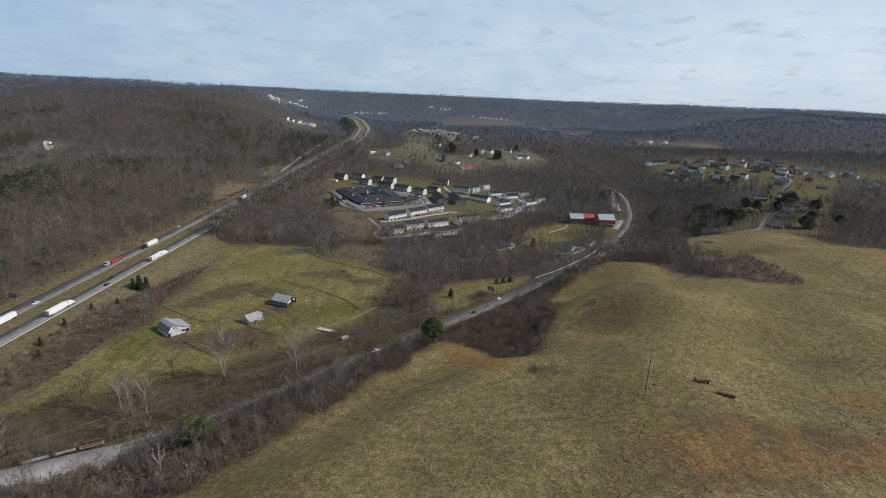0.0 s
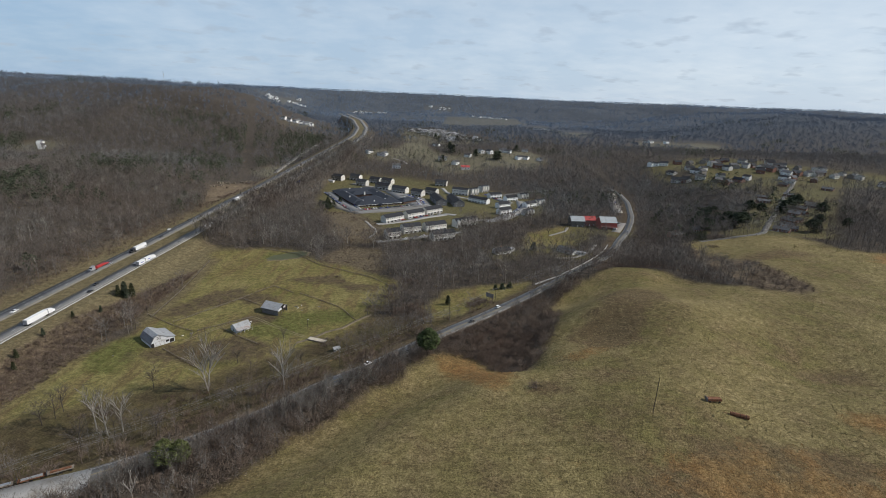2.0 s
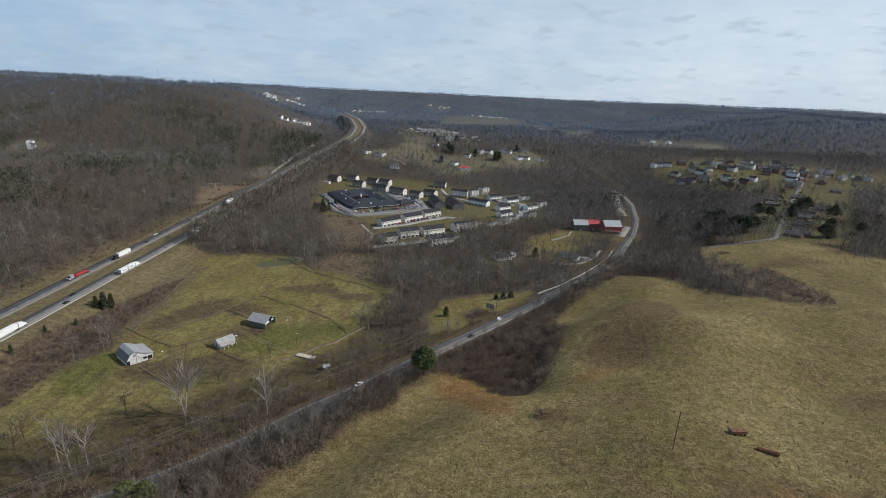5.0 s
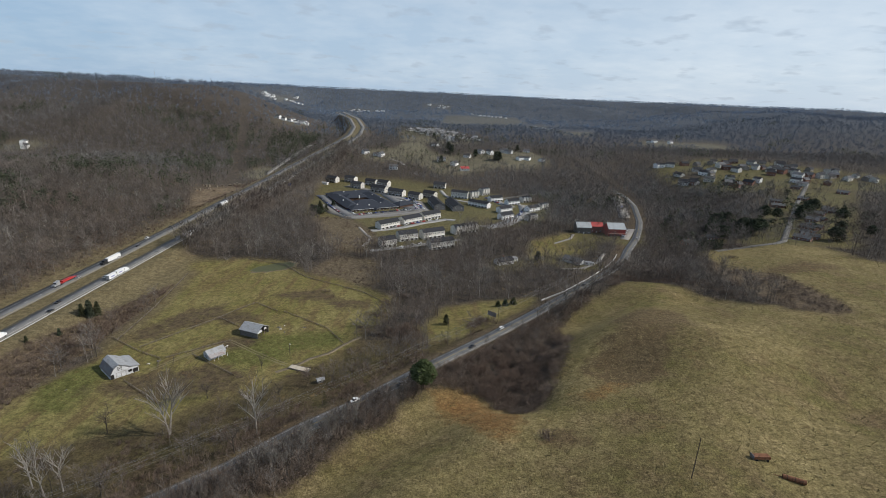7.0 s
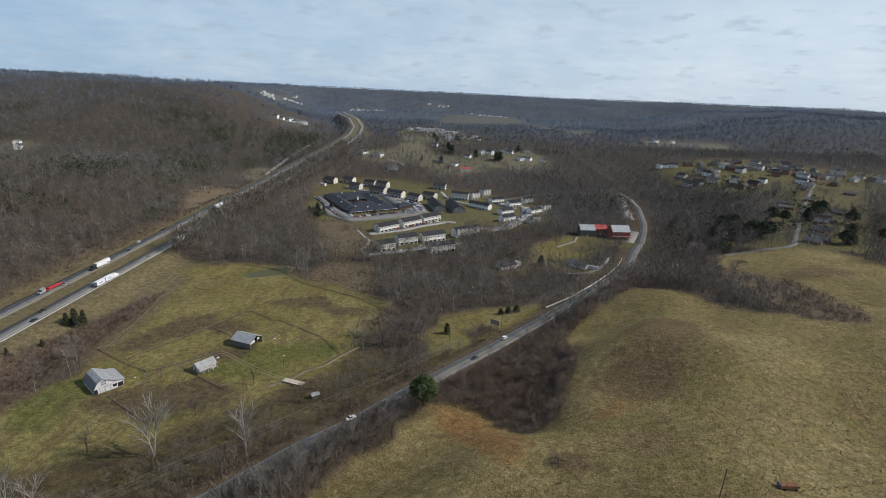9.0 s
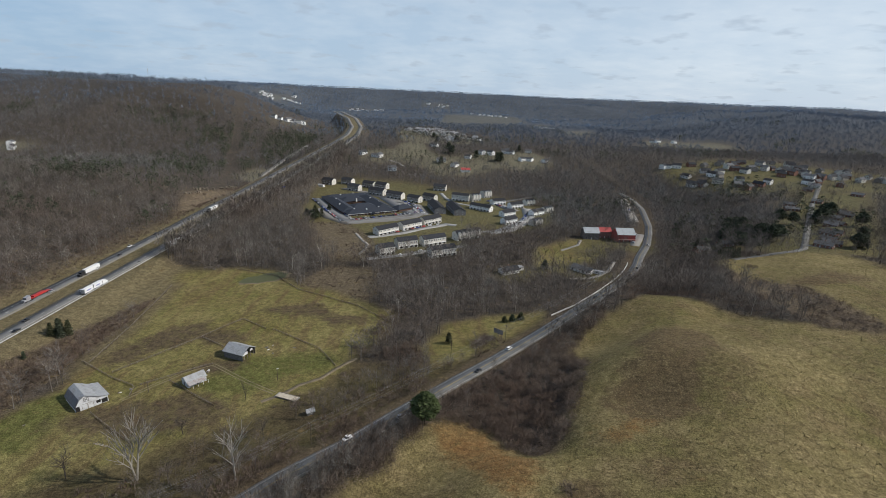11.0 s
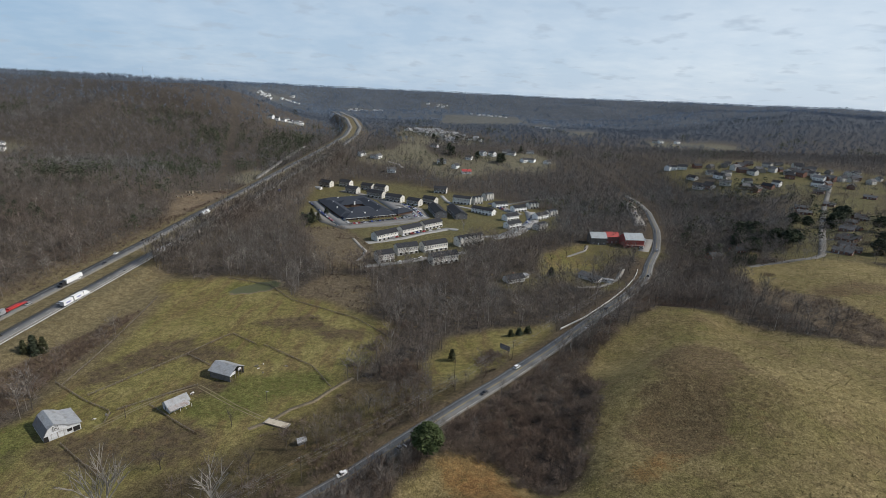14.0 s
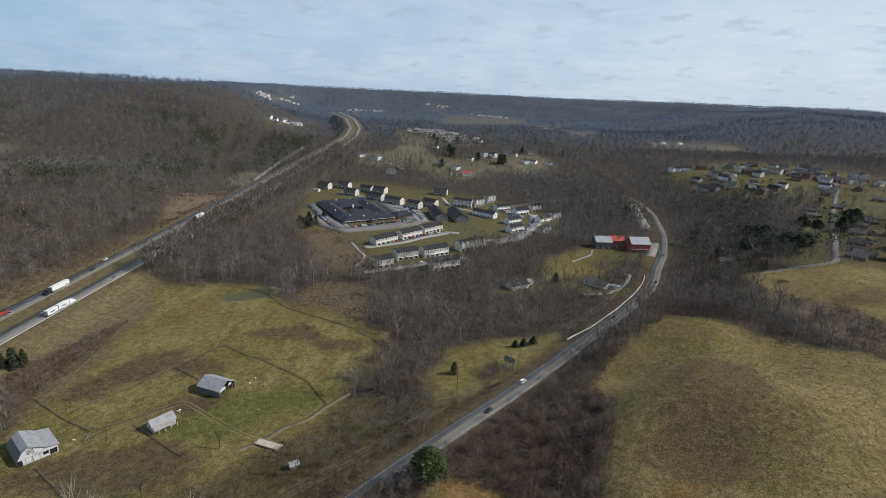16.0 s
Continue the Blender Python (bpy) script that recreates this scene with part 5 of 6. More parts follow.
for x, y, rz, u in ((-188, 861, -24, 3), (-159, 868, -24, 3), (-140, 823, -24, 3), (-122, 852, -24, 3), (-101, 848, -26, 3), (-102, 800, -26, 4), (-73, 780, -28, 4), (-44, 762, -30, 3), (-23, 776, -30, 3), (-10, 852, -10, 3)):
    townhouse_row(x, y, rz, u, 6.4, 11.0, 7.2, 3.0, M_TAUPE_AND_SHADE, M_SHINGLE, "dark-roofed townhouses, wall shade and sunlit ends put into the siding colour", ends=M_SIDING)
for x, y, rz, u in ((22, 782, -20, 5), (42, 785, 35, 3), (60, 814, 40, 3), (48, 728, -35, 6), (74, 770, 30, 4), (97, 752, 32, 4), (119, 774, 30, 3), (80, 700, 38, 4), (78, 662, 40, 4), (120, 714, 40, 4), (110, 660, 42, 3), (137, 732, 40, 3)):
    townhouse_row(x, y, rz, u, 5.2, 9.5, 8.6 if y > 780 else 6.0, 2.6, M_SIDINGWHITE if u in (6, 4) else M_SIDING, M_SHINGLE, "pale townhouses with dark roofs round a court", gables=(u == 3))
for x, y in ((-12, 716), (13, 712)):
    house("apartment_block", x, y, -76, 46, 15, 6.5, 3.6, M_SIDINGGREY, M_SHINGLE, "grey apartment block with a long dark roof", "apartments", floors=2, cols=8)
house("office", -196, 838, -20, 12, 6, 3, 1.2, M_SIDINGWHITE, M_TIN, "small white flat-roofed outbuilding", "outbuilding", cols=2)

M_REDWALL = surface("red_wall_boards", (0.30, 0.075, 0.065), (0.38, 0.11, 0.095), 1.3, 0.4, 0.8, dirt=(0.24, 0.10, 0.085))
M_TINPALE = surface("pale_blue_tin", (0.30, 0.33, 0.345), (0.40, 0.43, 0.445), 1.0, 0.25, 0.6, 0.0, dirt=(0.25, 0.26, 0.265), bump=0.2)
# roadside shop: grey tin roofs and a red one
house("shop_building", 163, 612, 4, 17, 13, 7.5, 4.8, M_GREYBOARD, M_TINPALE, "grey shop building with a pale tin roof", "shop", cols=3)
house("shop_building", 180, 620, 4, 15, 12, 7.5, 3.8, M_REDFADE, M_REDTIN, "low shop building with a bright red roof", "shop", cols=3)
big_shop = house("shop_building", 199, 608, 4, 20, 17, 8.4, 5.4, M_REDWALL, M_TINPALE, "large faded-red shop with a pale tin roof", "shop", cols=4)
part("awning", prism([(-10, 3.2), (-10, 3.5), (10, 3.5), (10, 3.2)], -12.0, -8.5), M_REDFADE, big_shop, "faded red awning along the front")
house("cottage", 59, 494, 30, 17, 9.5, 3.4, 2.6, M_SIDINGWHITE, M_SHINGLE, "white cottage with a dark roof among trees", cols=4, chimney=True)
house("carport", 69, 503, 30, 7, 6, 2.6, 0.5, M_SIDINGWHITE, M_TIN, "small carport with pale tin roof", "carport", cols=1)
house("bungalow", 128.7, 506.1, -48, 20, 10, 2.8, 2.4, M_SIDINGWHITE, M_SHINGLEGREY, "bungalow with blue-grey shingle roof by the road", cols=4)
house("trailer_home", 141.7, 499.3, -20, 8, 3.4, 2.6, 0.3, M_SIDINGWHITE, M_TIN, "small white caravan beside a bungalow", "caravan", cols=2)
for x, y, rz in ((281, 552, 20), (430, 618, -60), (402, 577, -58), (357, 528, -30), (449, 716, -30), (262, 560, 30), (597, 797, -30), (380, 548, -55), (438, 622, -60), (398, 571, -60), (368, 536, -40), (491, 676, -45), (472, 746, -30), (470, 660, -60), (500, 690, -60), (520, 760, -30), (330, 590, 10), (560, 840, -30)):
    house("brick_house", x + (y * 7) % 9 - 4, y, rz + (x * 13) % 40 - 20, 13 + x % 5, 9, 3.0, 2.4, M_BRICK, M_SHINGLEGREY, "brick ranch house with a dark roof and lawn", cols=4, chimney=True, group="houses on the street")

# farther houses: subdivision, village, scattered
rr = random.Random(4)


def far_house(x, y, wall, roof, label, group):
    big = rr.uniform(11.5, 17)
    return house("house", x, y, rr.choice((-60, -30, 0, 30, 60)) + rr.uniform(-8, 8), big, rr.uniform(9, 11), rr.uniform(3.6, 6.4), rr.uniform(2.6, 4.0), wall, roof, label, group=group, cols=3, ends=False, far=True)


for k in range(72):
    x, y = rr.uniform(400, 740), rr.uniform(860, 1030)
    if not inside(HOUSES, np.array([x]), np.array([y]))[0]:
        x, y = 470 + 9 * (k % 30), 1000 - 2.2 * (k % 30) + rr.uniform(-20, 20)
    far_house(x, y, rr.choice((M_SIDINGWHITE, M_SIDING, M_SIDING, M_TAUPE_AND_SHADE, M_BRICK)), rr.choice((M_SHINGLEGREY, M_SHINGLE, M_SHINGLE)), "suburban house with grey roof in the subdivision", "subdivision houses")
for k in range(66):
    a, b = rr.uniform(0, 1), rr.uniform(-1, 1)
    far_house(-110 + 170 * a + 40 * b, 1680 - 330 * a + 45 * b, rr.choice((M_SIDINGWHITE, M_SIDINGWHITE, M_SIDING)), rr.choice((M_SHINGLEGREY, M_TIN)), "pale house of the village", "village houses")
for x, y in ((-166, 1055), (-140, 1043), (-132, 1040), (14, 1002), (70, 1103), (119, 1127), (130, 1120), (146, 1059), (160, 1062), (171, 1146), (190, 1056), (-98, 960), (-12, 1026), (88, 1100), (40, 1060), (-30, 1190), (-812, 1000), (-790, 975), (625, 1588), (600, 1570), (612, 1560), (660, 1560)):
    far_house(x, y, M_SIDINGWHITE, M_SHINGLEGREY, "white house standing in a clearing", "scattered houses")
house("house", 33, 972, 10, 16, 10, 4, 3, M_SIDINGWHITE, M_REDTIN, "white house with a red roof", "house", cols=3, ends=False, far=True)
for cx, cy, dx, dy, n in ((-510, 3215, 95, 60, 16), (-945, 3240, 60, 150, 12), (-1060, 3050, 45, 60, 18), (395, 2205, 45, 25, 8), (-90, 3690, 80, 50, 10), (240, 3240, 110, 60, 12)):
    for k in range(n):
        far_house(cx + rr.uniform(-dx, dx), cy + rr.uniform(-dy, dy), M_SIDINGWHITE, rr.choice((M_SHINGLEGREY, M_TINPALE)), "pale house of a far settlement", "far settlement houses")
for k in range(12):
    far_house(-436 + 4.2 * k + rr.uniform(-8, 8), 1358 + 7 * k + rr.uniform(-10, 10), M_SIDINGWHITE, M_SHINGLEGREY, "house in the woods on the ridge", "ridge houses")

# ---- vehicles ----
def wheel_mesh(r, w):
    def build():
        bm = bmesh.new()
        tube(bm, (0, -w / 2, 0), (0, w / 2, 0), r, r, 12)
        return bm
    return shared_mesh(("wheel", r, w), build)


def add_wheels(ob, xs, half, r, w=0.3):
    for x in xs:
        for s in (-1, 1):
            part_of("wheel", wheel_mesh(r, w), M_RUBBER, ob, at=pose(x, s * half, r))


def car_mesh(kind):
    body = [(-2.25, 0.35), (-2.3, 0.75), (-2.15, 0.95), (-1.2, 1.0), (1.1, 0.98), (2.1, 0.82), (2.28, 0.6), (2.25, 0.35)]
    cabin = [(-1.7, 0.98), (-1.2, 1.42), (0.3, 1.46), (1.15, 0.98)] if kind == "car" else [(-2.15, 0.95), (-1.95, 1.65), (0.5, 1.7), (1.2, 0.98)]
    if kind == "pickup":
        cabin = [(-0.5, 0.98), (-0.35, 1.65), (0.75, 1.68), (1.35, 0.98)]
    return body, cabin


def car(x, y, rz, paint, kind="car", z=None, label="", group=""):
    ob = thing("car" if kind != "pickup" else "pickup_truck", x, y, rz, z=z, label=label, category="car" if kind != "pickup" else "pickup", group=group)
    body, cabin = car_mesh(kind)

    def turned(profile, half):
        bm = prism(profile, -half, half)
        bmesh.ops.bevel(bm, geom=list(bm.edges), offset=0.05, segments=1, affect="EDGES")
        return bm
    part_of("body", shared_mesh(("body", kind, paint.name), lambda: turned(body, 0.92)), paint, ob)
    part_of("glasshouse", shared_mesh(("glasshouse", kind), lambda: turned(cabin, 0.80)), M_SCREEN, ob)
    top = max(p[1] for p in cabin)
    part_of("roof", shared_mesh(("car_roof", kind, paint.name), lambda: boxes((cabin[1][0] - 0.02, cabin[2][0] + 0.02, -0.74, 0.74, top - 0.03, top + 0.04))), paint, ob)
    add_wheels(ob, (-1.4, 1.4), 0.82, 0.34, 0.22)
    return ob


def lorry(x, y, rz, cab, trailers=1, tanker=False, flat=False, z=0.0, label=""):
    """An articulated lorry heading along its own +x, its nose at x = 0."""
    ob = thing("semi_truck", x, y, rz, z=z, label=label, category="truck")
    bm = boxes((-2.2, -0.1, -1.15, 1.15, 0.9, 2.1, 0.05), (-5.6, -2.0, -1.25, 1.25, 0.9, 3.4, 0.08))
    part("cab", bm, cab, ob)
    part("windscreen", boxes((-2.02, -1.92, -1.05, 1.05, 2.2, 3.05)), M_SCREEN, ob)
    part("fairing", prism([(-5.5, 3.4), (-5.5, 4.0), (-3.0, 3.4)], -1.1, 1.1), cab, ob)
    part("chassis", boxes((-7.6, -0.3, -0.5, 0.5, 0.6, 0.95)), M_BLACKPAINT, ob)
    add_wheels(ob, (-1.3, -5.6, -6.9), 1.0, 0.52)
    start, length = -6.2, 16.1 if trailers == 1 else 8.6
    for k in range(trailers):
        a = start - k * (length + 0.9)
        if flat:
            part("trailer", boxes((a - length, a, -1.28, 1.28, 1.1, 1.35), (a - 12, a - 2, -1.1, 1.1, 1.35, 2.3)), M_REDPAINT, ob, "red load on a flat trailer")
        else:
            part("trailer", boxes((a - length, a, -1.3, 1.3, 1.15, 4.1, 0.03)), M_WHITEPAINT, ob, "white box trailer")
            part("rear_door", boxes((a - length - 0.05, a - length, -1.2, 1.2, 1.2, 4.0)), M_SILVER, ob)
            part("side_skirt", boxes((a - length + 3.6, a - 3.2, -1.27, 1.27, 0.6, 1.1)), M_SILVER, ob)
            if k or trailers > 1:
                part("side_mark", boxes((a - length * 0.75, a - length * 0.3, -1.33, 1.33, 2.2, 2.9)), M_BLUEPAINT, ob, "dark blue side panel")
        add_wheels(ob, (a - length + 0.9, a - length + 2.2), 1.0, 0.52)
    return ob


HZ = float(highway_z(300)) + 0.06
lorry(-251.3, 303.6, 90, M_WHITEPAINT, z=HZ, label="white semi truck with long box trailer on the highway")
lorry(-249.7, 415.7, 90, M_WHITEPAINT, 2, z=HZ, label="white double-trailer truck on the highway")
lorry(-243.6, 515.4, 90, M_WHITEPAINT, z=HZ + 3.8, label="white box truck on the highway near the woods")
lorry(-275.1, 422.1, -90, M_BLACKPAINT, z=HZ, label="dark truck with white box trailer on the highway")
lorry(-277.2, 373.4, -90, M_SILVER, flat=True, z=HZ, label="truck with a red flatbed load on the highway")
lorry(-270.3, 257, -90, M_BLUEPAINT, z=HZ, label="blue truck with white box trailer on the highway")
lorry(-259, 598.4, -90, M_BLACKPAINT, z=highway_z(596) + 0.06, label="dark truck with white trailer far up the highway")
for y, o, p, k in ((337, 8.6 + 6, M_BLACKPAINT, "car"), (350, 9.5, M_BLACKPAINT, "pickup"), (460, 14, M_BLACKPAINT, "car"), (398, 11.0 - 1.5, M_SILVER, "car")):
    car(-265.5 + o, y, 90, p, k, z=HZ, label="%s on the highway" % ("dark car" if p is M_BLACKPAINT else "silver car"), group="highway cars")
for y, o, p, k in ((300, -8.6, M_WHITEPAINT, "car"), (441, -9.0, M_WHITEPAINT, "suv"), (470, -9, M_BLACKPAINT, "car"), (491, -13, M_WHITEPAINT, "pickup"), (525, -9.5, M_BLACKPAINT, "car"), (394, -8.8, M_SILVER, "car")):
    car(-265.5 + o, y, -90, p, k, z=float(highway_z(y)) + 0.06, label="%s on the far carriageway" % ("white car" if p is M_WHITEPAINT else "dark car"), group="highway cars")
for x, y, rz, p, k, lab in ((-16.6, 271.4, 46, M_SILVER, "suv", "silver car on the country road"), (-38.3, 254.6, 224, M_WHITEPAINT, "pickup", "white pickup on the country road"), (41.5, 341.2, 47, M_WHITEPAINT, "suv", "white car on the country road"),
                           (21.5, 314.5, 226, M_BLACKPAINT, "car", "black car on the country road"), (118.6, 430.4, 49, M_BLACKPAINT, "car", "dark car by the barrier"), (95.8, 396.7, 228, M_SILVER, "car", "silver car on the road bend"),
                           (178.7, 506.9, 60, M_BLACKPAINT, "suv", "dark car on the road bend"), (218, 586, 63, M_SILVER, "car", "silver car near the shop")):
    car(x, y, rz, p, k, z=float(road_z(y)) + 0.09, label=lab)
rp = random.Random(9)
PAINTS = (M_WHITEPAINT, M_BLACKPAINT, M_SILVER, M_SILVER, M_BLUEPAINT, M_WHITEPAINT, M_REDPAINT)


def parked(x0, y0, x1, y1, n, rz):
    for k in range(n):
        f = (k + rp.uniform(0.3, 0.7)) / n
        if rp.random() < 0.85:
            car(x0 + (x1 - x0) * f, y0 + (y1 - y0) * f, rz + rp.choice((0, 180)) + rp.uniform(-4, 4), rp.choice(PAINTS), rp.choice(("car", "car", "suv")), z=float(ground_z(x0 + (x1 - x0) * f, y0 + (y1 - y0) * f)) + 0.16, label="parked car on the lot of the care home", group="parked cars")


parked(-184, 744, -122, 634, 26, 120)
parked(-172, 752, -112, 646, 18, 120)
parked(60, 786, 84, 742, 8, 20)
parked(104, 690, 80, 640, 8, 30)
parked(118, 744, 112, 700, 6, 100)
parked(-110, 642, -44, 688, 24, 118)
parked(-28, 694, -44, 742, 22, 20)
parked(-36, 690, -52, 738, 20, 20)
parked(-46, 742, -62, 764, 7, 30)
parked(-68, 583, -6, 642, 9, 46)
parked(95, 672, 112, 730, 7, 100)
parked(279, 845, 243, 691, 7, 60)
parked(203, 590, 222, 632, 6, 150)
parked(-44, 524, -20, 540, 4, 30)

# ---- single trees ----
def grown(r, height, spread, forks, pale):
    """Trunk and limbs as tapered tubes, and the fine twigs as slivers."""
    wood, fine = bmesh.new(), []

    def grow(a, d, length, rad, level):
        b = a + d * length
        if level < 3:
            tube(wood, a, b, rad, rad * 0.62, 5 if level == 0 else 4)
        else:
            fine.extend(sliver(np.array(a), np.array(b), rad * 2.2, r.uniform(0, 6.3)))
        if level == 4:
            return
        n = forks[level]
        for k in range(n):
            t = r.uniform(0.45, 1.0) if level else r.uniform(0.38, 1.0)
            turn = 2.4 * k + r.uniform(-0.6, 0.6)
            out = Vector((math.cos(turn), math.sin(turn), 0)) * spread
            dd = (d * 0.75 + out * r.uniform(0.7, 1.2) + Vector((0, 0, 0.30))).normalized()
            grow(a + d * length * t, dd, length * r.uniform(0.48, 0.68), rad * 0.5, level + 1)
    grow(Vector((0, 0, -0.4)), Vector((r.uniform(-0.06, 0.06), r.uniform(-0.06, 0.06), 1)).normalized(), height * 0.52, height * 0.0125, 0)
    return wood, np.array(fine)


def bare(x, y, height, spread=0.75, forks=(6, 4, 4, 3), pale=False, seed=1, label="", stems=1):
    r = random.Random(seed)
    ob = thing("bare_tree", x, y, r.uniform(0, 360), label=label or "leafless grey-brown tree standing in the pasture", category="tree")
    for k in range(stems):
        wood, fine = grown(r, height * r.uniform(0.85, 1.0), spread, forks, pale)
        lean = (Matrix.Rotation(0.14 * min(1, stems - 1), 3, "Y") @ Matrix.Rotation(6.28 * k / stems, 3, "Z")) if stems > 1 else Matrix.Identity(3)
        turn = Matrix.Rotation(6.28 * k / stems, 3, "Z") @ lean
        bmesh.ops.rotate(wood, verts=wood.verts, cent=(0, 0, 0), matrix=turn)
        part("trunk", wood, M_PALEBARK if pale else M_DARKBARK, ob)
        fine = fine @ np.array(turn).T
        part_of("crown", mesh_from("crown", fine, np.arange(len(fine)).reshape(-1, 3), M_PALETWIG if pale else M_WOOD), None, ob)
    return ob


for k, (x, y, h) in enumerate(((-146.4, 233.6, 18), (-144.3, 195, 26), (-152.3, 199.2, 25), (-139.5, 198, 24), (-176, 205.4, 19), (-176.6, 211.2, 17), (-147, 182.5, 22), (-178.4, 200.5, 17), (-80.6, 215.5, 17), (-114.2, 261.8, 14), (-76.9, 259.3, 14), (-122.2, 194.5, 20))):
    bare(x, y, h, 0.8 if k not in (1, 2, 3) else 0.6, (8, 5, 4, 3), k in (1, 2, 3), 200 + k, "bare tree with pale upper limbs in rough brown grass" if k in (1, 2, 3) else "wide-spreading bare oak in rough brown grass")
SYC = "tall pale-barked sycamore, bare, beside the pasture"
bare(-118.2, 234, 36, 0.50, (9, 5, 4, 3), True, 14, SYC, stems=2)
bare(-77.5, 231.5, 33, 0.55, (9, 5, 4, 3), True, 5, SYC)
for k, (x, y) in enumerate(((170, 588), (188, 586), (152, 600), (140, 572), (118.1, 556.6), (178, 596), (61.1, 494), (46.8, 501.6), (113.3, 519.5), (139.5, 517))):
    bare(x, y, 12 + 2 * (k % 3), 0.8, (6, 4, 4, 3), False, 230 + k, "bare yard tree beside the roadside houses")
for k, (x, y) in enumerate(((-209.4, 482.8), (-181.3, 485.7), (-130.4, 477.7), (20, 640), (132, 640), (118, 690), (-71.3, 491.7))):
    bare(x, y, 19, 0.6, (7, 4, 4, 3), True, 60 + k, "pale-barked bare tree at the edge of the woods")
bare(-183.2, 168.4, 20, 0.7, (7, 5, 4, 3), True, 8, SYC)
bare(-106.8, 153.7, 16, 0.6, (6, 4, 4, 3), True, 9, "pale-barked bare tree beside the road")
for k, (x, y, h, s) in enumerate(((-147.5, 235, 12, 0.9), (-115, 262.7, 10, 0.9), (-96.8, 289.7, 15, 0.55), (-109.4, 240.1, 9, 0.9), (-100.7, 243.6, 8, 0.8), (-141.7, 195.6, 14, 0.8), (-133.7, 202.2, 13, 0.8), (-153.5, 207.4, 12, 0.8), (-168.5, 220.3, 9, 0.8), (-177, 227.7, 8, 0.8),
                                  (-79.7, 266.6, 9, 0.8), (-35.6, 306.7, 14, 0.45), (-34.9, 339.6, 13, 0.5), (-23.1, 324.4, 14, 0.6), (-18.9, 330.6, 13, 0.6), (-27.4, 348.7, 12, 0.7), (-14.6, 315.3, 10, 0.7), (-44.3, 352.8, 9, 0.8), (-52.8, 332.3, 7, 0.8),
                                  (29.5, 310.7, 9, 0.8), (2, 283.8, 8, 0.7), (-22.5, 259.3, 8, 0.7), (-166.5, 213, 10, 0.8), (-92.2, 253, 7, 0.9), (121.1, 524.4, 14, 0.6), (152, 560, 13, 0.6), (168, 570, 12, 0.7), (100.4, 542.2, 13, 0.6))):
    bare(x, y, h, s, (5, 4, 4, 3), False, 20 + k, "leafless tree with spreading twigs" if k % 2 else "small bare tree in rough grass")


def conifer(x, y, height, wide, label, seed, taper=0.9, clumps=900, tone=None, size=0.042):
    r = np.random.default_rng(seed)
    ob = thing("evergreen_tree", x, y, 0, label=label, category="tree")
    bm = bmesh.new()
    tube(bm, (0, 0, -0.4), (0, 0, height * 0.92), height * 0.018, height * 0.004, 6)
    part("trunk", bm, M_DARKBARK, ob)
    v = evergreen(clumps, size, taper, r)[9:] * np.array([wide, wide, 1.0]) * height
    part_of("crown", mesh_from("crown", v, np.arange(len(v)).reshape(-1, 3), tone or M_PINE), None, ob)
    return ob


M_YELLOWPINE = twigs("yellow_needles", (0.090, 0.105, 0.040), (0.165, 0.175, 0.070), (0.100, 0.108, 0.048))
M_ROUNDPINE = twigs("fresh_needles", (0.060, 0.082, 0.032), (0.130, 0.155, 0.062), (0.070, 0.090, 0.040))
conifer(-5.5, 263.7, 17.0, 1.3, "full round dark green pine beside the road", 1, 0.4, 3200, M_ROUNDPINE, size=0.026)
conifer(-101, 166, 15, 1.15, "tall sparse yellow-green pine among bare trees", 2, 0.4, 950, M_YELLOWPINE, 0.024)
conifer(-96.5, 168.6, 13, 1.1, "sparse yellow-green pine among bare trees", 12, 0.4, 1300, M_YELLOWPINE, 0.024)
conifer(5.4, 357.4, 7.5, 1.25, "narrow dark cedar in the grass triangle", 3, 0.75, 600, M_CEDAR, 0.06)
for k, (x, y, h) in enumerate(((49.8, 392.3, 5.2), (56.3, 395.2, 5.4), (44.3, 391, 4.6), (-229.4, 341.5, 11.5), (-225.6, 344, 10.5), (-232.0, 338.5, 9), (-227, 339.5, 8.5), (-230.5, 344, 9.5), (-236.2, 299.6, 4.5), (-235.2, 274.2, 5.5), (-232, 250.9, 6), (-226.4, 242.2, 5.5), (-228.5, 314.1, 5))):
    conifer(x, y, h, 2.0 if k < 3 else 1.05, "bushy dark cedar by the roadside" if k < 3 else "small dark cedar on the highway bank", 30 + k, 0.65 if k < 3 else 0.75, 900, M_CEDAR if k % 3 else M_PINE, 0.05)
for k, (x, y, h) in enumerate(((301, 590, 19), (308, 584, 17), (321, 566, 18), (330, 572, 17), (314, 574, 16), (296, 580, 15), (252, 578, 10), (286, 662, 14), (262, 618, 14), (326, 618, 21), (324, 603, 20), (332, 640, 19), (318, 560, 18), (327, 557, 17), (336, 560, 16), (269, 542, 9), (287, 545, 15), (444, 649, 17), (433, 643, 16), (474, 678, 17), (389, 527, 14), (396, 528, 13), (457, 608, 15), (238, 760, 13), (278, 600, 8), (477, 690, 15), (420, 560, 12), (300, 556, 12), (395, 650, 16), (404, 640, 14), (93.4, 506.8, 9), (440, 545, 12), (288, 548, 10), (-147.8, 689.3, 7), (-157.8, 639.4, 10), (-151.9, 633.5, 9), (-165.8, 651.1, 9))):
    conifer(x, y, h * 1.1, 1.45 if k % 3 else 1.8, "large dark pine among the houses" if k < 33 else "dark evergreen at the edge of the complex", 50 + k, 0.45 if k % 3 else 0.7, 1200, size=0.04)
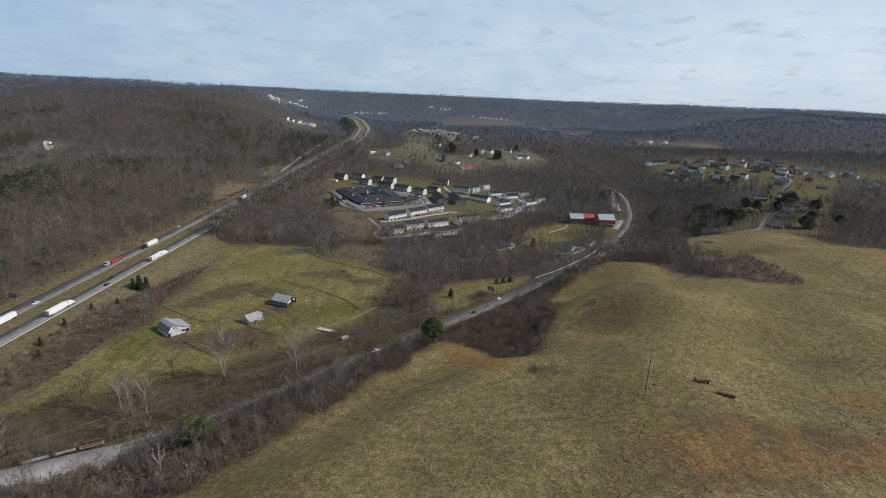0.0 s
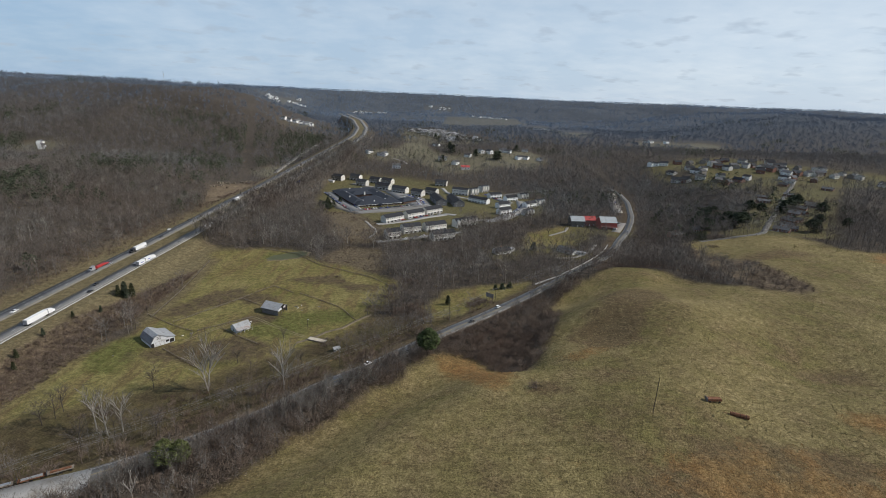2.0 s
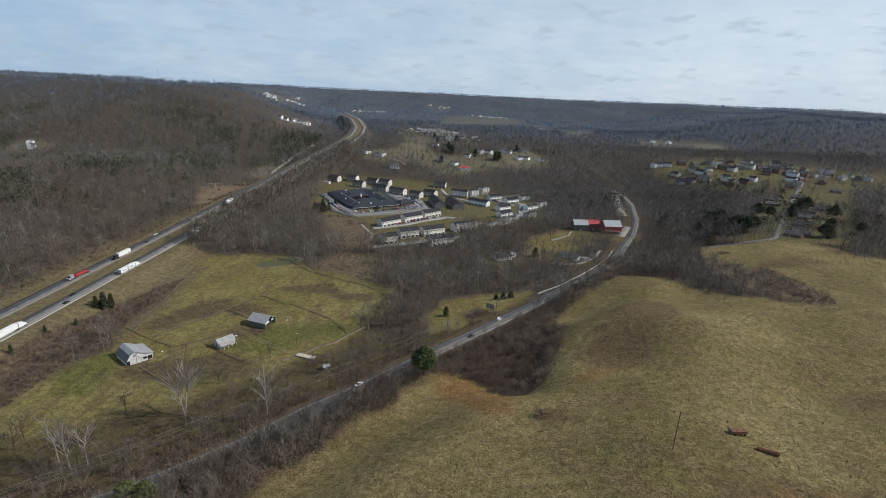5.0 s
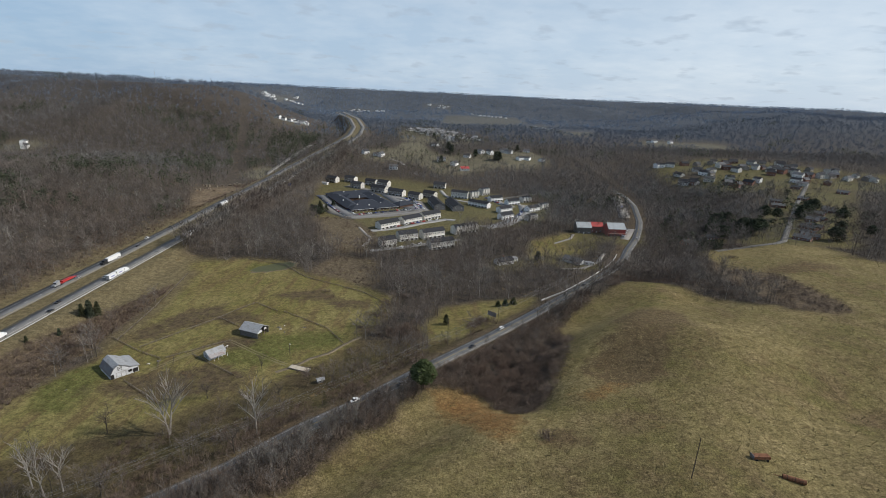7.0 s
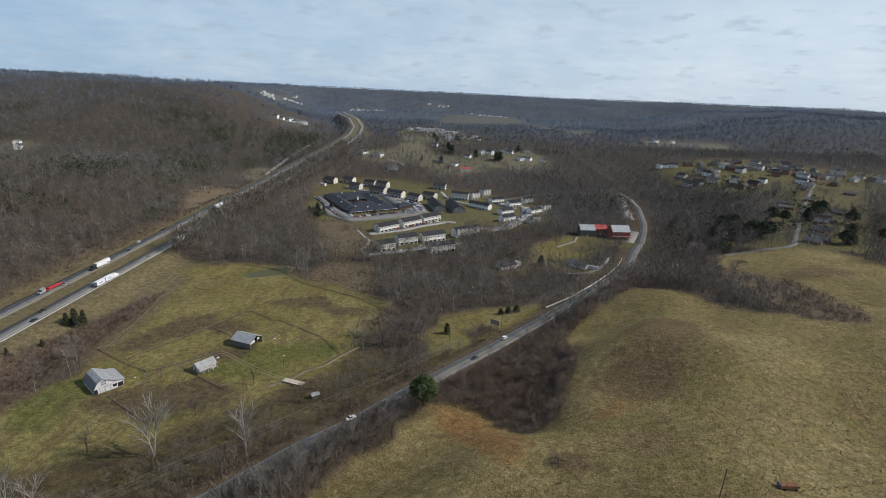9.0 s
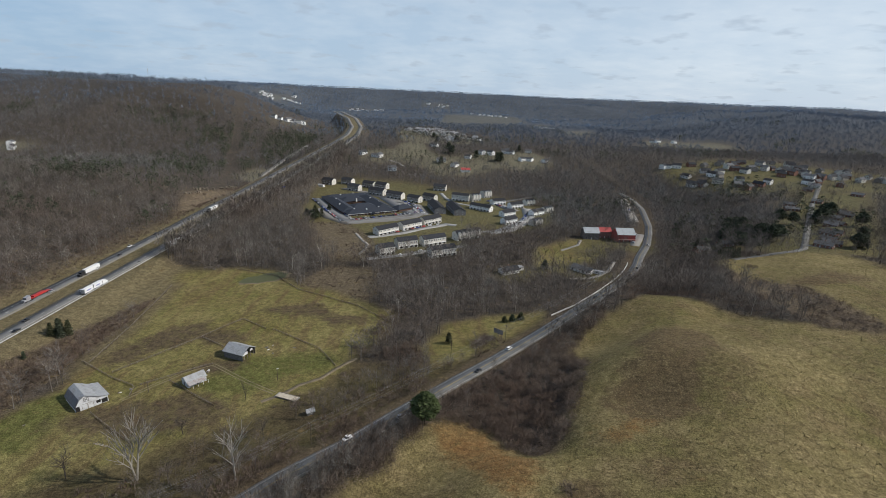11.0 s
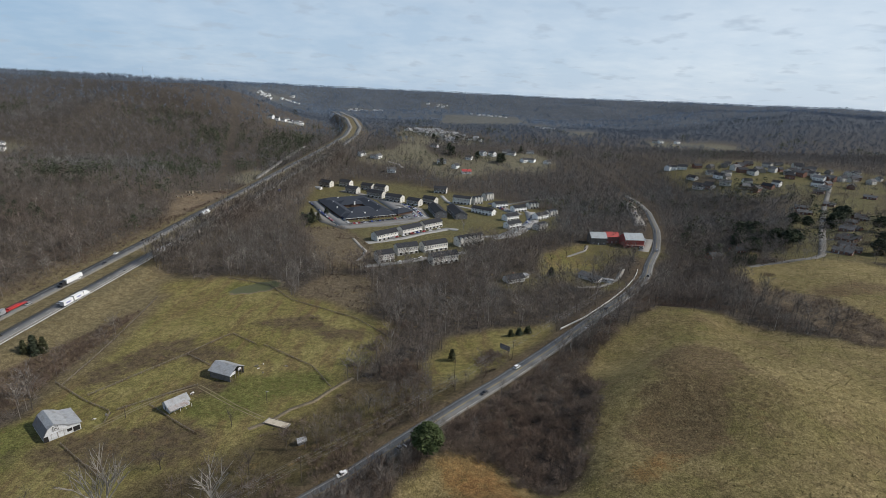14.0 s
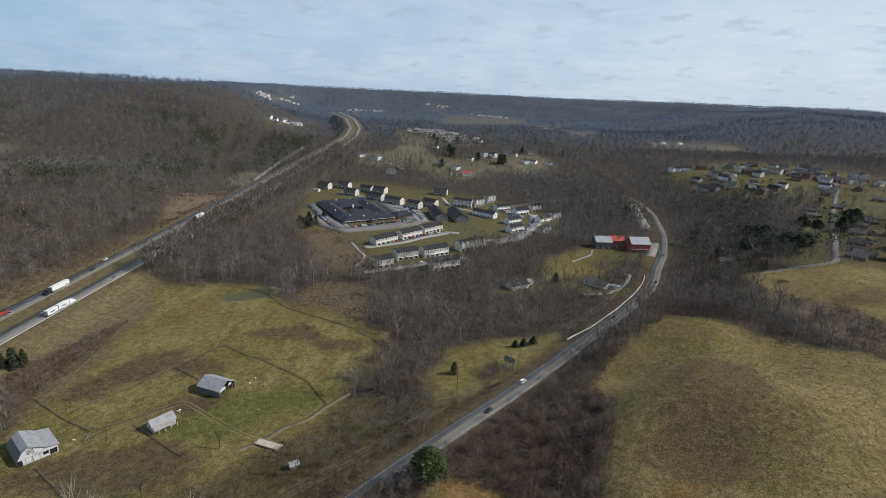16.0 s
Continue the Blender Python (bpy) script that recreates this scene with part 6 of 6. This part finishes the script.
for k, (x, y, h) in enumerate(((-153, 648, 9), (-149, 655, 10), (-160, 668, 11), (-156, 660, 9), (-150, 641, 10))):
    conifer(x, y, h, 1.6, "dark green cedar at the edge of the woods", 170 + k, 0.75, 500, M_CEDAR)
for k, (x, y, h) in enumerate(((-38, 1358, 14), (1, 1128, 15), (19, 1293, 16), (57, 1065, 14), (97, 1046, 17), (104, 1050, 16), (100, 1056, 15), (-12, 1015, 12), (152, 1150, 13), (-26, 1274, 14), (9, 1088, 16), (4, 1100, 14))):
    conifer(x, y, h * 1.15, 1.5, "dark spruce among the town houses", 130 + k, 0.7, 300, size=0.07)
for k in range(11):
    conifer(245 + 2.4 * k, 503.5 + 0.3 * (-1) ** k + 0.45 * k, 11.0, 0.75, "tall dark arborvitae of a clipped row", 90 + k, 0.8, 260)

# brush on the banks, along the hill's foot and in the ravine
brush = scatter(-256, -184, 120, 472, 1.9, lambda m, x, y: m["bank"] & (m["high"] > 30) & (rough(x, y, 22, 121) > -0.4))
plant("bank_brush", SHRUBS[:3] + BUSHES[:3], brush, rng.uniform(1.4, 3.4, len(brush)), M_BRUSH, "dense red-brown leafless brush on the highway bank", "brush", 1.3)
weeds = scatter(-256, -184, 120, 480, 2.2, lambda m, x, y: m["bank"] & (m["high"] > 46) & (rough(x, y, 14, 123) > 0.0))
plant("bank_weeds", SHRUBS, weeds, rng.uniform(0.8, 1.8, len(weeds)), M_REED, "pale dry weeds at the pasture edge", "weeds", 1.4)
edge = scatter(-170, 130, 120, 420, 2.5, lambda m, x, y: (m["road"] > 8) & (m["road"] < 72) & (x < 110) & ~m["meadow"] & (rough(x, y, 14, 131) > -0.5))
plant("roadside_brush", BUSHES, edge, np.where(edge[:, 1] > 235, rng.uniform(1.6, 4.0, len(edge)), rng.uniform(2.4, 6.0, len(edge))), M_BRUSH, "tangled brown brush between road and meadow", "brush", 1.25)
crown_ = scatter(-60, 110, 235, 400, 4.6, lambda m, x, y: (m["road"] > 10) & (m["road"] < 66) & ~m["meadow"] & (rough(x, y, 10, 179) > -0.3))
plant("roadside_brush", [bush(190, 0.020, rng) for _ in range(4)], crown_, rng.uniform(4.2, 7.0, len(crown_)), M_BRUSH, "large rounded leafless bushes filling the ravine", "brush", 1.15)
low = scatter(-210, 40, 130, 370, 2.4, lambda m, x, y: (m["road"] < -9) & (m["road"] > -60) & ~m["pasture"] & (m["high"] > 60) & (rough(x, y, 18, 133) > np.where(m["road"] > -30, -0.25, 0.05)))
plant("creek_brush", SHRUBS[:3] + BUSHES[:3], low, rng.uniform(1.0, 3.2, len(low)), M_BRUSH, "low brown brush along the creek", "brush", 1.3)
thin = scatter(-200, 60, 130, 400, 4.2, lambda m, x, y: (((m["road"] > 8) & ((y < 235) | (rough(x, y, 7, 173) > 0.35))) | (m["road"] < -11)) & (rough(x, y, 26, 151) > np.where(m["road"] > 0, -0.5, np.where(x < -60, -0.05, 0.1))) & (np.abs(m["road"]) < 40) & ~m["pasture"] & ~m["meadow"] & (m["high"] > 60))
plant("roadside_trees", NEAR, thin, rng.uniform(6, 13, len(thin)), M_WOOD, "thin bare trees along the road", "trees", 1.0)
cutb = scatter(-345, -268, 250, 800, 3.0, lambda m, x, y: (m["cut"] | ((m["high"] < -27) & (m["high"] > -58))) & (rough(x, y, 20, 137) > np.where(y > 600, 0.0, -0.35)))
scar = scatter(-150, -50, 400, 640, 3.2, lambda m, x, y: m["clear"] & (rough(x, y, 16, 139) > 0.0))
plant("clearing_brush", BUSHES[:3] + SHRUBS[:3], scar, rng.uniform(0.8, 2.4, len(scar)), M_BRUSH, "low brown brush over cleared ground", "brush", 1.4)
plant("cut_brush", BUSHES[:4] + SHRUBS[:2], cutb, rng.uniform(1.5, 3.5, len(cutb)), M_BRUSH, "scrub on the brown highway cutting", "brush", 1.2)
rim = scatter(130, 300, 320, 520, 3.2, lambda m, x, y: ~m["meadow"] & (m["road"] > 14) & (rough(x, y, 16, 141) > -0.22) & ~m["lawn"])
plant("hollow_brush", BUSHES, rim, rng.uniform(1.2, 4.2, len(rim)), M_BRUSH, "tangled brush in the hollow behind the meadow", "brush", 1.2)
over = scatter(-180, 6, 120, 290, 1.8, lambda m, x, y: (m["road"] > 4.9) & (m["road"] < 10.5) & ~m["yard"] & (rough(x, y, 13, 157) > np.where(x < -55, -0.7, 0.15)))
plant("roadside_thicket", BUSHES + NEAR[:2], over, rng.uniform(5.5, 10.5, len(over)), M_BRUSH, "tall tangled brush leaning over the road", "brush", 0.9)
back = scatter(-170, 6, 120, 300, 2.8, lambda m, x, y: (m["road"] < -5.6) & (m["road"] > -13) & (rough(x, y, 15, 159) > -0.2))
plant("roadside_thicket", BUSHES[:3] + NEAR[:3], back, rng.uniform(3.0, 8.0, len(back)), M_BRUSH, "brown brush and saplings beside the road", "brush", 0.9)
row = scatter(-175, 0, 125, 285, 2.9, lambda m, x, y: (m["road"] > 6.2) & (m["road"] < 21) & ~m["meadow"] & ~m["yard"] & (rough(x, y, 17, 153) > -0.6))
plant("roadside_trees", NEAR, row, rng.uniform(7, 14, len(row)), M_WOOD, "dense thin bare trees beside the road", "trees", 0.9)
shade = scatter(290, 560, 505, 830, 7.5, lambda m, x, y: m["lawn"] & (rough(x, y, 26, 155) > 0.0))
plant("yard_trees", NEAR, shade, rng.uniform(8, 15, len(shade)), M_WOOD, "bare trees along the side street", "trees", 1.1)
yard = scatter(270, 850, 505, 1080, 12.5, lambda m, x, y: m["lawn"] & (x > 270) & (rough(x, y, 60, 143) > np.where(y > 840, -0.02, -0.25)))
plant("yard_trees", NEAR, yard, rng.uniform(9, 15, len(yard)), M_WOOD, "bare shade trees among the houses", "trees", 1.1)
town = scatter(-180, 220, 940, 1740, 9.5, lambda m, x, y: m["field"] & (rough(x, y, 40, 147) > -0.15))
plant("village_trees", MID, town, rng.uniform(9, 15, len(town)), M_WOOD, "bare trees among village houses", "trees", 1.1)
clumps = []
for cx, cy, cr, n in ((30.9, 361.1, 7, 60), (24.7, 352.1, 6, 40), (-88.9, 406.3, 3, 10), (241, 378.7, 5, 14), (247, 351, 6, 18), (46, 213, 3, 8), (-23.2, 344.2, 12, 60), (-42, 366.1, 9, 40), (-37.5, 388.1, 8, 30), (-50.6, 344.7, 8, 30), (-29, 403.8, 8, 30), (262, 476, 4, 10)):
    clumps.append(np.stack([cx + rng.normal(0, cr / 2, n), cy + rng.normal(0, cr / 2, n)], -1))
clumps = np.concatenate(clumps)
plant("thicket", BUSHES, clumps, rng.uniform(1.6, 4.0, len(clumps)), M_BRUSH, "dark leafless thickets in the rough grass", "brush", 1.2)
TUFT = [shrub(5, 0.24, rng) for _ in range(5)]
tufts = scatter(-140, 380, 80, 470, 1.5, lambda m, x, y: m["meadow"] & ~m["rust"] & (x < 0.9 * y + 60))
tufts = tufts[rng.permutation(len(tufts))[:22000]]
plant("meadow_tufts", TUFT, tufts, 0.15 + 0.5 * rng.uniform(0, 1, len(tufts)) ** 2, M_DRYGRASS, "clumps of dry tawny grass over the meadow", "grass", 2.4)
rusty = scatter(-20, 300, 60, 400, 1.5, lambda m, x, y: m["rust"])
plant("rust_tufts", TUFT, rusty, rng.uniform(0.2, 0.4, len(rusty)), twigs("rust_grass", (0.34, 0.185, 0.07), (0.50, 0.29, 0.12), (0.36, 0.215, 0.09)), "clumps of rust-coloured broom grass", "grass", 2.2)

# ---- poles, cables, sign, bridge, fences ----
def utility_pole(x, y, rz, height=11.5, arm=True, label="brown wooden utility pole with a crossarm", lamp=False):
    ob = thing("utility_pole", x, y, rz, label=label, category="pole", group="roadside poles")
    bm = bmesh.new()
    tube(bm, (0, 0, -0.5), (0, 0, height), 0.17, 0.11, 8)
    part("shaft", bm, M_POLE, ob)
    if arm:
        part("crossarm", boxes((-1.3, 1.3, -0.07, 0.07, height - 0.9, height - 0.72)), M_POLE, ob)
        for px in (-1.15, -0.45, 1.15):
            bm = bmesh.new()
            tube(bm, (0, 0, 0), (0, 0, 0.22), 0.05, 0.04, 6)
            part("insulator", bm, M_TRIM, ob).matrix_basis = pose(px, 0, height - 0.72)
    if lamp:
        part("lamp_head", boxes((-0.15, 0.9, -0.16, 0.16, height - 0.3, height - 0.05, 0.04)), M_TRIM, ob)
    return ob


LINE = [(-190.1, 127.5), (-139.7, 173.1), (-96.9, 214.7), (-53.4, 251.9), (-10.8, 293.3), (40.6, 354.3), (74.2, 391.6), (111.1, 432.9), (147.1, 489.4)]
for x, y in LINE:
    utility_pole(x, y, -45)
utility_pole(6.7, 335.3, 0, 13, False, "tall plain wooden pole in the brush")
utility_pole(-87.3, 309.2, 0, 7, False, "slim yard-light pole in the pasture", True)
utility_pole(-147.8, 292.7, 0, 5.5, False, "plain wooden post by the farm track")
utility_pole(87.5, 183, 0, 16.0, False, "tall slim weathered pole on the meadow hill")


def cable(name, a, b, sag, radius, label):
    cu = bpy.data.curves.new(name, "CURVE")
    cu.dimensions, cu.bevel_depth, cu.bevel_resolution = "3D", radius, 0
    sp = cu.splines.new("POLY")
    sp.points.add(12)
    for k in range(13):
        t = k / 12
        p = Vector(a).lerp(Vector(b), t) - Vector((0, 0, 4 * sag * t * (1 - t)))
        sp.points[k].co = (*p, 1)
    cu.materials.append(M_WIRE)
    me = bpy.data.meshes.new_from_object(bpy.data.objects.new("tmp_cable", cu))
    ob = new(name, me)
    return tagged(ob, label, "cable", "overhead cables")


for (ax, ay), (bx, by) in zip(LINE, LINE[1:]):
    za, zb = float(ground_z(ax, ay)), float(ground_z(bx, by))
    for o, h in ((-1.15, 10.9), (-0.45, 10.9), (1.15, 10.9), (0.1, 8.4), (0.1, 7.6)):
        c = 0.707 * o
        cable("power_cable", (ax + c, ay - c, za + h), (bx + c, by - c, zb + h), 0.9, 0.028, "grey overhead cable between roadside poles")


def billboard(x, y, rz):
    ob = thing("billboard", x, y, rz, label="dark billboard on wooden posts, seen from behind", category="sign")
    part("panel", boxes((-3.4, 3.4, -0.12, 0.12, 2.4, 5.4)), M_TINDARK, ob)
    for px in (-2.6, 0, 2.6):
        part_of("post", shared_mesh(("sign_post",), lambda: boxes((-0.13, 0.13, 0.13, 0.4, -0.5, 5.2))), M_POLE, ob, at=pose(px, 0, 0))
    part("frame", boxes((-3.5, 3.5, -0.16, 0.16, 5.4, 5.55), (-3.5, 3.5, -0.16, 0.16, 2.25, 2.4)), M_POLE, ob)
    return ob


billboard(37.5, 365.7, -38)


def bridge(x, y, rz):
    ob = thing("bridge", x, y, rz, label="short plank bridge over the creek", category="bridge")
    for k in range(15):
        part_of("plank", shared_mesh(("plank",), lambda: boxes((-0.33, 0.33, -2.1, 2.1, 0.55, 0.68))), M_PLANK, ob, at=pose(-5.2 + 0.74 * k, 0, 0))
    part("beam", boxes((-5.8, 5.8, -2.0, -1.7, 0.05, 0.55)), M_TIMBER, ob)
    part("beam", boxes((-5.8, 5.8, 1.7, 2.0, 0.05, 0.55)), M_TIMBER, ob)
    for s in (-1, 1):
        part("kerb_rail", boxes((-5.8, 5.8, s * 2.0 - 0.1, s * 2.0 + 0.1, 0.68, 0.9)), M_TIMBER, ob)
    part("abutment", boxes((-6.2, -5.6, -2.2, 2.2, -1.5, 0.5)), M_CONCRETE, ob)
    part("abutment", boxes((5.6, 6.2, -2.2, 2.2, -1.5, 0.5)), M_CONCRETE, ob)
    return ob


bridge(-77.2, 293.5, -18)


def fence(points, gap, label, rails=2, height=1.25):
    ob = new("fence")
    tagged(ob, label, "fence", "pasture fences")
    pts = np.array(points, float)
    run = np.concatenate([[0], np.cumsum(np.hypot(*np.diff(pts, axis=0).T))])
    s = np.arange(0, run[-1], gap)
    me = shared_mesh(("fence_post", height), lambda: boxes((-0.09, 0.09, -0.09, 0.09, -0.5, height)))
    for k, t in enumerate(s):
        x, y = float(np.interp(t, run, pts[:, 0])), float(np.interp(t, run, pts[:, 1]))
        part_of("post", me, M_TIMBER, ob, at=pose(x, y, float(ground_z(x, y)), 0, 0, 13 * k))
    for k in range(rails):
        me2 = ribbon("rail", pts, -0.04, 0.04, g_z, M_TIMBER, lift=height - 0.12 - 0.48 * k, step=3, thick=0.13)
        part_of("rail", me2, None, ob)
    return ob


fence([(-111, 634), (-68, 659), (-24, 683)], 2.6, "tall dark board fence above the townhouses", 3, 2.0)
FENCES = [[(-198.9, 317), (-182.6, 308.2), (-173.2, 303.1), (-157.1, 296.4), (-154.9, 287.7)], [(-176.4, 308.4), (-148.6, 352), (-133.8, 378.9), (-113.1, 365.8)], [(-147.6, 351), (-128.5, 339.3)], [(-142.3, 302.6), (-110, 283.3)],
          [(-127.7, 320.8), (-157.1, 296.4)], [(-208.2, 427.2), (-199.1, 364), (-193.7, 312.9)], [(-164, 273.5), (-147, 263), (-132, 254)], [(-109, 366.1), (-73.8, 344.6), (-58.1, 323.8)], [(-175.4, 471.1), (-137.9, 460.6), (-112.9, 434.6), (-62, 409.4), (-35.5, 385.4)]]
for f in FENCES:
    fence(f, 3.2, "weathered grey post-and-rail pasture fence")
for f in FENCES:
    pts = np.array(f, float)
    run = np.concatenate([[0], np.cumsum(np.hypot(*np.diff(pts, axis=0).T))])
    s = np.arange(0, run[-1], 0.55)
    w = np.stack([np.interp(s, run, pts[:, 0]) + rng.normal(0, 0.35, len(s)), np.interp(s, run, pts[:, 1]) + rng.normal(0, 0.35, len(s))], -1)
    plant("fence_weeds", SHRUBS, w, rng.uniform(0.4, 1.1, len(w)), M_BRUSH, "dry weeds grown up along a pasture fence", "weeds", 0.8)


def rusty_trailer(x, y, rz):
    ob = thing("farm_trailer", x, y, rz, label="rusted old farm wagon sunk in the grass", category="wagon")
    part("bed", boxes((-3.1, 3.1, -1.1, 1.1, 0.75, 1.75, 0.1)), M_RUST, ob)
    part("front_board", boxes((-3.3, -3.1, -1.15, 1.15, 0.7, 2.1)), M_TINDARK, ob)
    add_wheels(ob, (-2.0, 2.0), 1.2, 0.45)
    return ob


def rusty_tank(x, y, rz):
    ob = thing("old_tank", x, y, rz, label="rusted brown tank lying in the grass", category="tank")
    bm = bmesh.new()
    tube(bm, (-3.4, 0, 0.7), (3.4, 0, 0.75), 0.85, 0.85, 14)
    part("shell", bm, M_RUST, ob)
    for px in (-2.2, 0, 2.2):
        bm = bmesh.new()
        tube(bm, (px, 0, 0.72), (px + 0.12, 0, 0.72), 0.9, 0.9, 14)
        part("band", bm, M_DARK, ob)
    part("drawbar", boxes((-6.5, -3.3, -0.1, 0.1, 0.35, 0.5)), M_RUST, ob)
    return ob


rusty_trailer(118.8, 196.5, 2)
rusty_tank(124.5, 186.6, -24)
for k, (x, y) in enumerate(((-158, 153.8), (-150, 158.6), (-142.4, 163.2))):
    ob = thing("flatbed_trailer", x, y + 3, 32, label="rusty flatbed trailer parked on the gravel lot", category="trailer")
    part("deck", boxes((-4.2, 4.2, -1.1, 1.1, 0.85, 1.05)), M_RUST if k % 2 else M_TIMBER, ob)
    part("headboard", boxes((-4.3, -4.1, -1.1, 1.1, 0.85, 1.9)), M_BLACKPAINT, ob)
    part("load", boxes((-3.2, 3.4, -0.6, 0.5, 1.05, 1.4)), M_RUST if k == 2 else M_STEEL, ob)
    add_wheels(ob, (-1.0, 0.2, 3.2), 1.0, 0.45)
for k, (x, y, s) in enumerate(((-105.2, 342.1, 0.9), (-103.1, 340, 0.7), (-99, 336, 0.6), (-102, 345, 0.5), (-88.4, 344.3, 0.8), (-161.3, 291, 0.7), (-186.6, 262.6, 0.5), (-127.1, 313.7, 1.1), (-158.2, 294.3, 0.9))):
    ob = thing("junk_pile", x, y, 37 * k, label="pale scrap heap lying in the pasture", category="scrap")
    part("board", boxes((-s, s, -0.4 * s, 0.4 * s, -0.1, 0.35 * s, 0.1 * s)), M_TRIM if k % 2 else M_GREYBOARD, ob)
    part("crate", boxes((0.2 * s, 1.3 * s, 0.3 * s, 1.1 * s, -0.1, 0.6 * s, 0.06)), M_TIMBER, ob)


def mast(x, y, height):
    ob = thing("radio_mast", x, y, 0, label="thin steel lattice mast on the ridge", category="mast")
    for k in range(3):
        a = 2.094 * k
        bm = bmesh.new()
        tube(bm, (0.9 * math.cos(a), 0.9 * math.sin(a), -1), (0.3 * math.cos(a), 0.3 * math.sin(a), height), 0.16, 0.10, 4)
        part("leg", bm, M_STEEL, ob)
    for k in range(1, 10):
        s = 0.9 - 0.6 * k / 10
        part("brace", boxes((-s, s, -s, s, height * k / 10, height * k / 10 + 0.2)), M_STEEL, ob)
    return ob


mast(-800, 1450, 38)


def road_sign(x, y, rz, w, h, lift, tone, label):
    ob = thing("road_sign", x, y, rz, label=label, category="sign")
    part("panel", boxes((-w / 2, w / 2, -0.05, 0.05, lift, lift + h)), tone, ob)
    for s in (-1, 1):
        part_of("post", shared_mesh(("road_sign_post", lift), lambda: boxes((-0.1, 0.1, 0.06, 0.26, -0.8, lift + 0.6))), M_STEEL, ob, at=pose(s * w * 0.32, 0, 0))
    return ob


road_sign(-291.7, 303.3, 0, 5.5, 3.6, 2.2, M_TINDARK, "large dark highway sign seen from behind")
road_sign(-216, 722, 0, 5.0, 3.0, 2.4, M_BLUEPAINT, "blue highway sign beside the carriageway")
conifs = scatter(-180, 260, 940, 1760, 15, lambda m, x, y: (m["field"] | m["wood"]) & (rough(x, y, 70, 161) > 0.25))
plant("town_conifers", [k[:99] for k in PINES], conifs, rng.uniform(8, 14, len(conifs)), M_PINE, "dark conifers among the town's houses", "trees", 1.1)
mixed = scatter(230, 520, 480, 900, 16, lambda m, x, y: ~m["meadow"] & (m["road"] > 20) & (rough(x, y, 50, 163) > 0.1))
plant("dark_conifers", PINES, mixed, rng.uniform(9, 16, len(mixed)), M_PINE, "dark conifers among the street's bare trees", "trees", 1.2)
